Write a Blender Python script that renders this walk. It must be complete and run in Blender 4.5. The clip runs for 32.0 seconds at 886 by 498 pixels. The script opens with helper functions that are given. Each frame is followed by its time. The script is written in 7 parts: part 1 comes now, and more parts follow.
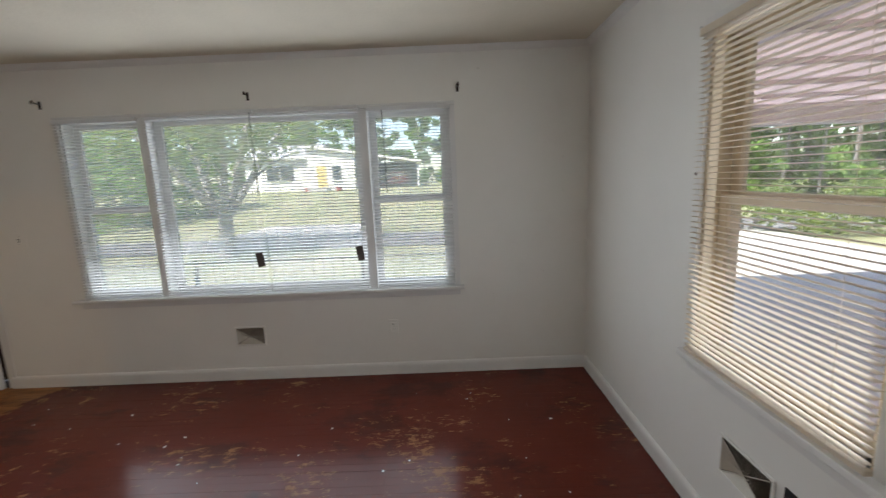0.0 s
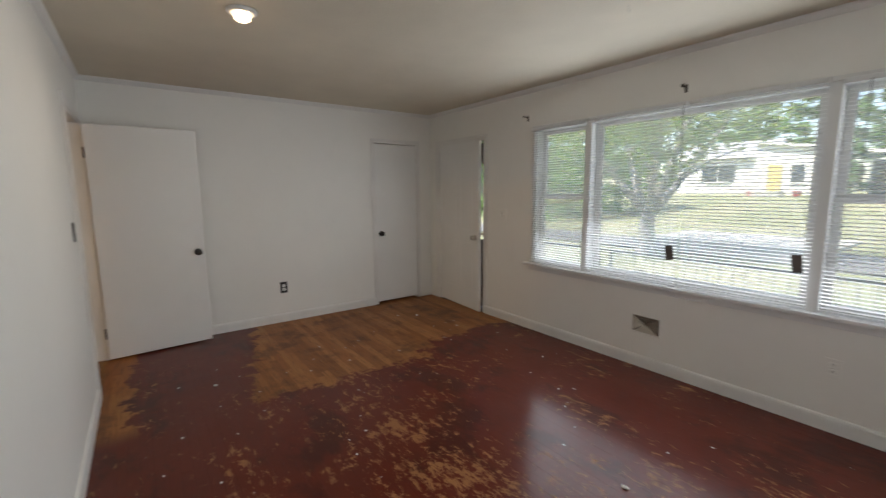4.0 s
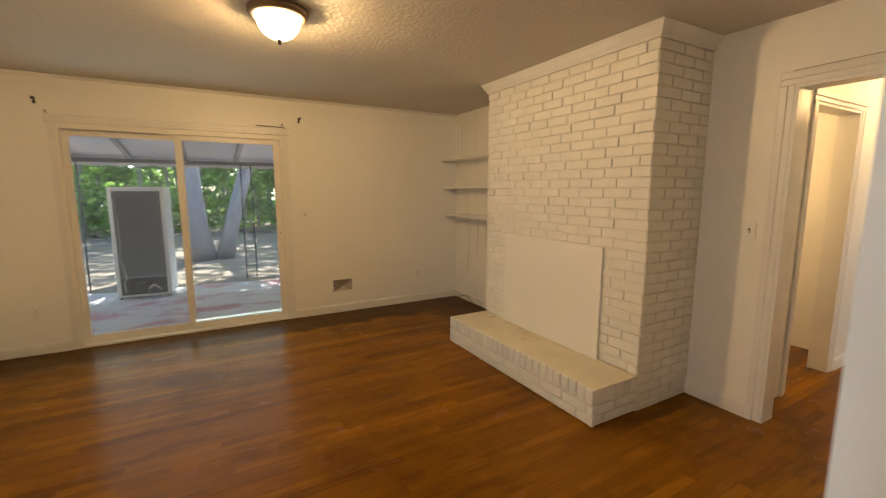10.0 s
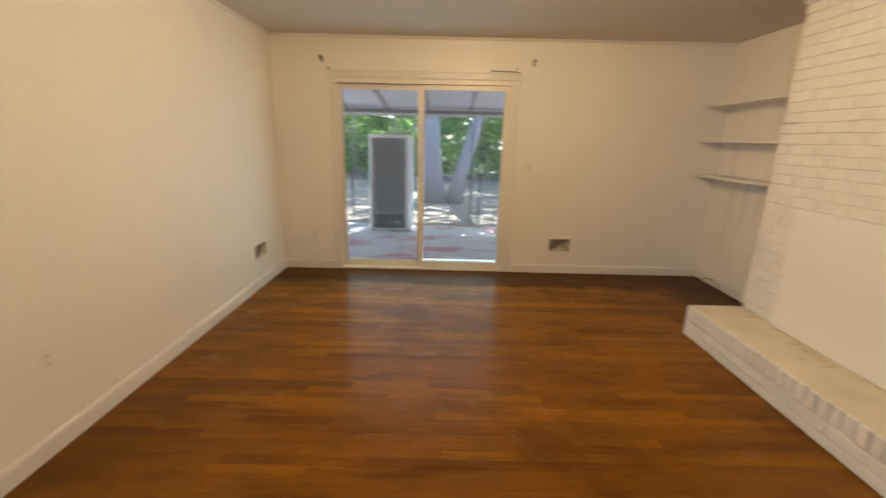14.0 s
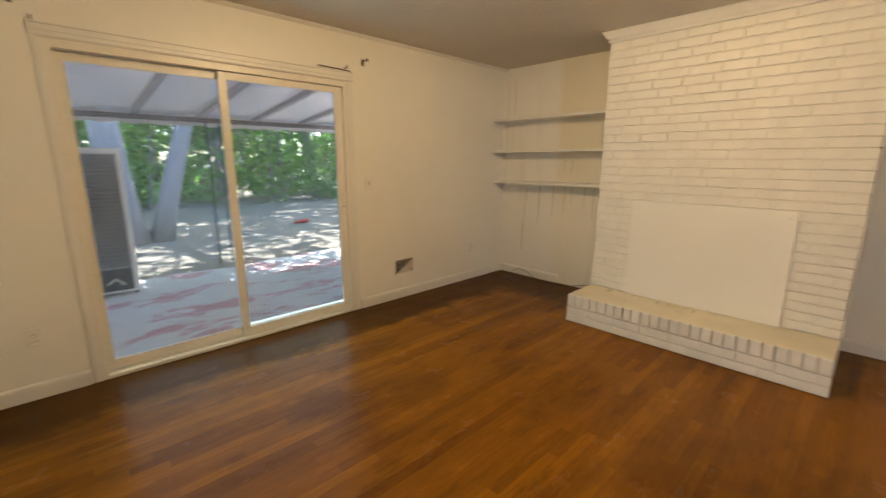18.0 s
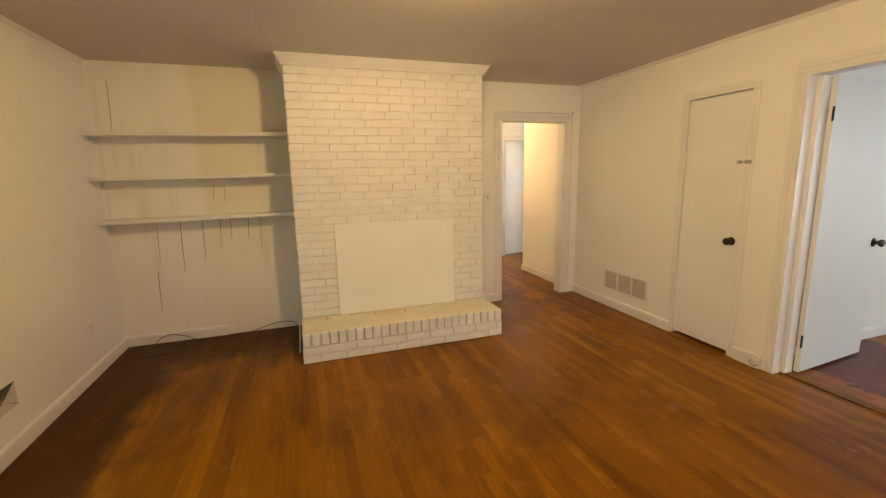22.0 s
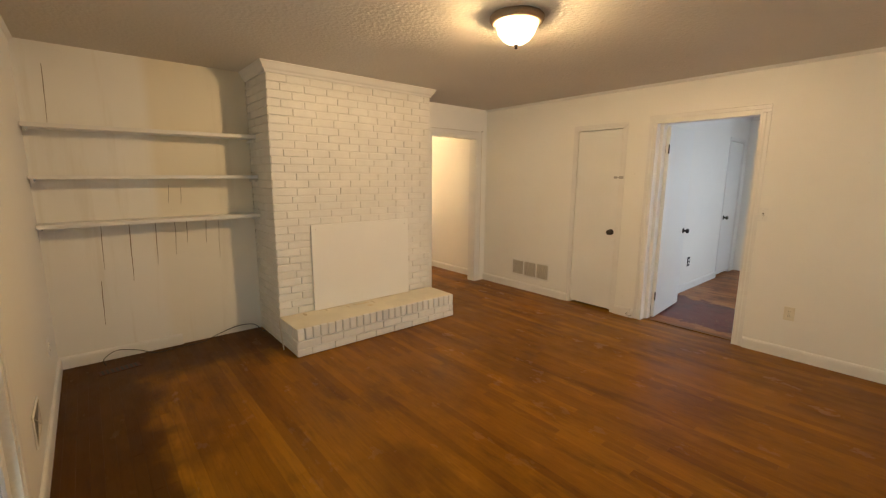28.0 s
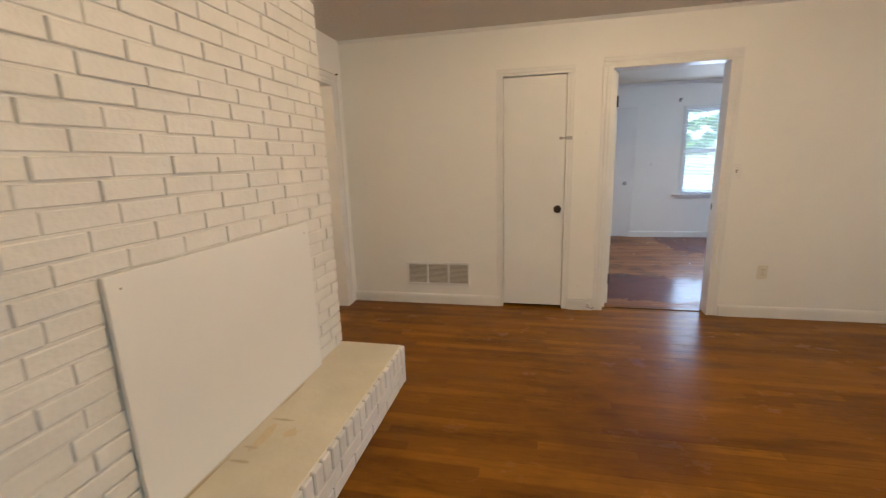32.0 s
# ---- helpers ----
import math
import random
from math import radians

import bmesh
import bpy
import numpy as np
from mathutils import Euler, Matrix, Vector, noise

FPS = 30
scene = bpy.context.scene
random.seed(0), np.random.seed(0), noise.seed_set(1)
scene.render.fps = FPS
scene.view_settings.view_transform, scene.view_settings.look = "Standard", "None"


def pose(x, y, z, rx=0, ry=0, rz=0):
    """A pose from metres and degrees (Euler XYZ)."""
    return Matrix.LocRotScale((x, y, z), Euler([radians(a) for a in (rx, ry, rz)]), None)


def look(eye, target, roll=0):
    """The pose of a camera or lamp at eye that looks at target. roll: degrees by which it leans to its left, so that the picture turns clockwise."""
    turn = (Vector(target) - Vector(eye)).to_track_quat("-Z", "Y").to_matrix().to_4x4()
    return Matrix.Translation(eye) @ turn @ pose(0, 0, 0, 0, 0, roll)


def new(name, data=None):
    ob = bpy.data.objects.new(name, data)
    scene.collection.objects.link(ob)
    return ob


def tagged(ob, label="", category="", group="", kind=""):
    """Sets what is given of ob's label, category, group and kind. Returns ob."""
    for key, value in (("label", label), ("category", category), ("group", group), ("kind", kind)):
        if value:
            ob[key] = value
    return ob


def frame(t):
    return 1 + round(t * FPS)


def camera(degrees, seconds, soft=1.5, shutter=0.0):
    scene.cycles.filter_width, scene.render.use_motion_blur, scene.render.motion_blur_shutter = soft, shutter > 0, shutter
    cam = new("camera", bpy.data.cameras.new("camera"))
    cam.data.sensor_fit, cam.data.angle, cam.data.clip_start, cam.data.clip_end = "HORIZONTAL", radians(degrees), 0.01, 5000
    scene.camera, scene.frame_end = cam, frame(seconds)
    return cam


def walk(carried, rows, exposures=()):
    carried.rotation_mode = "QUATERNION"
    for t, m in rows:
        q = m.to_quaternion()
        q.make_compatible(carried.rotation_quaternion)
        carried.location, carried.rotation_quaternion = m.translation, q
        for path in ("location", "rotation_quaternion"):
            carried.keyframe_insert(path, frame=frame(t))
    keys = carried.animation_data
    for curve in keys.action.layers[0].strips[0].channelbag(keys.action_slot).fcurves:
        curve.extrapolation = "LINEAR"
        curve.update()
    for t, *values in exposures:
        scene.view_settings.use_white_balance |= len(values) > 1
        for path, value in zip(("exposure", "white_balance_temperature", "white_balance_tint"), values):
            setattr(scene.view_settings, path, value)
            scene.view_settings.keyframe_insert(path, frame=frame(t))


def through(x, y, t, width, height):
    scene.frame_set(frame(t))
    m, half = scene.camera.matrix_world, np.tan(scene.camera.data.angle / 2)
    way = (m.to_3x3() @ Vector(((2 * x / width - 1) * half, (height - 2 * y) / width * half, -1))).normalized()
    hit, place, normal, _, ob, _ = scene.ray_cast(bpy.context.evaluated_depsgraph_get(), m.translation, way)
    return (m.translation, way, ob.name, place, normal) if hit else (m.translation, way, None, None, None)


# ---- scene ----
cam = camera(93.4, 32.0, soft=1.25, shutter=0.4)
PATH = [
    (0, (6.303, 5.302, 1.534), (6.289, 7.274, 1.202), -2.4),
    (0.5, (6.314, 5.301, 1.538), (6.537, 7.265, 1.233), -1.9),
    (1, (6.318, 5.287, 1.554), (6.657, 7.242, 1.298), -1.3),
    (1.5, (6.32, 5.287, 1.556), (6.635, 7.247, 1.31), -1.2),
    (2, (6.302, 5.286, 1.548), (6.42, 7.264, 1.277), -1.6),
    (2.5, (6.339, 5.279, 1.541), (6.018, 7.232, 1.253), -1.7),
    (3, (6.427, 5.26, 1.535), (5.567, 7.041, 1.24), -1.2),
    (3.5, (6.469, 5.231, 1.494), (5.158, 6.713, 1.203), -0.5),
    (4, (6.421, 5.2, 1.466), (4.815, 6.361, 1.188), -0.5),
    (4.5, (6.201, 5.216, 1.48), (4.442, 6.125, 1.199), -1.1),
    (6.5, (4.699, 5.574, 1.442), (2.729, 5.734, 1.132), -1.3),
    (7, (4.233, 5.646, 1.443), (2.261, 5.542, 1.129), -1.1),
    (7.5, (3.767, 5.699, 1.44), (1.843, 5.302, 1.066), -0.6),
    (8, (3.335, 5.727, 1.429), (1.611, 4.787, 1.048), -0.8),
    (8.5, (2.97, 5.556, 1.429), (1.423, 4.343, 1.058), 1.3),
    (9, (2.67, 5.364, 1.426), (1.512, 3.778, 1.05), -0.3),
    (9.5, (2.477, 5.15, 1.427), (1.647, 3.359, 1.104), -2.0),
    (10, (2.382, 4.874, 1.454), (1.425, 3.168, 1.178), -0.0),
    (10.5, (2.307, 4.7, 1.454), (1.188, 3.085, 1.076), -0.5),
    (11, (2.267, 4.578, 1.471), (0.81, 3.254, 1.116), -0.0),
    (11.5, (2.269, 4.503, 1.486), (0.66, 3.375, 1.113), 0.4),
    (12, (2.28, 4.488, 1.498), (0.672, 3.36, 1.124), 1.2),
    (12.5, (2.299, 4.486, 1.472), (0.768, 3.258, 1.085), 1.5),
    (13, (2.307, 4.493, 1.456), (1.053, 3.004, 0.999), 1.7),
    (13.5, (2.324, 4.507, 1.429), (1.655, 2.689, 0.933), 1.6),
    (14, (2.327, 4.549, 1.456), (2.329, 2.616, 0.943), 1.3),
    (14.5, (2.426, 4.463, 1.462), (2.893, 2.574, 0.998), 0.9),
    (16.5, (3.209, 3.933, 1.468), (3.12, 1.98, 1.047), 0.7),
    (17, (3.353, 3.752, 1.452), (2.89, 1.862, 0.99), 0.8),
    (17.5, (3.525, 3.531, 1.378), (2.625, 1.791, 0.973), 0.9),
    (18, (3.627, 3.265, 1.389), (2.27, 1.857, 0.971), 0.2),
    (18.5, (3.657, 2.988, 1.418), (1.992, 1.97, 0.982), -0.3),
    (19, (3.544, 2.739, 1.423), (1.736, 1.987, 1.015), -0.7),
    (19.5, (3.524, 2.532, 1.405), (1.631, 2.02, 1.008), -1.1),
    (20, (3.525, 2.273, 1.426), (1.574, 2.054, 1.042), -2.4),
    (20.5, (3.585, 2.147, 1.43), (1.617, 2.161, 1.079), -1.6),
    (21, (3.681, 2.01, 1.434), (1.717, 2.171, 1.091), -0.4),
    (21.5, (3.675, 1.772, 1.445), (1.749, 2.19, 1.106), -1.5),
    (22, (3.711, 1.6, 1.471), (1.842, 2.217, 1.117), -1.2),
    (22.5, (3.75, 1.417, 1.454), (1.88, 2.044, 1.122), -1.2),
    (23, (3.728, 1.201, 1.461), (1.883, 1.893, 1.122), -1.2),
    (23.5, (3.673, 0.929, 1.468), (1.855, 1.688, 1.127), -2.8),
    (24, (3.702, 0.756, 1.469), (1.923, 1.606, 1.133), -3.1),
    (24.5, (3.763, 0.608, 1.484), (2.069, 1.612, 1.131), -2.4),
    (25, (3.755, 0.445, 1.499), (2.214, 1.671, 1.149), -1.4),
    (25.5, (3.712, 0.369, 1.526), (2.319, 1.758, 1.167), -0.8),
    (27.5, (3.739, 0.287, 1.505), (2.264, 1.592, 1.155), -0.5),
    (28, (3.697, 0.299, 1.504), (2.195, 1.576, 1.164), 0.4),
    (28.5, (3.556, 0.377, 1.471), (2.07, 1.675, 1.141), 0.7),
    (29, (3.296, 0.497, 1.48), (1.842, 1.83, 1.15), 0.3),
    (29.5, (2.924, 0.492, 1.463), (1.594, 1.937, 1.083), 0.6),
    (30, (2.579, 0.525, 1.438), (1.36, 2.054, 1.018), 0.1),
    (30.5, (2.247, 0.661, 1.427), (1.133, 2.264, 0.994), -0.0),
    (31, (1.862, 0.708, 1.413), (0.937, 2.426, 0.975), -0.2),
    (31.5, (1.507, 0.769, 1.42), (0.776, 2.575, 0.967), -0.5),
    (32, (1.19, 0.945, 1.352), (0.765, 2.855, 0.940), -1.7),
]
EXPOSURES = [(0, 1.22, 6600, 13), (1, 1, 6600, 13), (2, 1, 6700, 13), (3, 1.46, 6900, 13), (4.5, 1.38, 6600, 13), (7, 2.1, 6500, 12), (8, 1.95, 6400, 12), (9.2, 1.98, 6750, 10), (10, 2.12, 6352, 10), (11, 2.18, 6284, 10), (12, 2.42, 5337, 10), (13, 2.32, 5788, 10), (14, 2.42, 5678, 10), (17, 2.47, 5345, 8), (18, 2.35, 5686, 8), (19, 2.19, 6449, 10), (20, 2.14, 6374, 10), (21, 2.27, 5031, 10), (22, 2.42, 6429, 10), (23, 2.35, 6450, 11.5), (24, 2.26, 6362, 10), (28, 2.32, 5884, 10), (30, 2.47, 5565, 10), (31, 2.48, 5354, 11), (32, 2.34, 5138, 12)]
walk(cam, [(t, look(eye, target, roll)) for t, eye, target, roll in PATH], EXPOSURES)

# ---- sun and sky ----
world = bpy.data.worlds.new("sky")
world.use_nodes = True
scene.world = world
_nt = world.node_tree
_sky = _nt.nodes.new("ShaderNodeTexSky")
_sky.sky_type = "NISHITA"
_sky.sun_disc = False
SUN_EL, SUN_AZ = radians(58), radians(200)   # azimuth from +y, clockwise
_sky.sun_elevation, _sky.sun_rotation = SUN_EL, SUN_AZ
_nt.links.new(_sky.outputs[0], _nt.nodes["Background"].inputs[0])
_nt.nodes["Background"].inputs[1].default_value = 0.15
sun_data = bpy.data.lights.new("sun", "SUN")
sun_data.energy, sun_data.angle, sun_data.color = 4.8, radians(0.5), (1, 0.95, 0.86)
sun = new("sun", sun_data)
_dir = Vector((math.sin(SUN_AZ) * math.cos(SUN_EL), math.cos(SUN_AZ) * math.cos(SUN_EL), math.sin(SUN_EL)))
sun.matrix_world = look(_dir * 40, (0, 0, 0))


def bulb(name, place, watts, colour, radius):
    data = bpy.data.lights.new(name, "POINT")
    data.energy, data.color, data.shadow_soft_size = watts, colour, radius
    ob = new(name, data)
    ob.location = place
    return ob


def disc(name, place, watts, colour, size):
    """A round lamp that shines down."""
    data = bpy.data.lights.new(name, "AREA")
    data.shape, data.size, data.energy, data.color = "DISK", size, watts, colour
    ob = new(name, data)
    ob.location = place
    return ob


WARM = (1.0, 0.63, 0.27)
H_LAMP = 2.428 - 0.058
bulb("family_bulb", (1.976, 2.313, H_LAMP), 19, WARM, 0.045)
disc("living_bulb", (3.775, 5.755, 2.375), 1.7, (1.0, 0.85, 0.66), 0.09)
bulb("hall_bulb", (-2.15, 4.12, 2.24), 5.8, (1.0, 0.60, 0.25), 0.10)
bulb("bath_bulb", (-1.3, 2.6, 2.2), 7, WARM, 0.06)


def daylight(name, place, towards, width, height, watts):
    """Area lamp that stands in for sky light in a window's opening."""
    data = bpy.data.lights.new(name, "AREA")
    data.shape, data.size, data.size_y, data.energy, data.color = "RECTANGLE", width, height, watts, (0.83, 0.92, 1.0)
    ob = new(name, data)
    ob.matrix_world = look(place, towards)
    return ob


daylight("bedroom_daylight", (-7.45, 2.6, 1.475), (-6.0, 2.6, 1.40), 1.16, 1.10, 9)
daylight("front_daylight_behind_blind", (4.93, 8.505, 1.39), (4.93, 7.0, 1.39), 2.76, 1.28, 3.2)
daylight("front_daylight", (4.93, 8.415, 1.39), (4.93, 7.0, 1.30), 2.76, 1.28, 11.8)
daylight("east_daylight_behind_blind", (7.425, 6.66, 1.40), (6.0, 6.66, 1.40), 0.76, 1.26, 1.1)
daylight("east_daylight", (7.325, 6.66, 1.40), (6.0, 6.66, 1.30), 0.76, 1.26, 3.0)
slider_sky = daylight("slider_daylight", (2.565, 0.035, 1.0), (2.565, 2.0, 0.85), 1.70, 1.80, 1.8)
slider_sky.data.color = (0.84, 1.0, 0.86)
# warm fill lamp at an added, unseen window; brightens kitchen and chimney
kitchen_fill_lamp = daylight("kitchen_daylight", (7.38, 3.6, 1.52), (6.0, 3.6, 1.3), 1.1, 0.98, 10)
kitchen_fill_lamp.data.color = (1.0, 0.82, 0.64)
# fill lamp at an added, unseen window; brightens the passage door
daylight("passage_daylight", (-2.4, 7.38, 1.52), (-2.4, 6.0, 1.3), 0.62, 0.98, 4)

# ---- materials ----


def material(name):
    m = bpy.data.materials.new(name)
    m.use_nodes = True
    return m, m.node_tree, m.node_tree.nodes["Principled BSDF"]


def node(nt, kind, **sets):
    n = nt.nodes.new("ShaderNode" + kind)
    for k, v in sets.items():
        n.inputs[k.replace("_", " ")].default_value = v
    return n


def position(nt, scale=(1, 1, 1)):
    g = nt.nodes.new("ShaderNodeNewGeometry")
    m = nt.nodes.new("ShaderNodeMapping")
    m.inputs["Scale"].default_value = scale
    nt.links.new(g.outputs["Position"], m.inputs["Vector"])
    return m.outputs[0]


def noise_tex(nt, vec, scale, detail=4, rough=0.55):
    n = node(nt, "TexNoise", Scale=scale, Detail=detail, Roughness=rough)
    nt.links.new(vec, n.inputs["Vector"])
    return n.outputs["Fac"]


def ramp(nt, fac, stops):
    r = nt.nodes.new("ShaderNodeValToRGB")
    e = r.color_ramp.elements
    while len(e) < len(stops):
        e.new(0.5)
    for el, (p, c) in zip(e, stops):
        el.position, el.color = p, (*c, 1) if len(c) == 3 else c
    nt.links.new(fac, r.inputs[0])
    return r.outputs[0]


def mixed(nt, fac, a, b, blend="MIX"):
    m = nt.nodes.new("ShaderNodeMix")
    m.data_type, m.blend_type = "RGBA", blend
    for sock, v in ((m.inputs[0], fac), (m.inputs[6], a), (m.inputs[7], b)):
        if isinstance(v, (int, float)):
            sock.default_value = v
        elif isinstance(v, tuple):
            sock.default_value = (*v, 1) if len(v) == 3 else v
        else:
            nt.links.new(v, sock)
    return m.outputs[2]


def math_node(nt, op, a, b=0.0, c=0.0, clamp=False):
    m = nt.nodes.new("ShaderNodeMath")
    m.operation, m.use_clamp = op, clamp
    for sock, v in zip(m.inputs, (a, b, c)):
        if isinstance(v, (int, float)):
            sock.default_value = v
        else:
            nt.links.new(v, sock)
    return m.outputs[0]


def bumped(nt, bsdf, height, strength=0.2, distance=0.01):
    b = node(nt, "Bump", Strength=strength, Distance=distance)
    nt.links.new(height, b.inputs["Height"])
    nt.links.new(b.outputs[0], bsdf.inputs["Normal"])


def paint(name, colour, rough=0.5, dirt=0.08, grain=90, bump=0.08, spots=2.2):
    """Painted or plain surface with faint mottling at two scales and a fine relief."""
    m, nt, b = material(name)
    p = position(nt)
    big, fine = noise_tex(nt, p, spots, 5), noise_tex(nt, p, grain, 3)
    dark = tuple(c * (1 - 2.2 * dirt) for c in colour)
    col = mixed(nt, ramp(nt, big, [(0.35, (0, 0, 0)), (0.75, (1, 1, 1))]), dark, colour)
    col = mixed(nt, math_node(nt, "MULTIPLY", fine, dirt), col, tuple(c * 0.7 for c in colour))
    nt.links.new(col, b.inputs["Base Color"])
    r = math_node(nt, "MULTIPLY_ADD", big, 0.2, rough - 0.1)
    nt.links.new(r, b.inputs["Roughness"])
    bumped(nt, b, fine, bump, 0.004)
    return m


def plain(name, colour, rough=0.4, metal=0.0, grain=60, vary=0.12):
    m, nt, b = material(name)
    p = position(nt)
    n = noise_tex(nt, p, grain, 3)
    nt.links.new(mixed(nt, n, tuple(c * (1 - vary) for c in colour), tuple(min(1, c * (1 + vary)) for c in colour)), b.inputs["Base Color"])
    b.inputs["Metallic"].default_value = metal
    nt.links.new(math_node(nt, "MULTIPLY_ADD", n, 0.15, rough - 0.07), b.inputs["Roughness"])
    return m


def streaks(nt, scale, lengthwise=(0.06, 1, 1), detail=5):
    return noise_tex(nt, position(nt, lengthwise), scale, detail, 0.6)


def piece_random(nt):
    """A number for each piece: each object, and each island of a joined mesh."""
    o, g = nt.nodes.new("ShaderNodeObjectInfo"), nt.nodes.new("ShaderNodeNewGeometry")
    return math_node(nt, "FRACT", math_node(nt, "ADD", o.outputs["Random"], g.outputs["Random Per Island"]))


def step(nt, v, lo, hi):
    m = nt.nodes.new("ShaderNodeMapRange")
    m.interpolation_type = "SMOOTHSTEP"
    m.inputs["From Min"].default_value, m.inputs["From Max"].default_value = lo, hi
    nt.links.new(v, m.inputs["Value"])
    return m.outputs["Result"]


def axes_of(nt, vec):
    s = nt.nodes.new("ShaderNodeSeparateXYZ")
    nt.links.new(vec, s.inputs[0])
    return s.outputs


def hardwood():
    """Oak strips with an old amber finish, worn pale in lanes, darker along the south wall and in the alcove."""
    m, nt, b = material("hardwood_strip")
    rnd = piece_random(nt)
    grain = streaks(nt, 70)
    fine = streaks(nt, 260, (0.05, 1, 1), 3)
    col = ramp(nt, rnd, [(0.0, (0.155, 0.056, 0.001)), (0.2, (0.208, 0.080, 0.001)), (0.75, (0.232, 0.092, 0.001)), (1.0, (0.300, 0.127, 0.002))])
    col = mixed(nt, math_node(nt, "MULTIPLY", step(nt, grain, 0.42, 0.7), 0.26), col, (0.085, 0.028, 0.003))
    col = mixed(nt, math_node(nt, "MULTIPLY", step(nt, fine, 0.5, 0.75), 0.16), col, (0.06, 0.018, 0.004))
    # blotches the size of a hand, drawn out along the strips
    wear = noise_tex(nt, position(nt, (0.45, 1.7, 1)), 2.6, 8, 0.70)
    col = mixed(nt, math_node(nt, "MULTIPLY", step(nt, wear, 0.53, 0.70), 0.50), col, (0.36, 0.155, 0.008))
    col = mixed(nt, math_node(nt, "MULTIPLY", step(nt, math_node(nt, "SUBTRACT", 1.0, wear), 0.50, 0.66), 0.55), col, (0.072, 0.024, 0.001))
    # broad dirty areas
    broad = noise_tex(nt, position(nt, (0.9, 1.1, 1)), 1.0, 5, 0.6)
    col = mixed(nt, math_node(nt, "MULTIPLY", step(nt, broad, 0.48, 0.66), 0.55), col, (0.080, 0.026, 0.001))
    # rubbed spots
    patch = noise_tex(nt, position(nt, (0.7, 1.3, 1)), 6.0, 8, 0.76)
    col = mixed(nt, math_node(nt, "MULTIPLY", step(nt, patch, 0.55, 0.72), 0.13), col, (0.36, 0.165, 0.022))
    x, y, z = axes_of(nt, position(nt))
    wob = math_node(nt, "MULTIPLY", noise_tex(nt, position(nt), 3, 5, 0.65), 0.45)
    # darker tone with a wavering edge along the south wall and in the alcove
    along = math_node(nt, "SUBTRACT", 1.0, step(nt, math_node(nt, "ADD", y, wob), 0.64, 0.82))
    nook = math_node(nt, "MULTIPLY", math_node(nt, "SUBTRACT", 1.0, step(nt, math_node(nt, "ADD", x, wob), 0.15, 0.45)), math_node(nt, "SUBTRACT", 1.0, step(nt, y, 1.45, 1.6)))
    darker = math_node(nt, "MAXIMUM", along, nook)
    col = mixed(nt, math_node(nt, "MULTIPLY", darker, 0.80), col, (0.046, 0.017, 0.002))
    nt.links.new(col, b.inputs["Base Color"])
    scuff = noise_tex(nt, position(nt, (0.6, 1, 1)), 5, 6, 0.7)
    nt.links.new(math_node(nt, "MULTIPLY_ADD", step(nt, scuff, 0.35, 0.75), 0.2, 0.42), b.inputs["Roughness"])
    b.inputs["Specular IOR Level"].default_value = 0.05
    nt.links.new(math_node(nt, "MULTIPLY_ADD", darker, -0.2, 0.50), b.inputs["Coat Weight"])
    b.inputs["Coat IOR"].default_value = 1.27
    nt.links.new(math_node(nt, "MULTIPLY_ADD", step(nt, scuff, 0.35, 0.75), 0.14, 0.17), b.inputs["Coat Roughness"])
    bumped(nt, b, grain, 0.04, 0.003)
    return m


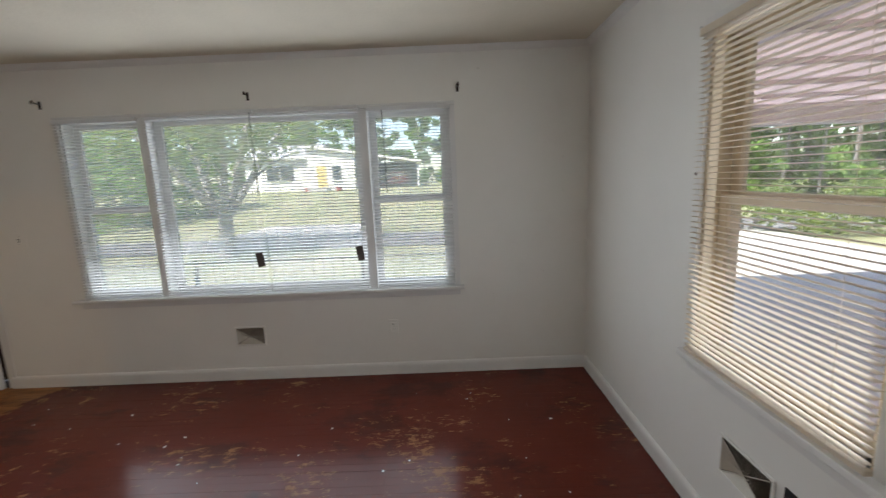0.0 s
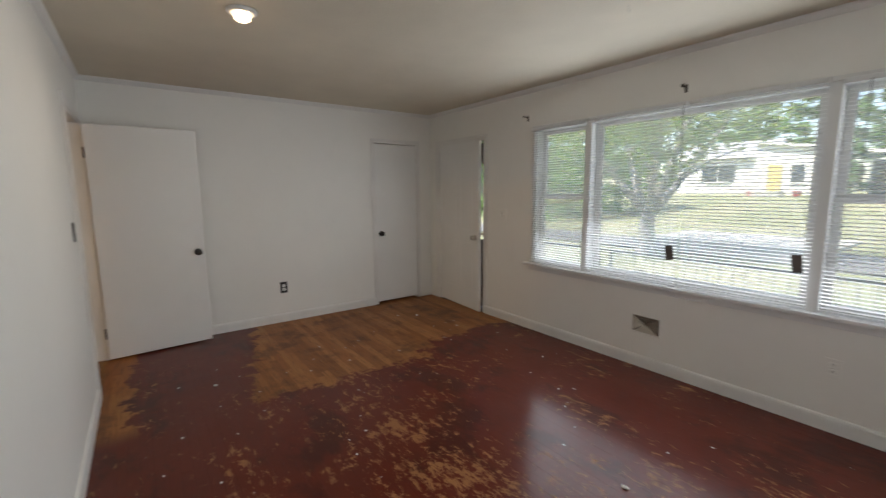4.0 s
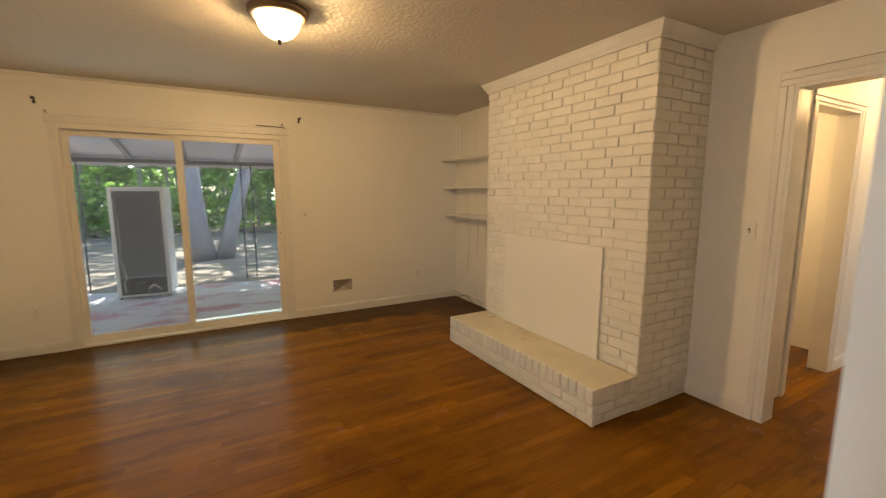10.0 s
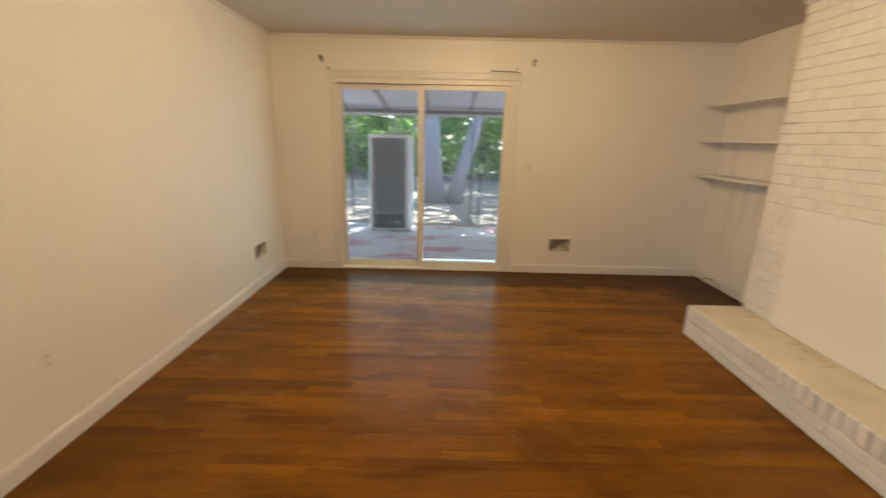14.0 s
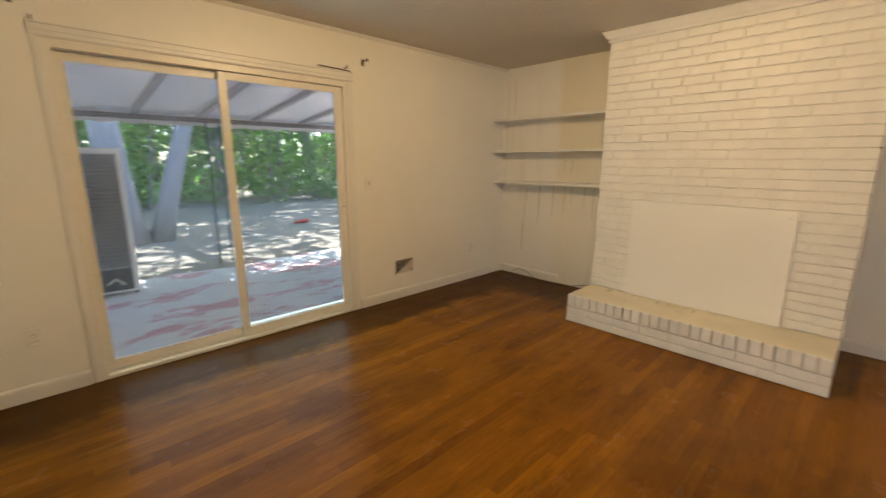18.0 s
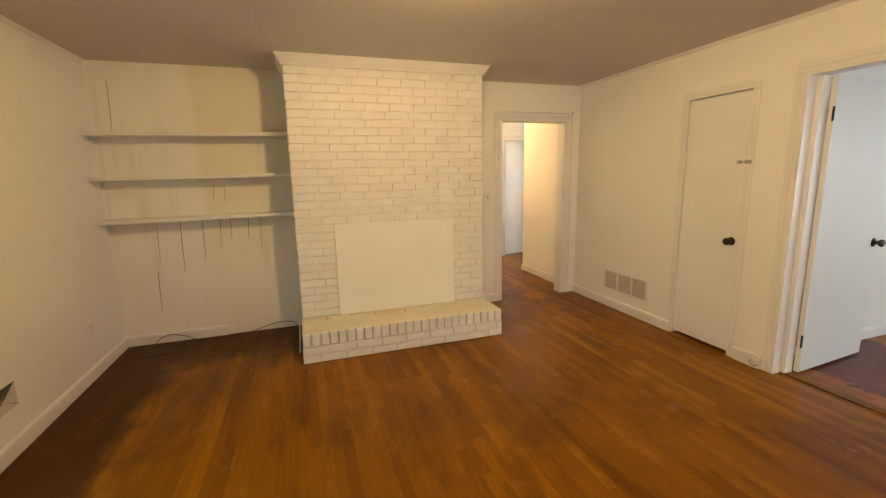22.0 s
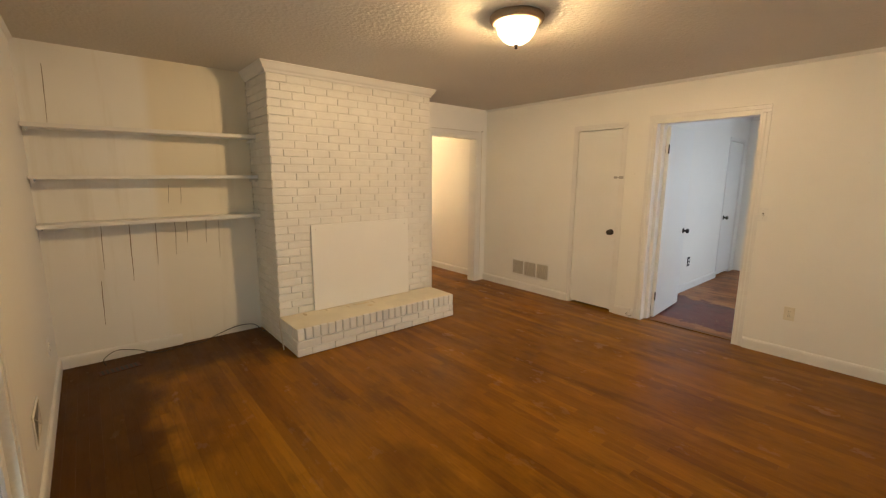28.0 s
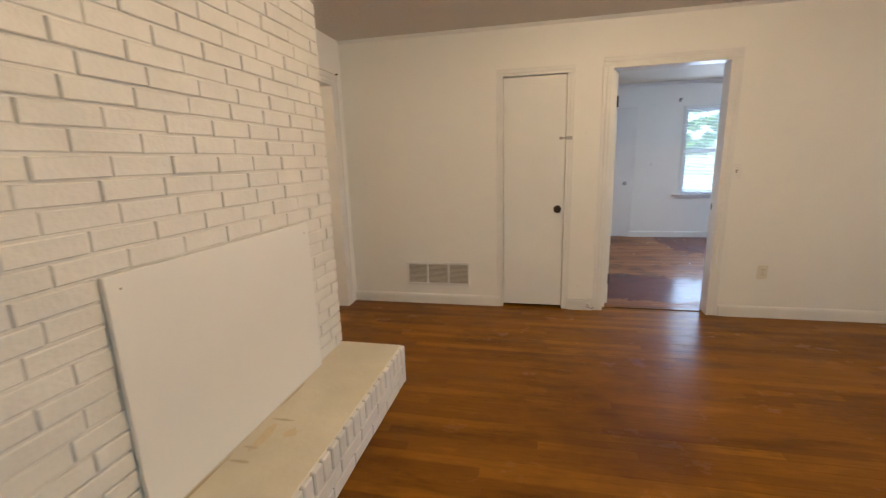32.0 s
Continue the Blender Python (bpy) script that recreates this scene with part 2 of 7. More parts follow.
def painted_boards():
    """Strip floor under dark red floor paint, worn through in flakes, and bare boards where a carpet of paint has gone."""
    m, nt, b = material("painted_strip_floor")
    rnd = piece_random(nt)
    pos = position(nt)
    x, y, z = axes_of(nt, pos)
    wob = math_node(nt, "MULTIPLY_ADD", noise_tex(nt, position(nt, (1.2, 1, 1)), 5.5, 6, 0.68), 0.75, -0.375)
    grain = streaks(nt, 80)
    bare = ramp(nt, rnd, [(0, (0.225, 0.085, 0.025)), (0.5, (0.290, 0.116, 0.036)), (1, (0.355, 0.152, 0.051))])
    bare = mixed(nt, math_node(nt, "MULTIPLY", step(nt, grain, 0.45, 0.7), 0.6), bare, (0.085, 0.03, 0.01))
    dirt = noise_tex(nt, pos, 2.3, 6, 0.7)
    bare = mixed(nt, math_node(nt, "MULTIPLY", step(nt, dirt, 0.50, 0.66), 0.62), bare, (0.060, 0.022, 0.012))
    red = mixed(nt, noise_tex(nt, pos, 3, 5), (0.085, 0.012, 0.006), (0.135, 0.020, 0.009))
    red = mixed(nt, math_node(nt, "MULTIPLY", step(nt, grain, 0.5, 0.8), 0.35), red, (0.04, 0.008, 0.006))
    scuff = noise_tex(nt, position(nt, (0.6, 1, 1)), 2.1, 7, 0.7)
    red = mixed(nt, math_node(nt, "MULTIPLY", step(nt, scuff, 0.50, 0.62), 0.60), red, (0.036, 0.006, 0.004))
    # the bare area by the front door: short of x = 3.45, beyond y = 5.9
    bx = math_node(nt, "SUBTRACT", 3.46 + LO, math_node(nt, "MULTIPLY", step(nt, y, 7.1, 7.5), 0.27))
    inx = step(nt, math_node(nt, "SUBTRACT", math_node(nt, "ADD", bx, wob), x), -0.03, 0.03)
    by = math_node(nt, "SUBTRACT", 5.98, math_node(nt, "MULTIPLY", math_node(nt, "SUBTRACT", x, 2.2 + LO), 0.2))
    iny = step(nt, math_node(nt, "SUBTRACT", y, math_node(nt, "ADD", by, wob)), -0.03, 0.03)
    mask = math_node(nt, "MULTIPLY", inx, iny)
    # the worn strip at the threshold of the inner doorway
    sill = step(nt, math_node(nt, "SUBTRACT", math_node(nt, "ADD", math_node(nt, "MULTIPLY", wob, 0.8), 5.04), y), -0.02, 0.02)
    sill = math_node(nt, "MULTIPLY", sill, math_node(nt, "SUBTRACT", 1.0, step(nt, x, 3.2, 3.5)))
    mask = math_node(nt, "MAXIMUM", mask, sill)
    # flakes, thick in the middle of the room
    flake = noise_tex(nt, position(nt, (0.5, 1, 1)), 21, 10, 0.80)
    cluster = math_node(nt, "MULTIPLY_ADD", noise_tex(nt, pos, 1.5, 5, 0.65), -0.55, 0.285)
    dx, dy = math_node(nt, "MULTIPLY", math_node(nt, "SUBTRACT", x, 5.1 + LO), 0.55), math_node(nt, "SUBTRACT", y, 6.4)
    far = math_node(nt, "POWER", math_node(nt, "ADD", math_node(nt, "MULTIPLY", dx, dx), math_node(nt, "MULTIPLY", dy, dy)), 0.5)
    bias = math_node(nt, "ADD", cluster, math_node(nt, "MULTIPLY", step(nt, far, 0.5, 2.4), 0.062))
    worn = step(nt, math_node(nt, "SUBTRACT", flake, bias), 0.552, 0.592)
    mask2 = math_node(nt, "MULTIPLY", worn, 0.9)
    col = mixed(nt, mask2, red, mixed(nt, 0.7, bare, (0.36, 0.17, 0.07)))
    col = mixed(nt, mask, col, bare)
    nt.links.new(col, b.inputs["Base Color"])
    r = math_node(nt, "MULTIPLY_ADD", noise_tex(nt, pos, 7, 5), 0.25, 0.22)
    nt.links.new(math_node(nt, "ADD", r, 0.2), b.inputs["Roughness"])
    b.inputs["Specular IOR Level"].default_value, b.inputs["Coat IOR"].default_value = 0.06, 1.42
    nt.links.new(math_node(nt, "MULTIPLY_ADD", math_node(nt, "MAXIMUM", mask, mask2), -0.35, 0.65), b.inputs["Coat Weight"])
    nt.links.new(math_node(nt, "MULTIPLY_ADD", step(nt, scuff, 0.40, 0.66), 0.05, 0.17), b.inputs["Coat Roughness"])
    bumped(nt, b, math_node(nt, "SUBTRACT", math_node(nt, "MULTIPLY", grain, 0.25), math_node(nt, "MULTIPLY", worn, 0.6)), 0.25, 0.003)
    return m


def stipple():
    """Sprayed ceiling texture."""
    m, nt, b = material("stippled_ceiling")
    p = position(nt)
    v = node(nt, "TexVoronoi", Scale=38.0)
    nt.links.new(p, v.inputs["Vector"])
    lumps = math_node(nt, "ADD", v.outputs["Distance"], noise_tex(nt, p, 60, 4))
    col = mixed(nt, noise_tex(nt, p, 1.1, 4), (0.62, 0.575, 0.51), (0.70, 0.655, 0.59))
    nt.links.new(col, b.inputs["Base Color"])
    b.inputs["Roughness"].default_value = 0.9
    bumped(nt, b, lumps, 0.4, 0.006)
    return m


def wall_paint(name, colour, stained=False):
    """Rolled wall paint, a little uneven; with stained, a yellow field that paints the chimney's shade, and the old
    drips of the alcove.
    """
    m, nt, b = material(name)
    p = position(nt)
    big, mid_, fine = noise_tex(nt, p, 0.8, 4), noise_tex(nt, p, 5, 6, 0.65), noise_tex(nt, p, 130, 3)
    col = mixed(nt, step(nt, big, 0.3, 0.75), tuple(c * 0.955 for c in colour), colour)
    col = mixed(nt, math_node(nt, "MULTIPLY", step(nt, mid_, 0.5, 0.75), 0.10), col, tuple(c * 0.80 for c in colour))
    if stained:
        x, y, z = axes_of(nt, p)
        wob = math_node(nt, "MULTIPLY_ADD", noise_tex(nt, position(nt, (1, 1, 0.3)), 3, 4), 0.10, -0.05)
        # the chimney's shade put into the colour as a yellow tint
        field = step(nt, math_node(nt, "ADD", y, wob), 0.70, 0.80)
        upper = math_node(nt, "MULTIPLY_ADD", step(nt, z, 0.7, 1.5), 0.24, 0.12)
        col = mixed(nt, math_node(nt, "MULTIPLY", field, upper), col, (0.66, 0.55, 0.30))
        runs = noise_tex(nt, position(nt, (7, 7, 0.5)), 1.0, 5, 0.6)
        col = mixed(nt, math_node(nt, "MULTIPLY", step(nt, runs, 0.54, 0.70), 0.22), col, (0.55, 0.48, 0.34))
    specks = noise_tex(nt, p, 16, 3, 0.5)
    col = mixed(nt, math_node(nt, "MULTIPLY", step(nt, specks, 0.75, 0.79), 0.22), col, (0.42, 0.38, 0.31))
    nt.links.new(col, b.inputs["Base Color"])
    nt.links.new(math_node(nt, "MULTIPLY_ADD", big, 0.2, 0.36), b.inputs["Roughness"])
    bumped(nt, b, math_node(nt, "ADD", fine, math_node(nt, "MULTIPLY", mid_, 2.0)), 0.10, 0.004)
    return m


def glass(name="window_glass", dust_haze=(0.11, 0.045)):
    m, nt, b = material(name)
    b.inputs["Base Color"].default_value = (0.97, 0.985, 0.98, 1)
    b.inputs["Transmission Weight"].default_value, b.inputs["Roughness"].default_value = 1.0, 0.0
    b.inputs["IOR"].default_value = 1.16
    # a thin uneven film: dust, and painted-in haze where it is thicker
    t, mix = node(nt, "BsdfTranslucent"), node(nt, "MixShader")
    t.inputs["Color"].default_value = (0.85, 0.86, 0.84, 1)
    nt.links.new(math_node(nt, "MULTIPLY_ADD", noise_tex(nt, position(nt), 3, 5), *dust_haze), mix.inputs[0])
    nt.links.new(b.outputs[0], mix.inputs[1])
    nt.links.new(t.outputs[0], mix.inputs[2])
    nt.links.new(mix.outputs[0], nt.nodes["Material Output"].inputs["Surface"])
    return m


def glow(name, colour, strength):
    m, nt, b = material(name)
    b.inputs["Base Color"].default_value = (0.9, 0.88, 0.82, 1)
    b.inputs["Emission Color"].default_value = (*colour, 1)
    b.inputs["Emission Strength"].default_value = strength
    b.inputs["Roughness"].default_value = 0.35
    return m


def slat_vinyl(name, colour, through=0.7):
    """Thin plastic slats that let a little light through."""
    m, nt, b = material(name)
    n = noise_tex(nt, position(nt), 40, 3)
    col = mixed(nt, n, tuple(c * 0.93 for c in colour), colour)
    nt.links.new(col, b.inputs["Base Color"])
    b.inputs["Roughness"].default_value = 0.4
    t, mix = node(nt, "BsdfTranslucent"), node(nt, "MixShader")
    nt.links.new(col, t.inputs["Color"])
    mix.inputs[0].default_value = through
    nt.links.new(b.outputs[0], mix.inputs[1])
    nt.links.new(t.outputs[0], mix.inputs[2])
    nt.links.new(mix.outputs[0], nt.nodes["Material Output"].inputs["Surface"])
    return m


def leaves(name, a, b_, c):
    m, nt, b = material(name)
    g = nt.nodes.new("ShaderNodeNewGeometry")
    n = noise_tex(nt, position(nt), 0.5, 3)
    col = ramp(nt, math_node(nt, "FRACT", math_node(nt, "ADD", g.outputs["Random Per Island"], math_node(nt, "MULTIPLY", n, 0.6))), [(0, a), (0.5, b_), (1, c)])
    nt.links.new(col, b.inputs["Base Color"])
    b.inputs["Roughness"].default_value = 0.55
    t = node(nt, "BsdfTranslucent")
    nt.links.new(col, t.inputs["Color"])
    mix = node(nt, "MixShader")
    mix.inputs[0].default_value = 0.58
    nt.links.new(b.outputs[0], mix.inputs[1])
    nt.links.new(t.outputs[0], mix.inputs[2])
    nt.links.new(mix.outputs[0], nt.nodes["Material Output"].inputs["Surface"])
    return m


def ground_cover(name, a, b_, c, scale=0.6, fine=14):
    m, nt, b = material(name)
    p = position(nt)
    n1, n2 = noise_tex(nt, p, scale, 6, 0.65), noise_tex(nt, p, fine, 4, 0.6)
    col = mixed(nt, step(nt, n1, 0.4, 0.62), a, b_)
    col = mixed(nt, math_node(nt, "MULTIPLY", step(nt, n2, 0.5, 0.7), 0.6), col, c)
    nt.links.new(col, b.inputs["Base Color"])
    b.inputs["Roughness"].default_value = 0.9
    bumped(nt, b, math_node(nt, "ADD", n2, n1), 0.5, 0.03)
    return m


def patio_paint():
    """Old concrete with remains of faded pink-red paint."""
    m, nt, b = material("patio_concrete")
    p = position(nt)
    n = noise_tex(nt, position(nt, (0.8, 1.6, 1)), 1.15, 7, 0.68)
    fine = noise_tex(nt, p, 40, 4)
    col = mixed(nt, noise_tex(nt, p, 2.2, 5), (0.50, 0.50, 0.52), (0.60, 0.60, 0.62))
    col = mixed(nt, math_node(nt, "MULTIPLY", step(nt, n, 0.515, 0.57), 0.82), col, (0.42, 0.13, 0.15))
    col = mixed(nt, math_node(nt, "MULTIPLY", fine, 0.3), col, (0.33, 0.32, 0.32))
    nt.links.new(col, b.inputs["Base Color"])
    b.inputs["Roughness"].default_value = 0.75
    bumped(nt, b, fine, 0.3, 0.005)
    return m


def bark():
    m, nt, b = material("tree_bark")
    p = position(nt, (1, 1, 0.25))
    n = noise_tex(nt, p, 14, 6, 0.7)
    nt.links.new(ramp(nt, n, [(0.3, (0.12, 0.105, 0.09)), (0.7, (0.33, 0.31, 0.29))]), b.inputs["Base Color"])
    b.inputs["Roughness"].default_value = 0.9
    bumped(nt, b, n, 0.9, 0.03)
    return m


LO = -0.04   # shift of the front room along x
WALL = wall_paint("wall_paint", (0.85, 0.84, 0.80))
WALL2 = wall_paint("wall_paint_stain_shade", (0.86, 0.845, 0.80), True)
CEIL = paint("ceiling_paint", (0.80, 0.76, 0.68), 0.8, 0.06, 55, 0.4, 1.3)
CEIL_TAN = paint("ceiling_paint_tan", (0.76, 0.69, 0.56), 0.8, 0.07, 55, 0.4, 1.0)
STIPPLE = stipple()
TRIM = paint("trim_paint", (0.82, 0.81, 0.785), 0.35, 0.04, 70, 0.08, 3)
DOOR = paint("door_paint", (0.82, 0.82, 0.80), 0.38, 0.03, 60, 0.06, 1.5)
BRICK = paint("brick_paint", (0.82, 0.805, 0.765), 0.5, 0.05, 60, 0.45, 5)
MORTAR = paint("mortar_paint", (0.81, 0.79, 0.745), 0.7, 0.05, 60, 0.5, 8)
BOARD = paint("board_paint", (0.84, 0.83, 0.80), 0.45, 0.025, 50, 0.05, 1.2)
HEARTH_TOP = paint("hearth_top_paint", (0.79, 0.73, 0.58), 0.5, 0.08, 40, 0.35, 3.5)
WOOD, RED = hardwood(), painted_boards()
SUBRED = plain("red_joint", (0.035, 0.009, 0.006), 0.7)
SEAM = plain("panel_seam_dark", (0.25, 0.20, 0.14), 0.8)
SUBFLOOR = plain("dark_joint", (0.022, 0.010, 0.005), 0.8)
BLACK = plain("black_plastic", (0.012, 0.012, 0.013), 0.35)
BRONZE = plain("dark_bronze", (0.035, 0.027, 0.022), 0.38, 0.6)
STEEL = plain("brushed_steel", (0.42, 0.41, 0.40), 0.35, 0.9)
BRASS = plain("old_brass", (0.35, 0.26, 0.12), 0.4, 0.9)
IVORY = plain("ivory_plastic", (0.72, 0.68, 0.56), 0.4)
WHITEP = plain("white_plastic", (0.80, 0.79, 0.76), 0.4)
SLOT = plain("dark_slot", (0.02, 0.018, 0.015), 0.7)
DUCT = plain("duct_shade", (0.10, 0.085, 0.065), 0.7)
GRILLE = plain("grille_metal", (0.62, 0.58, 0.50), 0.45, 0.1)
TAN = plain("tan_grille_metal", (0.42, 0.35, 0.25), 0.5, 0.1)
ALU = plain("painted_aluminium", (0.78, 0.76, 0.70), 0.35)
VINYL, CREAM = slat_vinyl("white_blind", (0.90, 0.90, 0.90)), slat_vinyl("cream_blind", (0.80, 0.71, 0.58), 0.3)
SASH = paint("sash_paint", (0.80, 0.80, 0.79), 0.4, 0.04, 50, 0.08, 3)
SASH_E = paint("cream_sash_paint", (0.74, 0.62, 0.45), 0.4, 0.05, 50, 0.08, 3)
GLASS = glass()
# thicker film paints haze over the front view
GLASS_HAZY = glass("hazy_window_glass", (0.16, 0.20))
BULB = glow("lamp_bowl_glow", (1.0, 0.76, 0.38), 1.25)
SPOT = glow("small_lamp_glow", (1.0, 0.75, 0.48), 1.8)
CABLE = plain("cable_black", (0.02, 0.018, 0.016), 0.5)
PATIO = patio_paint()
BARK = bark()
PALEBARK = plain("pale_bark", (0.27, 0.26, 0.265), 0.85, 0, 9, 0.35)
CONCRETE = ground_cover("concrete", (0.46, 0.45, 0.43), (0.54, 0.53, 0.51), (0.40, 0.39, 0.37), 0.8, 25)
ASPHALT = ground_cover("asphalt", (0.17, 0.17, 0.18), (0.21, 0.21, 0.22), (0.13, 0.13, 0.13), 0.5, 30)
LEAF = leaves("leaf_green", (0.08, 0.18, 0.03), (0.17, 0.33, 0.06), (0.30, 0.46, 0.11))
LEAF_Y = leaves("leaf_yellow_green", (0.13, 0.21, 0.05), (0.23, 0.31, 0.09), (0.34, 0.41, 0.14))
SIDING = paint("white_siding", (0.78, 0.78, 0.77), 0.6, 0.03, 20, 0.1, 1)
ROOF = plain("roof_shingle", (0.40, 0.41, 0.44), 0.9)
IRON = plain("black_iron", (0.02, 0.02, 0.022), 0.5)
DARKBEAM = plain("awning_dark_beam", (0.16, 0.13, 0.12), 0.6)
# backlit shade of the rafters put into their colour
RAFTER_SHADE = plain("awning_rafter_shade", (0.36, 0.33, 0.33), 0.6)
AWNING = paint("awning_metal", (0.88, 0.86, 0.86), 0.5, 0.06, 20, 0.1, 2)
AWNING_PANEL = slat_vinyl("awning_panel", (0.80, 0.76, 0.75), 0.22)
CARPORT = paint("carport_metal", (0.66, 0.56, 0.54), 0.55, 0.06, 20, 0.1, 2)
# translucency added so that the roof's shaded underside turns bright
CARPORT_PANEL = slat_vinyl("carport_panel", (0.82, 0.73, 0.75), 0.45)
CARRED = plain("car_paint_red", (0.35, 0.02, 0.02), 0.25)
FRIDGE = plain("fridge_enamel", (0.72, 0.73, 0.74), 0.35)
FRIDGE_BACK = plain("fridge_back_metal", (0.16, 0.16, 0.175), 0.5, 0.3)
TILE = plain("pinkish_vinyl_floor", (0.42, 0.28, 0.21), 0.35, 0, 3, 0.12)
STORM = plain("storm_door_brown", (0.045, 0.026, 0.018), 0.4)
YELLOWDOOR = plain("yellow_door_paint", (0.62, 0.48, 0.18), 0.5)
WINDARK = plain("dark_window", (0.05, 0.06, 0.07), 0.15)

# ---- building tools ----


def box(bm, x0, x1, y0, y1, z0, z1):
    m = Matrix.LocRotScale(((x0 + x1) / 2, (y0 + y1) / 2, (z0 + z1) / 2), None, (abs(x1 - x0), abs(y1 - y0), abs(z1 - z0)))
    return bmesh.ops.create_cube(bm, size=1, matrix=m)["verts"]


def part(name, bm, mat, parent=None, label="", bevel=0.0, smooth=False, segments=2):
    if bevel:
        bmesh.ops.bevel(bm, geom=[e for e in bm.edges if e.calc_face_angle(0) > 0.5], offset=bevel, segments=segments, affect="EDGES", profile=0.6)
    me = bpy.data.meshes.new(name)
    bm.to_mesh(me)
    bm.free()
    me.materials.append(mat)
    if smooth:
        me.shade_smooth()
    ob = new(name, me)
    if parent:
        ob.parent = parent
    if label:
        ob["label"] = label
    return ob


def block(name, dims, mat, parent=None, label="", bevel=0.0):
    bm = bmesh.new()
    box(bm, *dims)
    return part(name, bm, mat, parent, label, bevel)


def thing(name, place=(0, 0, 0), label="", category="", group="", turn=0.0):
    ob = new(name)
    ob.empty_display_size = 0.1
    ob.matrix_world = pose(*place, 0, 0, turn)
    return tagged(ob, label, category, group)


def setting(ob, label, category):
    return tagged(ob, label, category, kind="structure")


def wall(name, axis, d0, d1, a0, a1, z0, z1, openings=(), mat=None, label="white painted wall"):
    """A wall that runs along axis from a0 to a1, d0 to d1 thick; openings are (a0, a1, z0, z1) right through it."""
    A = sorted({a0, a1, *[v for o in openings for v in o[:2]]})
    Z = sorted({z0, z1, *[v for o in openings for v in o[2:]]})
    A, Z = [a for a in A if a0 <= a <= a1], [z for z in Z if z0 <= z <= z1]

    def solid(i, j):
        if not (0 <= i < len(A) - 1 and 0 <= j < len(Z) - 1):
            return False
        a, z = (A[i] + A[i + 1]) / 2, (Z[j] + Z[j + 1]) / 2
        return not any(o[0] < a < o[1] and o[2] < z < o[3] for o in openings)

    bm = bmesh.new()

    def quad(*ps):
        vs = [bm.verts.new((a, d, z) if axis == "x" else (d, a, z)) for a, d, z in ps]
        bm.faces.new(vs)

    for i in range(len(A) - 1):
        for j in range(len(Z) - 1):
            if not solid(i, j):
                continue
            p, q, r, s = A[i], A[i + 1], Z[j], Z[j + 1]
            quad((p, d0, r), (q, d0, r), (q, d0, s), (p, d0, s))
            quad((q, d1, r), (p, d1, r), (p, d1, s), (q, d1, s))
            if not solid(i - 1, j):
                quad((p, d1, r), (p, d0, r), (p, d0, s), (p, d1, s))
            if not solid(i + 1, j):
                quad((q, d0, r), (q, d1, r), (q, d1, s), (q, d0, s))
            if not solid(i, j - 1):
                quad((p, d1, r), (q, d1, r), (q, d0, r), (p, d0, r))
            if not solid(i, j + 1):
                quad((p, d0, s), (q, d0, s), (q, d1, s), (p, d1, s))
    bmesh.ops.remove_doubles(bm, verts=bm.verts, dist=1e-4)
    bmesh.ops.recalc_face_normals(bm, faces=bm.faces)
    return setting(part(name, bm, mat or WALL), label, "wall")




def tube(points, radii, sides=8, cap=True):
    """A round tube along points; radii: one number or one for each point."""
    bm = bmesh.new()
    pts = [Vector(p) for p in points]
    rad = radii if isinstance(radii, (list, tuple)) else [radii] * len(pts)
    add_tube(bm, pts, rad, sides, cap)
    return bm


def add_tube(bm, pts, rad, sides=8, cap=True):
    rings = []
    side = None
    for i, p in enumerate(pts):
        d = (pts[min(i + 1, len(pts) - 1)] - pts[max(i - 1, 0)]).normalized()
        if side is None:
            side = d.orthogonal().normalized()
        side = (side - d * side.dot(d)).normalized()
        up = d.cross(side)
        rings.append([bm.verts.new(p + rad[i] * (math.cos(a) * side + math.sin(a) * up)) for a in (2 * math.pi * k / sides for k in range(sides))])
    for a, b in zip(rings, rings[1:]):
        for k in range(sides):
            bm.faces.new((a[k], a[(k + 1) % sides], b[(k + 1) % sides], b[k]))
    if cap:
        bm.faces.new(rings[0][::-1])
        bm.faces.new(rings[-1])


def lathe(profile, turns=24):
    """A turned body round z: profile is a list of (radius, height)."""
    bm = bmesh.new()
    rings = []
    for r, z in profile:
        rings.append([bm.verts.new((r * math.cos(a), r * math.sin(a), z)) for a in (2 * math.pi * k / turns for k in range(turns))] if r > 1e-5 else [bm.verts.new((0, 0, z))])
    for a, b in zip(rings, rings[1:]):
        for k in range(turns):
            q = [a[k % len(a)], a[(k + 1) % len(a)], b[(k + 1) % len(b)], b[k % len(b)]]
            q = list(dict.fromkeys(q))
            if len(q) > 2:
                bm.faces.new(q)
    bmesh.ops.recalc_face_normals(bm, faces=bm.faces)
    return bm


def prism(profile, axis, a0, a1):
    """A moulding: a closed outline of (depth, height) drawn along x or y from a0 to a1. Depth is along the other level axis."""
    bm = bmesh.new()

    def at(a, d, z):
        return bm.verts.new((a, d, z) if axis == "x" else (d, a, z))

    p, q = [at(a0, d, z) for d, z in profile], [at(a1, d, z) for d, z in profile]
    n = len(profile)
    for k in range(n):
        bm.faces.new((p[k], p[(k + 1) % n], q[(k + 1) % n], q[k]))
    bm.faces.new(p[::-1])
    bm.faces.new(q)
    bmesh.ops.recalc_face_normals(bm, faces=bm.faces)
    return bm


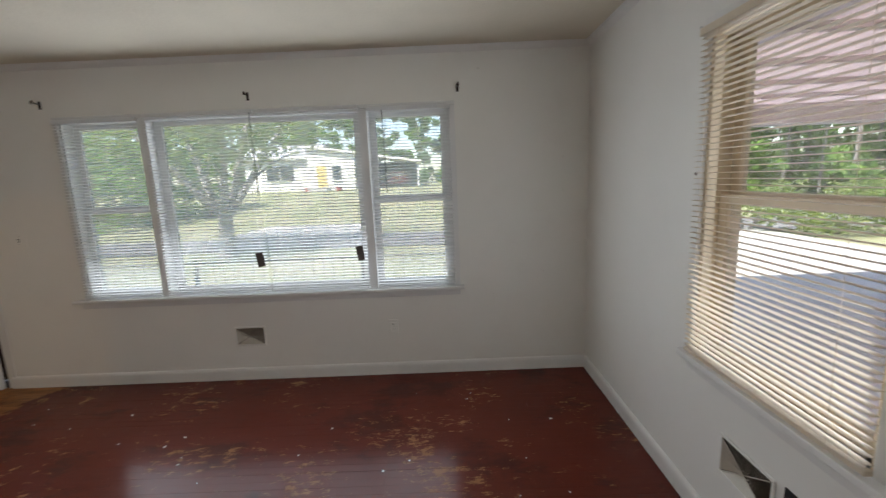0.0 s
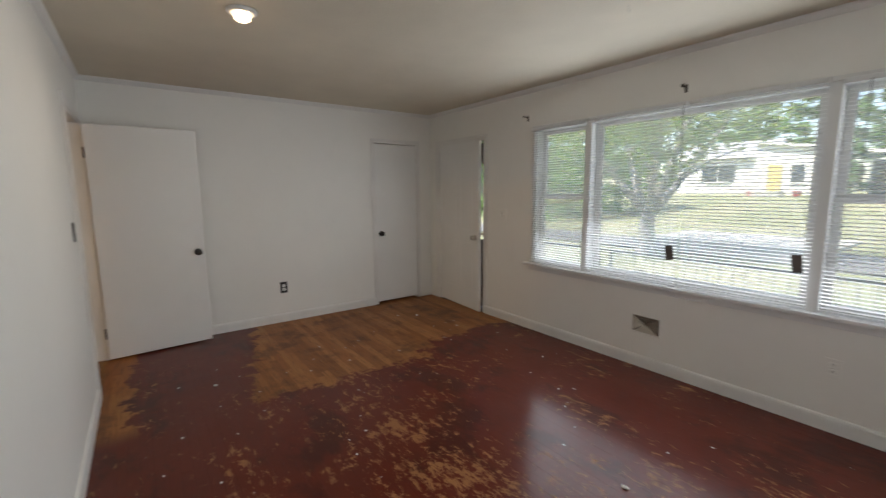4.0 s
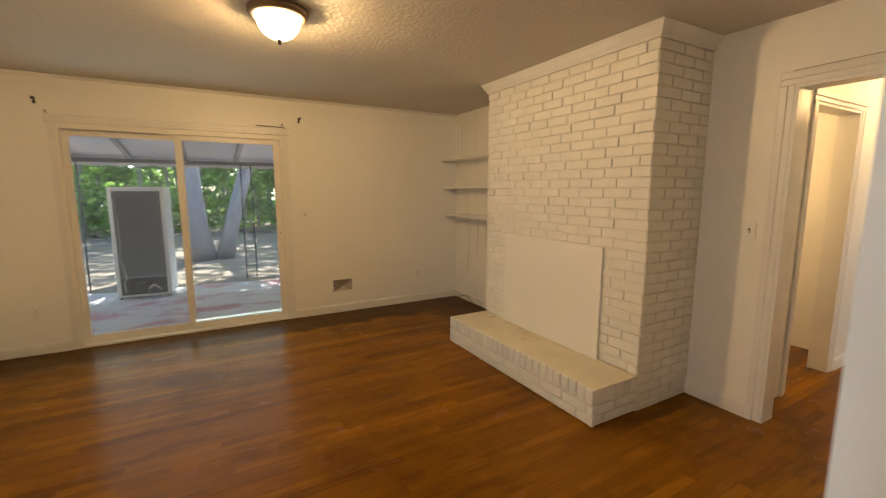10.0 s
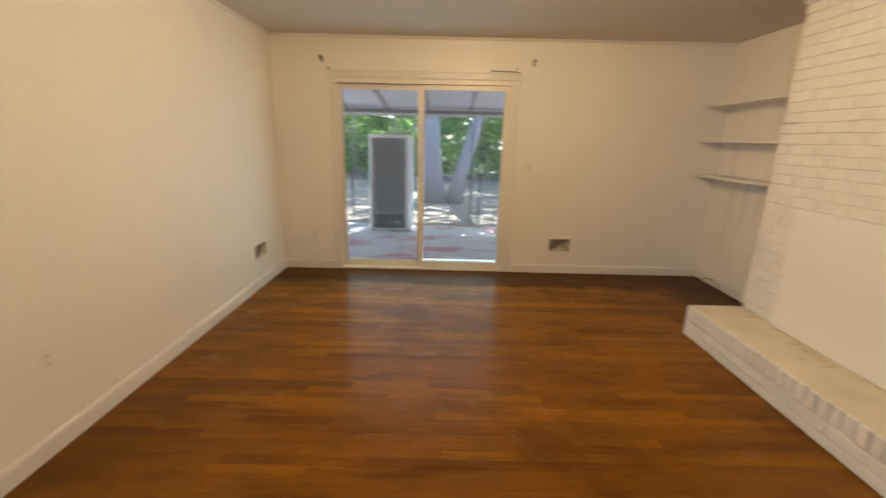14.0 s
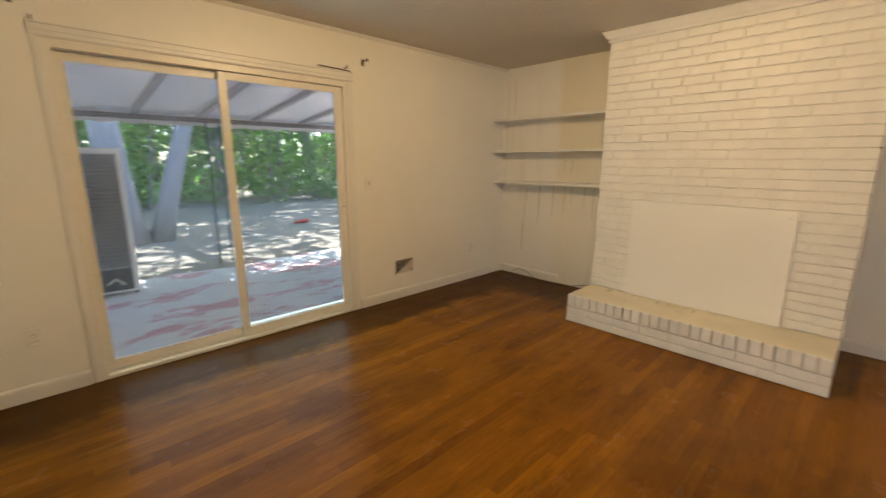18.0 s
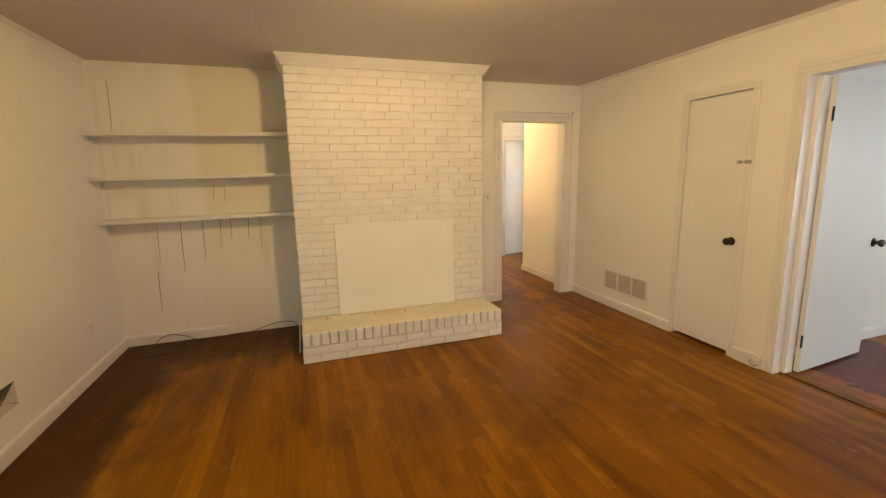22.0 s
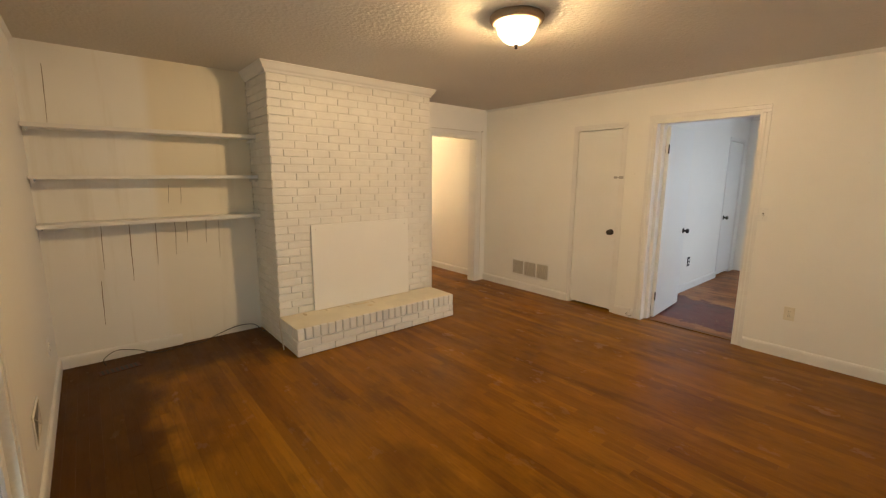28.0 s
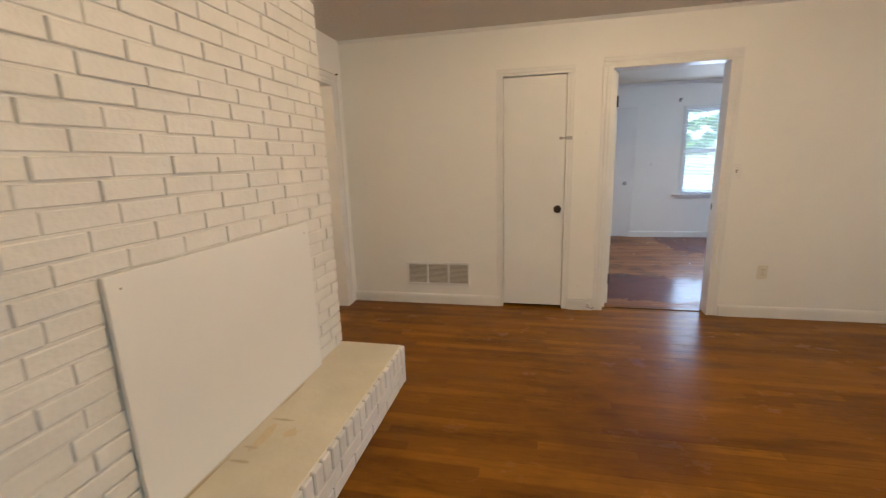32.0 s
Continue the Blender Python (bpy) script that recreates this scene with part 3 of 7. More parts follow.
def baseboard(axis, face, out, a0, a1, label="white painted wooden baseboard with a rounded top"):
    """out: +1 or -1, the side of the wall face on which the board stands."""
    o = out
    prof = [(face, 0.0), (face + o * 0.018, 0.0), (face + o * 0.018, 0.066), (face + o * 0.0165, 0.080), (face + o * 0.012, 0.090), (face + o * 0.006, 0.095), (face, 0.096)]
    return setting(part("baseboard", prism(prof, axis, a0, a1), TRIM), label, "baseboard")


def crown(axis, face, out, a0, a1, size=0.040, top=2.46):
    o, H = out, top
    prof = [(face, H - 0.001), (face + o * size, H - 0.001), (face + o * size * 0.82, H - size * 0.35), (face + o * size * 0.3, H - size * 0.8), (face, H - size)]
    return setting(part("trim", prism(prof, axis, a0, a1), TRIM), "slim white crown moulding under the ceiling", "trim")


def casing(axis, face, out, a0, a1, top, width=0.062, thick=0.017, mat=None, name="trim", foot=0.0, label="white painted door casing", flat=False):
    """Moulded casing on three sides of an opening a0 to a1."""
    o = thing(name, (0, 0, 0), label, "trim")
    setting(o, label, "trim")

    def strip(n, horizontal, p0, p1, q0, q1, inner):
        bm = bmesh.new()
        d0, d1, d2 = face, face + out * thick, face + out * thick * 0.62
        cut = 0.45
        if flat:
            d2 = d1 - out * 0.0015
        if horizontal:
            for (za, zb, d) in ((q0, q0 + (q1 - q0) * cut, d2), (q0 + (q1 - q0) * cut, q1, d1)):
                box(bm, *((p0, p1, d0, d, za, zb) if axis == "x" else (d0, d, p0, p1, za, zb)))
        else:
            edge = p0 if inner < 0 else p1
            mid = p0 + (p1 - p0) * (cut if inner < 0 else 1 - cut)
            for (pa, pb) in ((p0, mid), (mid, p1)):
                d = d2 if (pa == edge or pb == edge) else d1
                box(bm, *((pa, pb, d0, d, q0, q1) if axis == "x" else (d0, d, pa, pb, q0, q1)))
        part(n, bm, mat or TRIM, o, bevel=0.004, segments=1)

    strip("left_casing", False, a0 - width, a0, foot, top, 1)
    strip("right_casing", False, a1, a1 + width, foot, top, -1)
    strip("head_casing", True, a0 - width, a1 + width, top, top + width, 0)
    return o


def jamb(axis, d0, d1, a0, a1, top, thick=0.018, stop=None, mat=None):
    """Lining of a doorway, with a stop bead."""
    o = thing("trim", (0, 0, 0), "white painted doorway lining", "trim")
    setting(o, "white painted doorway lining", "trim")

    def bx(a, b, c, d, e, f):
        return (a, b, c, d, e, f) if axis == "x" else (c, d, a, b, e, f)

    block("left_jamb", bx(a0, a0 + thick, d0, d1, 0, top), mat or TRIM, o)
    block("right_jamb", bx(a1 - thick, a1, d0, d1, 0, top), mat or TRIM, o)
    block("head_jamb", bx(a0 + thick, a1 - thick, d0, d1, top - thick, top), mat or TRIM, o)
    if stop:
        s0, s1 = stop
        block("left_stop", bx(a0 + thick, a0 + thick + 0.011, s0, s1, 0, top - thick), mat or TRIM, o)
        block("right_stop", bx(a1 - thick - 0.011, a1 - thick, s0, s1, 0, top - thick), mat or TRIM, o)
        block("head_stop", bx(a0 + thick, a1 - thick, s0, s1, top - thick - 0.011, top - thick), mat or TRIM, o)
    return o


def knob_set(parent, place, out_axis, mat=None, label="dark bronze door knob"):
    """A round knob with its rose, standing out along out_axis from place."""
    bm = lathe([(0.0, 0.0), (0.033, 0.0), (0.032, 0.006), (0.016, 0.010), (0.012, 0.016), (0.013, 0.030), (0.024, 0.036), (0.029, 0.046), (0.027, 0.057), (0.016, 0.063), (0.0, 0.064)], 20)
    q = Vector((0, 0, 1)).rotation_difference(Vector(out_axis)).to_matrix().to_4x4()
    bmesh.ops.transform(bm, matrix=Matrix.Translation(place) @ q, verts=bm.verts)
    return part("knob", bm, mat or BRONZE, parent, label, smooth=True)


def plate_thing(name, place, turn, label, category, mat, kind="outlet", inner=None, size=(0.072, 0.115)):
    """A wall plate facing -y in its own frame: an outlet with two sockets or a switch with a toggle."""
    o = thing(name, place, label, category, turn=turn)
    w, h = size
    block("plate", (-w / 2, w / 2, -0.006, 0, -h / 2, h / 2), mat, o, bevel=0.002)
    if kind == "outlet":
        for s in (-1, 1):
            sock = block("socket", (-0.017, 0.017, -0.0085, -0.006, s * 0.021 - 0.0145, s * 0.021 + 0.0145), inner or mat, o, bevel=0.004)
            for dx in (-0.006, 0.006):
                block("slot", (dx - 0.0012, dx + 0.0012, -0.0095, -0.0085, s * 0.021 - 0.004, s * 0.021 + 0.007), SLOT, sock)
    elif kind == "switch":
        block("toggle_frame", (-0.006, 0.006, -0.0075, -0.006, -0.013, 0.013), SLOT, o)
        bm = bmesh.new()
        box(bm, -0.0042, 0.0042, -0.020, -0.006, -0.004, 0.005)
        bmesh.ops.rotate(bm, verts=bm.verts, cent=(0, -0.006, 0), matrix=Matrix.Rotation(0.5, 3, "X"))
        part("toggle", bm, inner or mat, o, bevel=0.001)
    for z in ((0,) if kind == "outlet" else (-0.03, 0.03)):
        bm = lathe([(0, 0), (0.003, 0), (0.0025, 0.0012), (0, 0.0015)], 8)
        bmesh.ops.transform(bm, matrix=Matrix.Translation((0, -0.006, z)) @ Matrix.Rotation(radians(90), 4, "X"), verts=bm.verts)
        part("screw", bm, STEEL, o)
    return o


def vent(place, turn, label, w=0.25, h=0.155):
    """A pressed-metal wall vent: a flat painted rim and four fields of thin fins, each field leaning outwards, over a
    dark sheet; faces -y in its own frame.
    """
    o = thing("wall_vent", place, label, "vent", turn=turn)
    # flat sheet, coloured dark for the shade inside a duct
    block("duct", (-w / 2 + 0.008, w / 2 - 0.008, -0.0022, -0.001, -h / 2 + 0.008, h / 2 - 0.008), DUCT, o, "dark sheet in place of the shade inside the duct")
    fr = bmesh.new()
    for d in ((-w / 2 - 0.006, w / 2 + 0.006, h / 2 - 0.010, h / 2 + 0.006), (-w / 2 - 0.006, w / 2 + 0.006, -h / 2 - 0.006, -h / 2 + 0.010)):
        box(fr, d[0], d[1], -0.008, 0, d[2], d[3])
    for d in ((-w / 2 - 0.006, -w / 2 + 0.010), (w / 2 - 0.010, w / 2 + 0.006)):
        box(fr, d[0], d[1], -0.008, 0, -h / 2 + 0.010, h / 2 - 0.010)
    part("frame", fr, WALL, o, "painted-over vent rim", bevel=0.003, segments=1)
    hw, hh = w / 2 - 0.010, h / 2 - 0.010
    for sx, sz in ((-1, 0), (1, 0), (0, -1), (0, 1)):
        for i in range(9):
            f = 0.10 + 0.10 * i
            bm = bmesh.new()
            if sx:
                bow = 0.10 * hw * (1 - f)
                pts = [(sx * f * hw, -f * hh * 0.95), (sx * (f * hw + bow), 0.0), (sx * f * hw, f * hh * 0.95)]
            else:
                bow = 0.10 * hh * (1 - f)
                pts = [(-f * hw * 0.95, sz * f * hh), (0.0, sz * (f * hh + bow)), (f * hw * 0.95, sz * f * hh)]
            back = [bm.verts.new((x, -0.0030, z)) for x, z in pts]
            front = [bm.verts.new((x + sx * 0.0065, -0.0085, z + sz * 0.0045)) for x, z in pts]
            for k in range(2):
                bm.faces.new((back[k], back[k + 1], front[k + 1], front[k]))
            r = bmesh.ops.extrude_face_region(bm, geom=list(bm.faces))
            bmesh.ops.translate(bm, verts=[v for v in r["geom"] if isinstance(v, bmesh.types.BMVert)], vec=(sx * 0.0008, -0.0006, sz * 0.0008))
            bmesh.ops.recalc_face_normals(bm, faces=bm.faces)
            part("fin", bm, GRILLE, o)
    for s in (-1, 1):
        part("rib", tube([(-hw, -0.0085, -s * hh), (hw, -0.0085, s * hh)], 0.0022, 5), GRILLE, o)
    return o


def hinge(parent, place, mat=None):
    part("hinge", tube([(place[0], place[1], place[2] - 0.045), (place[0], place[1], place[2] + 0.045)], 0.007, 8), mat or BRONZE, parent, "painted-over door hinge" if mat else "dark door hinge")


def curtain_hook(place, turn, label="small dark metal curtain bracket on the wall"):
    o = thing("curtain_bracket", place, label, "bracket", turn=turn)
    block("plate", (-0.009, 0.009, -0.004, 0, -0.028, 0.028), BRONZE, o, bevel=0.001)
    part("arm", tube([(0, -0.003, 0.006), (0, -0.045, 0.010), (0.004, -0.062, 0.022), (0.004, -0.074, 0.014), (0.004, -0.072, -0.002)], 0.005, 6), BRONZE, o)
    return o


# ---- plan ----
H = 2.46                                          # ceilings
HF = 2.428                                        # the family room's own, lower ceiling
XW, XE, YS, YN = -0.56, 4.12, 0.0, 4.715           # family room
LX0, LX1, LY0, LY1 = 1.615, 7.386, 4.845, 8.467   # front room
DLIV = (1.775, 2.651, 2.06)                      # doorway between the two rooms
DCLO = (0.915, 1.44, 2.03)                        # closet door in the family room
DHALL = (3.702, 4.533, 2.043)                      # doorway to the hall
DKIT = (3.32, 4.30, 2.08)                         # opening to the kitchen
DCL2 = (7.635, 8.24, 2.06)                        # closet door in the front room
DFRONT = (1.82, 2.735, 2.05)                      # front door
WIN_N = (3.50, 6.36, 0.715, 2.06)
WIN_E = (6.262, 7.058, 0.735, 2.06)
SLIDER = (1.63, 3.50, 2.03)

wall("wall_family_south", "x", -0.14, 0.0, -0.72, 7.5, 0, H, [(SLIDER[0], SLIDER[1], 0.0, SLIDER[2])])
wall("wall_family_east", "y", XE, XE + 0.12, 0.0, YN, 0, H, [(DKIT[0], DKIT[1], 0.0, DKIT[2])])
wall("wall_family_north", "x", YN, LY0, -0.72, 7.386, 0, H, [(DLIV[0], DLIV[1], 0.0, DLIV[2]), (DCLO[0], DCLO[1], 0.0, DCLO[2])])
wall("wall_family_west", "y", XW - 0.13, XW, 0.0, YN, 0, H, [(DHALL[0], DHALL[1], 0.0, DHALL[2])])
setting(block("wall_alcove_panel", (XW, XW + 0.004, 0.0, 1.53, 0.0, H), WALL2), "white painted plank panelling with yellowed stains and painted-in shade", "wall")
wall("wall_living_west", "y", LX0 - 0.12, LX0, LY0, LY1, 0, H, [(DCL2[0], DCL2[1], 0.0, DCL2[2])])
wall("wall_living_north", "x", LY1, LY1 + 0.16, 0.2, 7.55, 0, H, [(DFRONT[0], DFRONT[1], 0, DFRONT[2]), WIN_N])
wall("wall_living_east", "y", LX1, LX1 + 0.16, LY0, LY1, 0, H, [WIN_E])
# closets behind their doors
wall("wall_closet_back", "x", 5.6, 5.7, 0.2, 1.495, 0, H)
wall("wall_closet_side", "y", 0.2, 0.3, LY0, LY1, 0, H)


def slab(name, x0, x1, y0, y1, z0, z1, mat, label, category):
    return setting(block(name, (x0, x1, y0, y1, z0, z1), mat), label, category)


slab("floor_family", XW - 0.13, XE + 0.06, -0.14, YN + 0.08, -0.12, -0.012, SUBFLOOR, "worn amber-brown hardwood strip floor", "floor")
slab("floor_living", 0.2, LX1 + 0.16, YN + 0.08, LY1 + 0.16, -0.12, -0.012, SUBRED, "strip floor with worn dark red paint and bare boards by the door", "floor")
slab("ceiling_family", -0.72, XE + 0.12, -0.14, YN + 0.08, HF, H + 0.1, STIPPLE, "stippled off-white ceiling", "ceiling")
slab("ceiling_living", 0.2, LX1 + 0.16, YN + 0.08, LY1 + 0.16, H, H + 0.1, CEIL_TAN, "smooth off-white ceiling", "ceiling")

# hall, its side passage and the rooms off it
HS, HN, HE = 3.60, 4.72, -4.28
wall("wall_hall_south", "x", HS - 0.12, HS, -4.4, XW - 0.13, 0, H, [(-1.88, -1.14, 0, 2.03), (-4.12, -2.98, 0, 2.03)])
wall("wall_hall_north", "x", HN, HN + 0.12, -1.86, XW - 0.13, 0, H)
wall("wall_passage_east", "y", -1.86, -1.74, HN + 0.12, 7.4, 0, H)
wall("wall_passage_west", "y", -3.05, -2.93, 4.72, 7.4, 0, H, [(4.93, 5.66, 0, 2.03)])
# end wall with an opening for an added, unseen window
wall("wall_passage_end", "x", 7.4, 7.52, -7.6, -1.80, 0, H, [(-2.75, -2.05, 1.0, 2.05)])
wall("wall_hall_end", "y", HE - 0.12, HE, HS - 0.12, 5.12, 0, H)
wall("wall_bath_back", "x", 1.5, 1.62, -4.4, XW - 0.13, 0, H)
wall("wall_bath_side", "y", -2.45, -2.35, 1.62, HS - 0.12, 0, H)
wall("wall_bedroom_south", "x", -0.6, -0.48, -7.6, -0.72, 0, H)
wall("wall_bedroom_west", "y", -7.6, -7.48, -0.48, 7.4, 0, H, [(5.6, 6.9, 0.9, 2.05), (2.0, 3.2, 0.9, 2.05)])
slab("floor_hall", -7.6, XW - 0.13, -0.6, 7.52, -0.12, -0.012, SUBFLOOR, "hardwood strip floor of the hall", "floor")
slab("ceiling_hall", -7.6, -0.72, -0.6, 7.52, H, H + 0.1, CEIL, "white hall ceiling", "ceiling")

# kitchen beyond the east opening
# the window opening here is added, out of view
wall("wall_kitchen_east", "y", 7.386, 7.5, 0.0, LY0, 0, H, [(3.0, 4.2, 1.0, 2.05)])
wall("wall_kitchen_south", "x", 1.66, 1.78, XE + 0.12, 7.386, 0, H, [(6.55, 7.30, 0, 2.03)])
slab("floor_kitchen", XE + 0.06, 7.5, 0.0, YN, -0.12, 0.0, TILE, "pinkish brown vinyl kitchen floor", "floor")
slab("ceiling_kitchen", XE + 0.12, 7.5, 0.0, YN, H, H + 0.1, CEIL, "white kitchen ceiling", "ceiling")
slab("roof", -8.2, 8.1, -0.7, 9.2, H + 0.12, H + 0.30, ROOF, "flat dark roof deck over the house", "roof")

# mouldings
for seg in ((DLIV[1] + 0.065, XE), (DCLO[1] + 0.06, DLIV[0] - 0.065), (XW, DCLO[0] - 0.03)):
    baseboard("x", YN, -1, *seg)
for seg in ((XW, SLIDER[0] - 0.07), (SLIDER[1] + 0.05, XE)):
    baseboard("x", YS, 1, *seg)
baseboard("y", XE, -1, 0.0, DKIT[0])
baseboard("y", XE, -1, DKIT[1], YN)
baseboard("y", XW + 0.004, 1, 0.0, 0.83)
baseboard("y", XW, 1, 3.235, DHALL[0] - 0.04)
for seg in ((DFRONT[1] + 0.02, LX1),):
    baseboard("x", LY1, -1, *seg)
baseboard("x", LY0, 1, DLIV[1] + 0.075, LX1)
baseboard("x", LY0, 1, LX0, DLIV[0] - 0.075)
baseboard("y", LX0, 1, LY0, DCL2[0] - 0.055)
baseboard("y", LX1, -1, LY0, LY1)
baseboard("x", HS, 1, -2.91, -1.95)
baseboard("x", HN, -1, -1.86, XW - 0.13)
baseboard("y", HE, 1, HS, 5.12)
baseboard("y", -2.93, 1, 4.72, 4.86)
baseboard("x", 4.72, -1, -3.05, -2.93)
crown("x", YN, -1, XW, XE, 0.026, HF)
crown("x", YS, 1, XW, XE, 0.026, HF)
crown("y", XE, -1, 0.0, YN, 0.026, HF)
crown("x", LY1, -1, LX0, LX1)
crown("x", LY0, 1, LX0, LX1)
crown("y", LX0, 1, LY0, LY1)
crown("y", LX1, -1, LY0, LY1)

# door linings and casings
jamb("x", YN - 0.004, LY0 + 0.004, *DLIV)
casing("x", YN, -1, *DLIV, width=0.062, thick=0.009, flat=True)
casing("x", LY0, 1, *DLIV, width=0.070, thick=0.018, flat=True)
casing("x", YN, -1, *DCLO, width=0.058, thick=0.005, flat=True)
jamb("y", XW - 0.134, XW + 0.004, *DHALL)
casing("y", XW, 1, *DHALL, width=0.075, thick=0.010, flat=True)
casing("y", XW - 0.13, -1, *DHALL, width=0.075, thick=0.014)
casing("y", LX0, 1, *DCL2, width=0.055, thick=0.010)
for a, b in ((-1.88, -1.14), (-4.12, -2.98)):
    jamb("x", HS - 0.124, HS + 0.004, a, b, 2.03)
    casing("x", HS, 1, a, b, 2.03, width=0.07)
jamb("y", -3.054, -2.926, 4.93, 5.66, 2.03)
casing("y", -2.93, 1, 4.93, 5.66, 2.03, width=0.07)
setting(block("trim", (DLIV[0] + 0.018, DLIV[0] + 0.051, YN + 0.075, LY0 + 0.022, 0.0, DLIV[2] - 0.02), TRIM), "white painted hinge side of the doorway lining", "trim")
slab("threshold", DLIV[0] + 0.018, DLIV[1] - 0.018, LY0 - 0.055, LY0 + 0.005, -0.012, 0.008, WOOD, "worn wooden threshold strip", "threshold")


# ---- family room ----
# chimney breast; its bricks come last in the file
CY0, CY1, CTOP = 1.522, 3.233, 2.345
chimney = thing("chimney_breast", (0, (CY0 + CY1) / 2, 0), "white painted brick chimney breast with a moulded cap", "fireplace")
M0 = Vector((0, -(CY0 + CY1) / 2, 0))


def local(parent, bm):
    """Moves a mesh made in world places into its parent's own frame."""
    bmesh.ops.transform(bm, matrix=parent.matrix_world.inverted(), verts=bm.verts)
    return bm


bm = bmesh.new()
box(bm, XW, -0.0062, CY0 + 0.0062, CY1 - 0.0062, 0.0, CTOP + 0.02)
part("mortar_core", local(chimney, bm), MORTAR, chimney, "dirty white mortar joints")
cap = bmesh.new()
prof = [(0.0, CTOP), (0.012, CTOP), (0.018, CTOP + 0.018), (0.030, CTOP + 0.030), (0.050, CTOP + 0.066), (0.058, CTOP + 0.076), (0.058, HF - 0.001)]
rings = []
for d, z in prof:
    rings.append([cap.verts.new(v) for v in ((XW, CY0 - d, z), (d, CY0 - d, z), (d, CY1 + d, z), (XW, CY1 + d, z))])
for a, b in zip(rings, rings[1:]):
    for k in range(3):
        cap.faces.new((a[k], a[k + 1], b[k + 1], b[k]))
cap.faces.new((rings[0][3], rings[0][2], rings[0][1], rings[0][0]))
cap.faces.new(rings[-1])
bmesh.ops.recalc_face_normals(cap, faces=cap.faces)
part("crown_cap", local(chimney, cap), TRIM, chimney, "white crown moulding round the top")

hearth = thing("raised_hearth", (0, 2.3775, 0), "raised white painted brick hearth with a soldier course", "hearth")
HX, HY0, HY1, HZ = 0.418, 1.508, 3.240, 0.248
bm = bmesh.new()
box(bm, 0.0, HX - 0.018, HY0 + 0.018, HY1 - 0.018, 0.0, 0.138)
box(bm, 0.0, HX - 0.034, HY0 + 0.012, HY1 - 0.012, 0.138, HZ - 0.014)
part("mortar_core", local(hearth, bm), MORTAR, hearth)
bm = bmesh.new()
box(bm, 0.001, HX - 0.020, HY0 + 0.004, HY1 - 0.004, HZ - 0.012, HZ - 0.001)
part("top_slab", local(hearth, bm), HEARTH_TOP, hearth, "stained cream painted top", bevel=0.003, segments=1)

board = thing("fireplace_board", (0.012, 2.378, HZ), "white painted board closing the firebox", "board")
bm = bmesh.new()
box(bm, 0.0, 0.018, -0.543, 0.543, 0.0, 0.812)
bmesh.ops.rotate(bm, verts=bm.verts, cent=(0, 0, 0), matrix=Matrix.Rotation(radians(-0.5), 3, "Y"))
part("panel", bm, BOARD, board, bevel=0.0025)
for y, z in ((-0.50, 0.77), (0.50, 0.76)):
    bm = lathe([(0, 0), (0.004, 0), (0.003, 0.0015), (0, 0.002)], 8)
    bmesh.ops.transform(bm, matrix=Matrix.Translation((0.0125, y, z)) @ Matrix.Rotation(radians(90), 4, "Y"), verts=bm.verts)
    part("screw", bm, STEEL, board)
# stain on the hearth below the board: a thin residue of old glue
for i, (x, y, l, w) in enumerate(((0.10, 2.30, 0.19, 0.045), (0.10, 2.14, 0.014, 0.10), (0.12, 2.41, 0.016, 0.11), (0.07, 1.72, 0.03, 0.08), (0.042, 2.00, 0.34, 0.012), (0.042, 2.62, 0.30, 0.010), (0.09, 2.22, 0.010, 0.08), (0.20, 2.33, 0.07, 0.06), (0.07, 1.93, 0.016, 0.06))):
    bm = bmesh.new()
    ring = [bm.verts.new((x + w / 2 * math.cos(a) * random.uniform(0.6, 1.2), y + l / 2 * math.sin(a) * random.uniform(0.6, 1.2), HZ + 0.0004)) for a in (k * math.pi / 6 for k in range(12))]
    bm.faces.new(ring)
    part("glue_stain", local(hearth, bm), plain("glue_brown" if i in (0, 7) else "glue_dark", (0.66, 0.56, 0.37) if i in (0, 7) else (0.50, 0.42, 0.28), 0.6), hearth, "brownish glue stain")

for k, (z, x1) in enumerate(((1.152, -0.362), (1.504, -0.350), (1.857, -0.335))):
    shelf = thing("wall_shelf", (XW, 0.76, z), "white painted wooden alcove shelf", "shelf", "alcove shelves")
    bm = bmesh.new()
    box(bm, 0.001, x1 - XW, -0.755, 0.755, -0.030, 0.0)
    bmesh.ops.rotate(bm, verts=bm.verts, cent=(0, 0, 0), matrix=Matrix.Rotation(radians(0.35), 3, "X"))
    part("shelf_board", bm, TRIM, shelf, bevel=0.003)
    for s in (-0.745, 0.735):
        block("cleat", (0.002, x1 - XW - 0.04, s, s + 0.014, -0.056, -0.0355), TRIM, shelf)

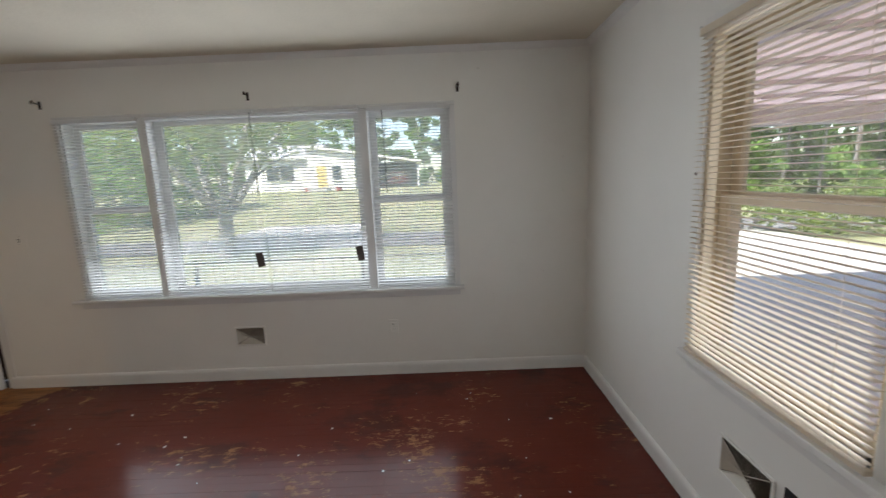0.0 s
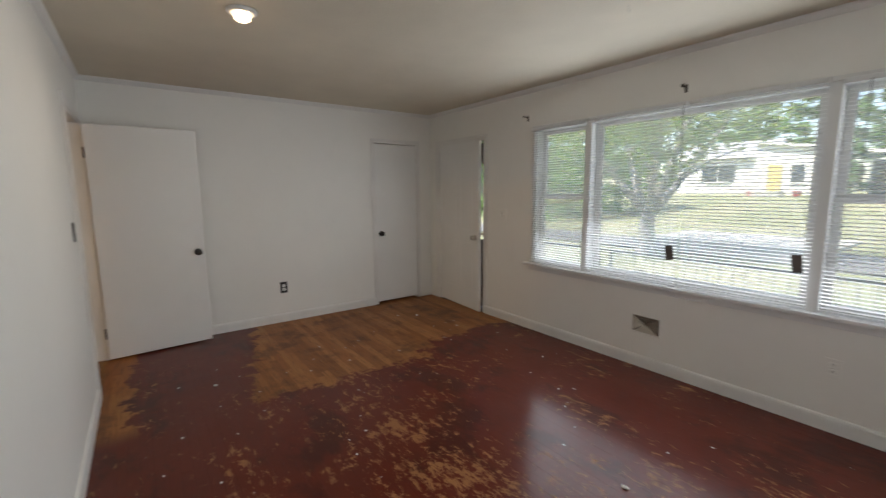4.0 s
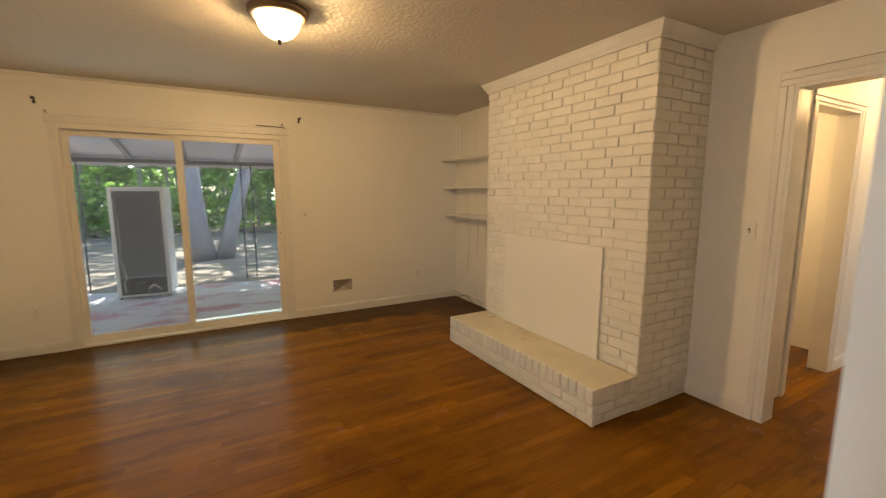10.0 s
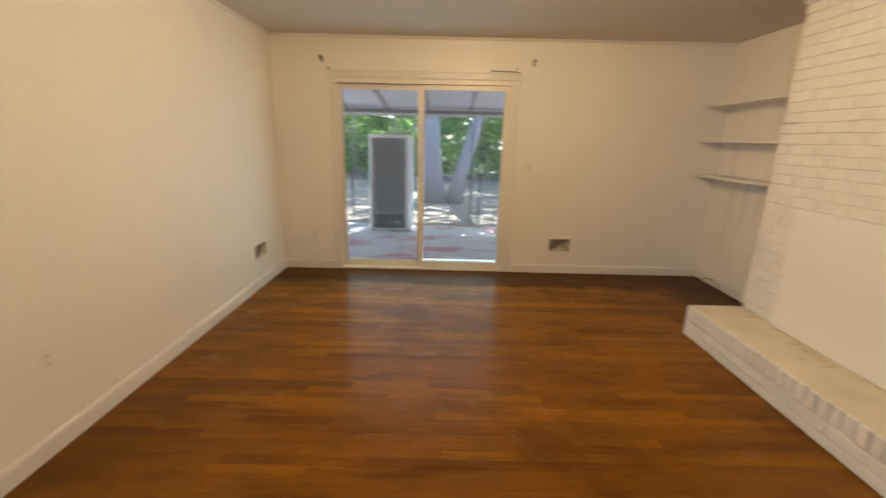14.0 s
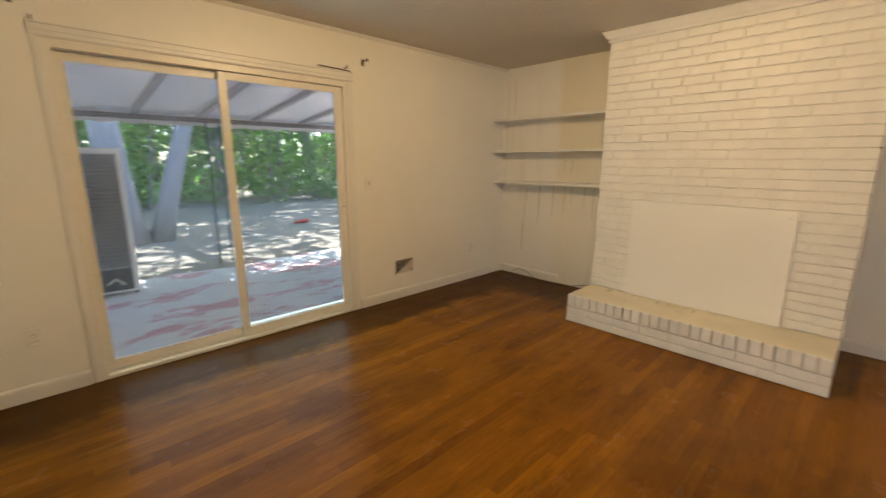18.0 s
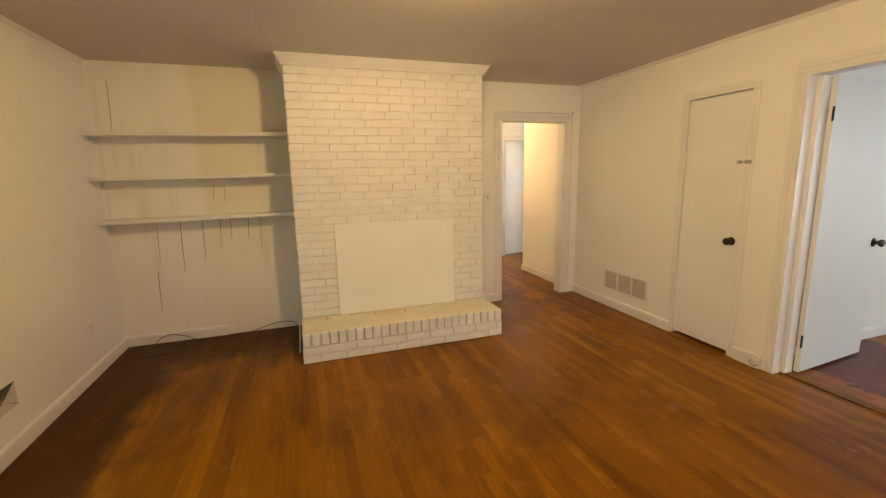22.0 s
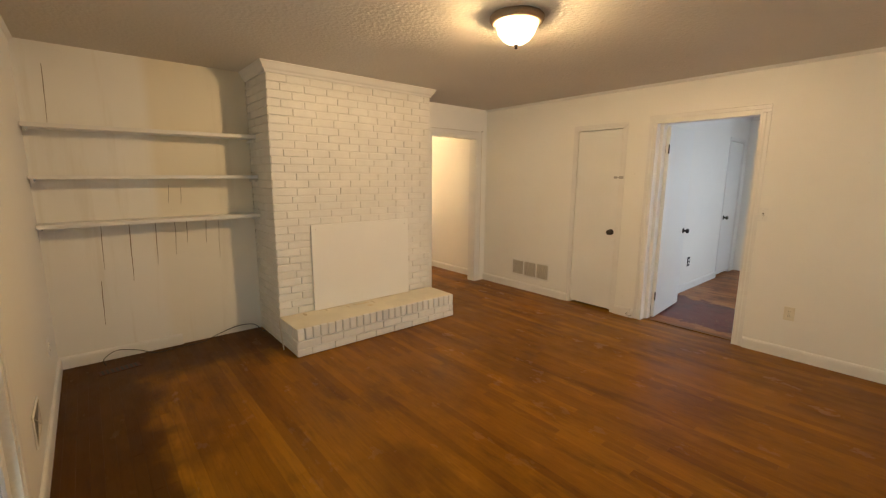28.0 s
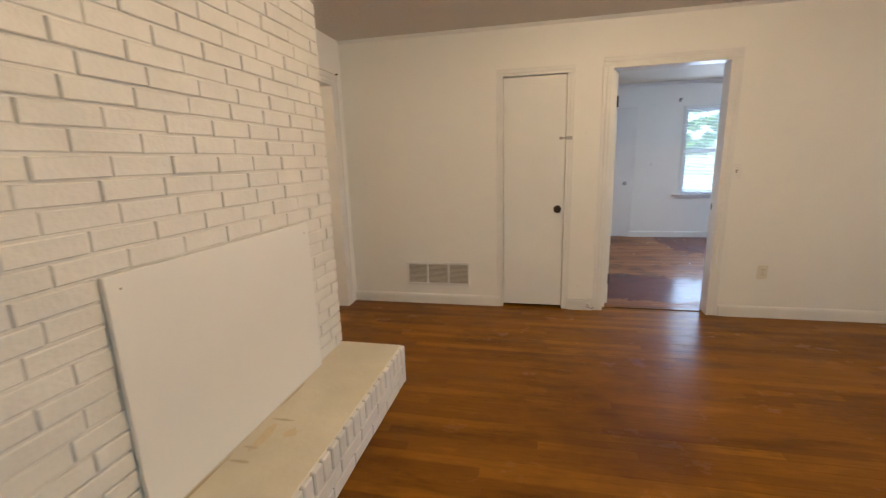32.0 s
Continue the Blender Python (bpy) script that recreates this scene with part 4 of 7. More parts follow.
# open seams in the panelling of the alcove
for y, z0, z1, w in ((0.15, 1.86, 2.28, 0.004), (0.32, 0.30, 0.66, 0.005), (0.36, 0.75, 1.10, 0.004), (0.54, 0.63, 1.12, 0.006), (0.72, 0.75, 1.12, 0.005),
                     (0.86, 0.82, 1.12, 0.004), (0.95, 0.92, 1.12, 0.005), (1.10, 0.90, 1.13, 0.005), (0.84, 1.27, 1.42, 0.003), (0.93, 1.25, 1.40, 0.003), (1.20, 0.75, 1.10, 0.003)):
    bm = bmesh.new()
    a, b = [], []
    for i in range(9):
        f = i / 8
        wob = 0.004 * noise.noise(Vector((y * 9, f * 3, 0.3)))
        half = w * 0.5 * (0.25 + 0.75 * (1 - abs(2 * f - 1.25) / 1.25)) + 0.0006
        a.append(bm.verts.new((XW + 0.0052, y + wob - half - 0.01 * (1 - f), z0 + f * (z1 - z0))))
        b.append(bm.verts.new((XW + 0.0052, y + wob + half - 0.01 * (1 - f), z0 + f * (z1 - z0))))
    for i in range(8):
        bm.faces.new((a[i], b[i], b[i + 1], a[i + 1]))
    setting(part("panel_seam", bm, SEAM), "dark open seam in the alcove panelling", "wall seam")

cable = thing("loose_cable", (-0.42, 0.7, 0.005), "thin black cable lying along the alcove floor", "cable")
pts = [(-0.40, 0.28, 0.006), (-0.44, 0.27, 0.05), (-0.49, 0.36, 0.085), (-0.49, 0.50, 0.05), (-0.45, 0.62, 0.008), (-0.47, 0.80, 0.007), (-0.47, 0.98, 0.007), (-0.50, 1.10, 0.035), (-0.51, 1.28, 0.075), (-0.48, 1.42, 0.07), (-0.43, 1.47, 0.02), (-0.40, 1.49, 0.006)]
smooth_pts = []
for i in range(len(pts) - 1):
    p0, p1, p2, p3 = (Vector(pts[max(0, min(len(pts) - 1, j))]) for j in (i - 1, i, i + 1, i + 2))
    for s in range(5):
        t = s / 5
        smooth_pts.append(0.5 * ((2 * p1) + (p2 - p0) * t + (2 * p0 - 5 * p1 + 4 * p2 - p3) * t * t + (3 * p1 - p0 - 3 * p2 + p3) * t ** 3))
part("wire", local(cable, tube(smooth_pts, 0.0035, 6)), CABLE, cable, smooth=True)
part("plug", local(cable, tube([(-0.40, 1.485, 0.008), (-0.385, 1.50, 0.010)], 0.007, 8)), CABLE, cable)
freg = thing("floor_register", (-0.28, 0.36, 0.0), "small rusty floor register near the alcove", "register", turn=8)
block("frame", (-0.05, 0.05, -0.13, 0.13, 0.001, 0.004), plain("rusty_metal", (0.075, 0.024, 0.010), 0.8, 0.0), freg)
for k in range(8):
    block("slot", (-0.04, 0.04, -0.115 + k * 0.03, -0.100 + k * 0.03, 0.004, 0.0048), SLOT, freg)
fork = thing("fireplace_poker", (0.03, 1.47, 0.0), "thin light rod leaning at the chimney corner", "rod")
part("rod", local(fork, tube([(0.17, 1.478, 0.004), (0.05, 1.492, 0.24)], 0.006, 6)), GRILLE, fork)

# return grille low in the north wall: a frame with three panels of louvres
reg = thing("return_grille", (0.298, YN, 0.297), "white metal return grille with three louvred panels", "grille")
w, h = 0.612, 0.228
block("duct", (-w / 2 + 0.015, w / 2 - 0.015, -0.003, -0.001, -h / 2 + 0.015, h / 2 - 0.015), plain("dusty_grey_duct", (0.26, 0.23, 0.18), 0.7), reg)
fr = bmesh.new()
box(fr, -w / 2, w / 2, -0.012, 0, h / 2 - 0.022, h / 2)
box(fr, -w / 2, w / 2, -0.012, 0, -h / 2, -h / 2 + 0.022)
for x in (-w / 2, -w / 6 - 0.009, w / 6 - 0.009, w / 2 - 0.018):
    box(fr, x, x + 0.018, -0.0118, 0, -h / 2 + 0.022, h / 2 - 0.022)
part("frame", fr, TRIM, reg, bevel=0.002, segments=1)
for p in range(3):
    x0 = -w / 2 + 0.018 + p * (w / 3 - 0.004)
    for i in range(15):
        bm = bmesh.new()
        box(bm, x0, x0 + w / 3 - 0.018, -0.009, -0.002, 0, 0.003)
        z = -h / 2 + 0.027 + i * 0.0122
        bmesh.ops.rotate(bm, verts=bm.verts, cent=(0, -0.005, 0), matrix=Matrix.Rotation(radians(40), 3, "X"))
        bmesh.ops.translate(bm, verts=bm.verts, vec=(0, 0, z))
        part("louvre", bm, GRILLE, reg)


def slab_door(name, axis, face, a0, a1, top, label, knob_at, out, thick=0.035, inset=0.004, mat=None, hinge_side=0, knob_mat=None, gap=0.004, foot=0.014):
    """A flush door closed in its opening; face: the wall face it lies near, out: the side towards the room."""
    o = thing(name, ((a0 + a1) / 2, face, 0) if axis == "x" else (face, (a0 + a1) / 2, 0), label, "door")
    tagged(o, kind="structure")
    hw = (a1 - a0) / 2 - gap
    d0, d1 = out * -inset, out * (-inset - thick)
    bm = bmesh.new()
    box(bm, *((-hw, hw, d0, d1, foot, top - gap - 0.005) if axis == "x" else (d0, d1, -hw, hw, foot, top - gap - 0.005)))
    part("leaf", bm, mat or DOOR, o, bevel=0.002, segments=1)
    p = (knob_at[0] - (a0 + a1) / 2, d0, knob_at[1]) if axis == "x" else (d0, knob_at[0] - (a0 + a1) / 2, knob_at[1])
    knob_set(o, p, (0, out, 0) if axis == "x" else (out, 0, 0), knob_mat or BRONZE)
    hx = -hw - gap if hinge_side < 0 else hw + gap
    for z in (0.25, 1.78):
        hinge(o, (hx, d0 + out * 0.006, z) if axis == "x" else (d0 + out * 0.006, hx, z), TRIM)
    # latch plate on the opening edge
    lx = -hx
    e = 0.010
    block("strike_plate", (lx - e, lx + e, d0, d0 + out * 0.0055, knob_at[1] - 0.03, knob_at[1] + 0.03) if axis == "x" else (d0, d0 + out * 0.0055, lx - e, lx + e, knob_at[1] - 0.03, knob_at[1] + 0.03), TRIM, o)
    return o


closet = slab_door("door_closet", "x", YN, DCLO[0], DCLO[1], DCLO[2], "flush white closet door with a dark knob and slide bolt", (1.385, 0.912), -1, hinge_side=-1, foot=0.03)
bolt = thing("slide_bolt", (1.445, YN - 0.012, 1.512), "small steel slide bolt across the closet door edge", "bolt")
block("bolt_plate", (-0.005, 0.045, -0.003, 0.0, -0.014, 0.014), STEEL, bolt, bevel=0.001)
block("keeper", (-0.060, -0.035, -0.006, 0.012, -0.012, 0.012), STEEL, bolt, bevel=0.001)
part("rod", tube([(-0.055, -0.008, 0), (0.04, -0.008, 0)], 0.005, 8), STEEL, bolt)
part("rod_knob", tube([(0.02, -0.008, 0), (0.02, -0.026, 0.004)], 0.004, 8), STEEL, bolt)
jack = thing("phone_jack", (1.665, YN - 0.016, 0.085), "small white phone jack on the baseboard", "phone jack")
block("body", (-0.035, 0.035, -0.024, 0.0, -0.024, 0.024), WHITEP, jack, bevel=0.005)
part("cord", tube([(0.0, -0.020, -0.022), (-0.01, -0.035, -0.040), (0.03, -0.045, -0.052), (0.05, -0.03, -0.045)], 0.0025, 5), CABLE, jack)

plate_thing("wall_outlet", (3.015, YN, 0.388), 0, "ivory wall outlet with two sockets", "outlet", IVORY, inner=IVORY)
plate_thing("light_switch", (2.745, YN, 1.205), 0, "white toggle light switch by the doorway", "switch", WHITEP, "switch")
plate_thing("wall_outlet", (3.765, YS, 0.372), 180, "white wall outlet beside the sliding door", "outlet", WHITEP)
plate_thing("wall_outlet", (0.02, YS, 0.372), 180, "painted-over white wall outlet near the alcove", "outlet", WHITEP)
plate_thing("light_switch", (1.43, YS, 1.175), 180, "painted-over light switch by the sliding door", "switch", WHITEP, "switch")
plate_thing("wall_outlet", (XE, 2.853, 0.44), -90, "painted-over white wall outlet on the long wall", "outlet", WHITEP)
plate_thing("light_switch", (XE, 3.195, 1.243), -90, "ivory toggle light switch near the kitchen opening", "switch", IVORY, "switch")
plate_thing("light_switch", (XW, 3.545, 1.205), 90, "white light switch between fireplace and hall", "switch", WHITEP, "switch")
vent((1.03, YS, 0.325), 180, "pressed metal wall vent with bent fins", 0.245, 0.155)
vent((XE, 0.605, 0.352), -90, "pressed metal wall vent on the long wall", 0.26, 0.155)

# flush ceiling lamp
lamp = thing("ceiling_lamp", (1.976, 2.313, HF), "lit flush ceiling lamp with a frosted bowl and bronze ring", "lamp")
ring = lathe([(0.0, 0.0), (0.150, 0.0), (0.158, -0.008), (0.157, -0.024), (0.150, -0.038), (0.138, -0.043), (0.124, -0.041), (0.121, -0.032), (0.0, -0.024)], 40)
part("ring", ring, plain("lamp_ring_bronze", (0.30, 0.21, 0.13), 0.45, 0.25), lamp, "dull bronze ring", smooth=True)
bowl = lathe([(0.122, -0.034), (0.118, -0.060), (0.104, -0.100), (0.080, -0.130), (0.048, -0.150), (0.018, -0.157), (0.0, -0.158)], 40)
bowl_ob = part("glass_bowl", bowl, BULB, lamp, "glowing frosted glass bowl", smooth=True)
bowl_ob.visible_shadow = False
part("finial", lathe([(0.0, -0.157), (0.012, -0.158), (0.012, -0.165), (0.007, -0.171), (0.010, -0.177), (0.0, -0.185)], 16), BRONZE, lamp, smooth=True)

# sliding glass door
sd = thing("sliding_door", ((SLIDER[0] + SLIDER[1]) / 2, 0.0, 0.0), "cream painted aluminium sliding glass door", "sliding door")
tagged(sd, kind="structure")
hw, top = (SLIDER[1] - SLIDER[0]) / 2, SLIDER[2]
for n, d in (("side_frame", (-hw, -hw + 0.035, -0.12, 0.010, 0, top)), ("side_frame", (hw - 0.035, hw, -0.12, 0.010, 0, top)),
             ("head_frame", (-hw + 0.035, hw - 0.035, -0.12, 0.010, top - 0.045, top)), ("sill_track", (-hw + 0.035, hw - 0.035, -0.13, 0.012, 0.0, 0.022))):
    block(n, d, ALU, sd, bevel=0.002)
for y in (-0.035, -0.075):
    block("rail", (-hw + 0.035, hw - 0.035, y - 0.002, y + 0.002, 0.022, 0.032), ALU, sd)


def glazed_panel(name, x0, x1, y, label, s0=0.05, s1=0.05):
    p = new(name)
    p.parent = sd
    p["label"] = label
    z0, z1 = 0.026, top - 0.048
    for n, d in (("stile", (x0, x0 + s0, z0, z1)), ("stile", (x1 - s1, x1, z0, z1)), ("top_rail", (x0 + s0, x1 - s1, z1 - 0.05, z1)), ("bottom_rail", (x0 + s0, x1 - s1, z0, z0 + 0.065))):
        block(n, (d[0], d[1], y - 0.014, y + 0.014, d[2], d[3]), ALU, p, bevel=0.002)
    pane = block("pane", (x0 + s0 - 0.005, x1 - s1 + 0.005, y - 0.003, y + 0.003, z0 + 0.06, z1 - 0.045), GLASS, p)
    pane.visible_shadow = False
    return p


mid = 2.59 - (SLIDER[0] + SLIDER[1]) / 2
glazed_panel("fixed_panel", mid - 0.03, hw - 0.035, -0.075, "fixed glass panel", 0.045, 0.045)
slide = glazed_panel("sliding_panel", -hw + 0.035, mid + 0.035, -0.035, "sliding glass panel with a pull handle", 0.065, 0.055)
bm = bmesh.new()
box(bm, -hw + 0.058, -hw + 0.080, -0.021, -0.006, 0.90, 1.12)
part("pull_handle", bm, ALU, slide, "cream pull handle", bevel=0.005)
part("latch", tube([(-hw + 0.069, -0.006, 0.98), (-hw + 0.069, 0.012, 0.99)], 0.007, 8), STEEL, slide)
o = thing("trim", (0, 0, 0), "cream painted casing round the sliding door", "trim")
setting(o, "cream painted casing round the sliding door", "trim")
block("side_casing", (SLIDER[0] - 0.055, SLIDER[0], 0.0, 0.016, 0.0, 2.03), TRIM, o, bevel=0.003)
block("side_casing", (SLIDER[1], SLIDER[1] + 0.038, 0.0, 0.016, 0.0, 2.03), TRIM, o, bevel=0.003)
block("head_board", (SLIDER[0] - 0.065, SLIDER[1] + 0.045, 0.0, 0.022, 2.03, 2.095), TRIM, o, bevel=0.004)
for z, d in ((2.036, 0.030), (2.062, 0.027)):
    block("head_bead", (SLIDER[0] - 0.062, SLIDER[1] + 0.042, 0.0, d, z, z + 0.011), TRIM, o, bevel=0.003)
block("drip_cap", (SLIDER[0] - 0.068, SLIDER[1] + 0.048, 0.0, 0.030, 2.095, 2.105), TRIM, o, bevel=0.002)
curtain_hook((1.455, YS, 2.205), 180)
curtain_hook((3.60, YS, 2.205), 180)
for x, z in ((1.63, 2.135), (3.53, 2.11)):
    peg = thing("curtain_peg", (x, YS, z), "small brown curtain peg stuck in the wall", "peg")
    part("pin", tube([(0, 0, 0), (0.0, 0.030, 0.004), (0, 0.034, 0.020)], 0.005, 6), BRONZE, peg)
rod = thing("traverse_rod_end", (1.77, YS + 0.012, 2.118), "leftover brown end of a curtain rod above the door", "curtain rod")
part("rod", tube([(-0.17, 0.02, -0.014), (-0.16, 0.02, -0.005), (0.12, 0.016, 0.004)], 0.0045, 6), BRONZE, rod)


# a thin brown cable clipped along the casing of the hall doorway
wc = thing("wall_cable", (XW, DHALL[1] + 0.080, 0.12), "thin brown cable clipped along the hall doorway casing", "cable")
top_z = DHALL[2] + 0.078 - 0.12
part("wire", tube([(0.006, 0, 0), (0.006, 0.002, 0.5), (0.007, -0.001, 1.1), (0.006, 0.001, 1.6), (0.006, 0, top_z)], 0.0014, 6), plain("brown_cable", (0.42, 0.33, 0.22), 0.5), wc, smooth=True)
part("nail", tube([(0.0, -0.004, top_z + 0.006), (0.022, -0.004, top_z + 0.012)], 0.006, 8), BRONZE, wc, "dark bent nail")
part("head_wire", tube([(0.0165, -0.92, top_z - 0.002), (0.0165, -0.5, top_z + 0.001), (0.0165, -0.08, top_z - 0.001)], 0.0018, 5), plain("brown_cable_thin", (0.30, 0.22, 0.14), 0.5), wc)


# ---- front room ----
def blind(name, axis, face, out, a0, a1, z0, z1, mat, label, pitch=0.0222, tilt=8, wand=None, headrail=0.030):
    """A slatted blind hanging across a window: head rail, every slat, bottom rail, ladder cords and a wand."""
    o = thing(name, ((a0 + a1) / 2, face, z1) if axis == "x" else (face, (a0 + a1) / 2, z1), label, "blind", turn=0 if axis == "x" else -90 * out)
    if axis == "x" and out > 0:
        o.matrix_world = pose((a0 + a1) / 2, face, z1, 0, 0, 180)
    w, hgt = (a1 - a0), z1 - z0
    block("head_rail", (-w / 2, w / 2, -0.032, -0.002, -headrail, 0), mat, o, bevel=0.002)
    bm = bmesh.new()
    hw, d = w / 2 - 0.004, 0.0125
    rows = []
    for y, z in ((-d, -0.0006), (-d * 0.5, 0.0012), (0, 0.0018), (d * 0.5, 0.0012), (d, -0.0006)):
        rows.append([bm.verts.new((-hw, y, z)), bm.verts.new((hw, y, z))])
    under = []
    for y, z in ((-d, -0.0014), (0, 0.0010), (d, -0.0014)):
        under.append([bm.verts.new((-hw, y, z)), bm.verts.new((hw, y, z))])
    for a, b in zip(rows, rows[1:]):
        bm.faces.new((a[0], a[1], b[1], b[0]))
    for a, b in zip(under, under[1:]):
        bm.faces.new((b[0], b[1], a[1], a[0]))
    bm.faces.new((under[0][0], under[0][1], rows[0][1], rows[0][0]))
    bm.faces.new((rows[-1][0], rows[-1][1], under[-1][1], under[-1][0]))
    me = bpy.data.meshes.new("slat")
    bm.to_mesh(me)
    bm.free()
    me.materials.append(mat)
    n = int((hgt - headrail - 0.026) / pitch)
    pitch = (hgt - headrail - 0.022) / n
    for i in range(n):
        s = new("slat", me)
        s.parent = o
        s.matrix_basis = pose(random.uniform(-0.001, 0.001), -0.017, -headrail - 0.012 - i * pitch, tilt + random.uniform(-1.5, 1.5), random.uniform(-0.08, 0.08), 0)
    zb = -headrail - 0.012 - n * pitch
    block("bottom_rail", (-w / 2 + 0.003, w / 2 - 0.003, -0.029, -0.005, zb - 0.008, zb + 0.008), mat, o, bevel=0.003)
    for x in (-w * 0.36, w * 0.36) if w < 1.0 else (-w * 0.4, 0, w * 0.4):
        part("ladder_cord", tube([(x, -0.0305, -headrail), (x, -0.0305, zb)], 0.0008, 4), mat, o)
    if wand:
        x, l = wand
        part("wand", tube([(x, -0.036, -0.025), (x, -0.042, -0.05), (x + 0.006, -0.042, -l)], 0.0038, 6), WANDM, o, "dark tilt wand")
    return o


WANDM = plain("smoky_wand", (0.10, 0.10, 0.10), 0.3)
WX0, WX1, WZ0, WZ1 = WIN_N
MULL = ((4.085, 4.150), (5.703, 5.765))
win = thing("window_1", ((WX0 + WX1) / 2, LY1, WZ0), "white three-part window with a wide picture pane", "window")
tagged(win, kind="structure")
cx = (WX0 + WX1) / 2


def wb(name, x0, x1, y0, y1, z0, z1, mat=None, parent=None, bevel=0.003, label=""):
    return block(name, (x0 - cx, x1 - cx, y0, y1, z0 - WZ0, z1 - WZ0), mat or SASH, parent or win, label, bevel)


wb("side_lining", WX0, WX0 + 0.02, 0.0, 0.15, WZ0, WZ1)
wb("side_lining", WX1 - 0.02, WX1, 0.0, 0.15, WZ0, WZ1)
wb("head_lining", WX0 + 0.02, WX1 - 0.02, 0.0, 0.15, WZ1 - 0.02, WZ1)
for m0, m1 in MULL:
    wb("mullion", m0, m1, -0.012, 0.15, WZ0, WZ1 - 0.02)
wb("side_casing", WX0 - 0.03, WX0, -0.014, 0.0, WZ0, WZ1)
wb("side_casing", WX1, WX1 + 0.045, -0.014, 0.0, WZ0, WZ1)
wb("head_casing", WX0 - 0.03, WX1 + 0.045, -0.016, 0.0, WZ1, WZ1 + 0.028)
wb("window_sill", WX0 - 0.10, WX1 + 0.075, -0.060, 0.15, WZ0 - 0.025, WZ0, bevel=0.006)
wb("apron", WX0 - 0.06, WX1 + 0.045, -0.014, 0.0, WZ0 - 0.075, WZ0 - 0.025)


def sash(parent, x0, x1, z0, z1, y, mat, ctr, base, axis="x", w=0.045, low=0.05, pane_mat=None):
    """One sash: four rails and its pane."""
    def d(a, b, c, e, f, g):
        return (a - ctr, b - ctr, c, e, f - base, g - base) if axis == "x" else (c, e, a - ctr, b - ctr, f - base, g - base)
    s = new("sash")
    s.parent = parent
    for n, v in (("stile", (x0, x0 + w, z0, z1)), ("stile", (x1 - w, x1, z0, z1)), ("rail", (x0 + w, x1 - w, z1 - 0.035, z1)), ("rail", (x0 + w, x1 - w, z0, z0 + low))):
        block(n, d(v[0], v[1], y, y + 0.035, v[2], v[3]), mat, s, bevel=0.002)
    pane = block("pane", d(x0 + w - 0.004, x1 - w + 0.004, y + 0.015, y + 0.019, z0 + low - 0.004, z1 - 0.031), pane_mat or GLASS, s)
    pane.visible_shadow = False
    return s


for a, b in ((WX0 + 0.02, MULL[0][0]), (MULL[1][1], WX1 - 0.02)):
    sash(win, a, b, 1.375, WZ1 - 0.02, 0.095, SASH, cx, WZ0, pane_mat=GLASS_HAZY)
    sash(win, a, b, WZ0, 1.405, 0.055, SASH, cx, WZ0, pane_mat=GLASS_HAZY)
sash(win, MULL[0][1], MULL[1][0], WZ0, WZ1 - 0.02, 0.075, SASH, cx, WZ0, w=0.055, pane_mat=GLASS_HAZY)
blind("window_blind", "x", LY1, -1, WX0 - 0.022, MULL[0][0] + 0.004, WZ0 + 0.005, WZ1 + 0.008, VINYL, "white slatted blind, lowered, over the narrow sash", wand=None, tilt=15)
blind("window_blind", "x", LY1 - 0.013, -1, MULL[0][1] - 0.006, 4.945, WZ0 + 0.006, WZ1 + 0.024, VINYL, "white slatted blind, lowered and open, over the picture window", wand=(0.385, 0.62), tilt=8)
blind("window_blind", "x", LY1 - 0.013, -1, 4.955, MULL[1][0] + 0.006, WZ0 + 0.006, WZ1 + 0.024, VINYL, "white slatted blind, lowered and open, over the picture window", tilt=8)
blind("window_blind", "x", LY1, -1, MULL[1][1] + 0.002, WX1 + 0.012, WZ0 + 0.005, WZ1 + 0.006, VINYL, "white slatted blind, lowered, over the narrow sash near the corner", wand=(-0.19, 0.62), tilt=8)
for x, z in ((4.895, 0.985), (5.655, 1.005)):
    tag = thing("blind_tag", (x, LY1 - 0.055, z), "dark cardboard tag hanging on the blind cord", "tag")
    bm = bmesh.new()
    box(bm, -0.026, 0.026, -0.004, 0.004, -0.055, 0.055)
    bmesh.ops.rotate(bm, verts=bm.verts, cent=(0, 0, 0), matrix=Matrix.Rotation(radians(-7), 3, "Y") @ Matrix.Rotation(radians(20), 3, "Z"))
    part("card", bm, plain("brown_card", (0.07, 0.05, 0.04), 0.6), tag, bevel=0.001)
    part("cord", tube([(0.004, -0.001, 0.053), (0.004, 0.010, 0.30), (0.003, 0.012, WZ1 - z - 0.04)], 0.0014, 5), VINYL, tag)
for x in (3.395, 4.912, 6.432):
    curtain_hook((x, LY1, 2.178), 0)

EY0, EY1, EZ0, EZ1 = WIN_E
wine = thing("window_2", (LX1, (EY0 + EY1) / 2, EZ0), "sash window with cream painted sashes", "window")
tagged(wine, kind="structure")
cy = (EY0 + EY1) / 2


def we(name, y0, y1, x0, x1, z0, z1, mat=None, bevel=0.003):
    return block(name, (x0, x1, y0 - cy, y1 - cy, z0 - EZ0, z1 - EZ0), mat or SASH_E, wine, "", bevel)


we("side_lining", EY0, EY0 + 0.02, 0, 0.15, EZ0, EZ1)
we("side_lining", EY1 - 0.02, EY1, 0, 0.15, EZ0, EZ1)
we("head_lining", EY0 + 0.02, EY1 - 0.02, 0, 0.15, EZ1 - 0.02, EZ1)
we("side_casing", EY0 - 0.080, EY0, -0.016, 0, EZ0, EZ1, TRIM)
we("side_casing", EY1, EY1 + 0.030, -0.016, 0, EZ0, EZ1, TRIM)
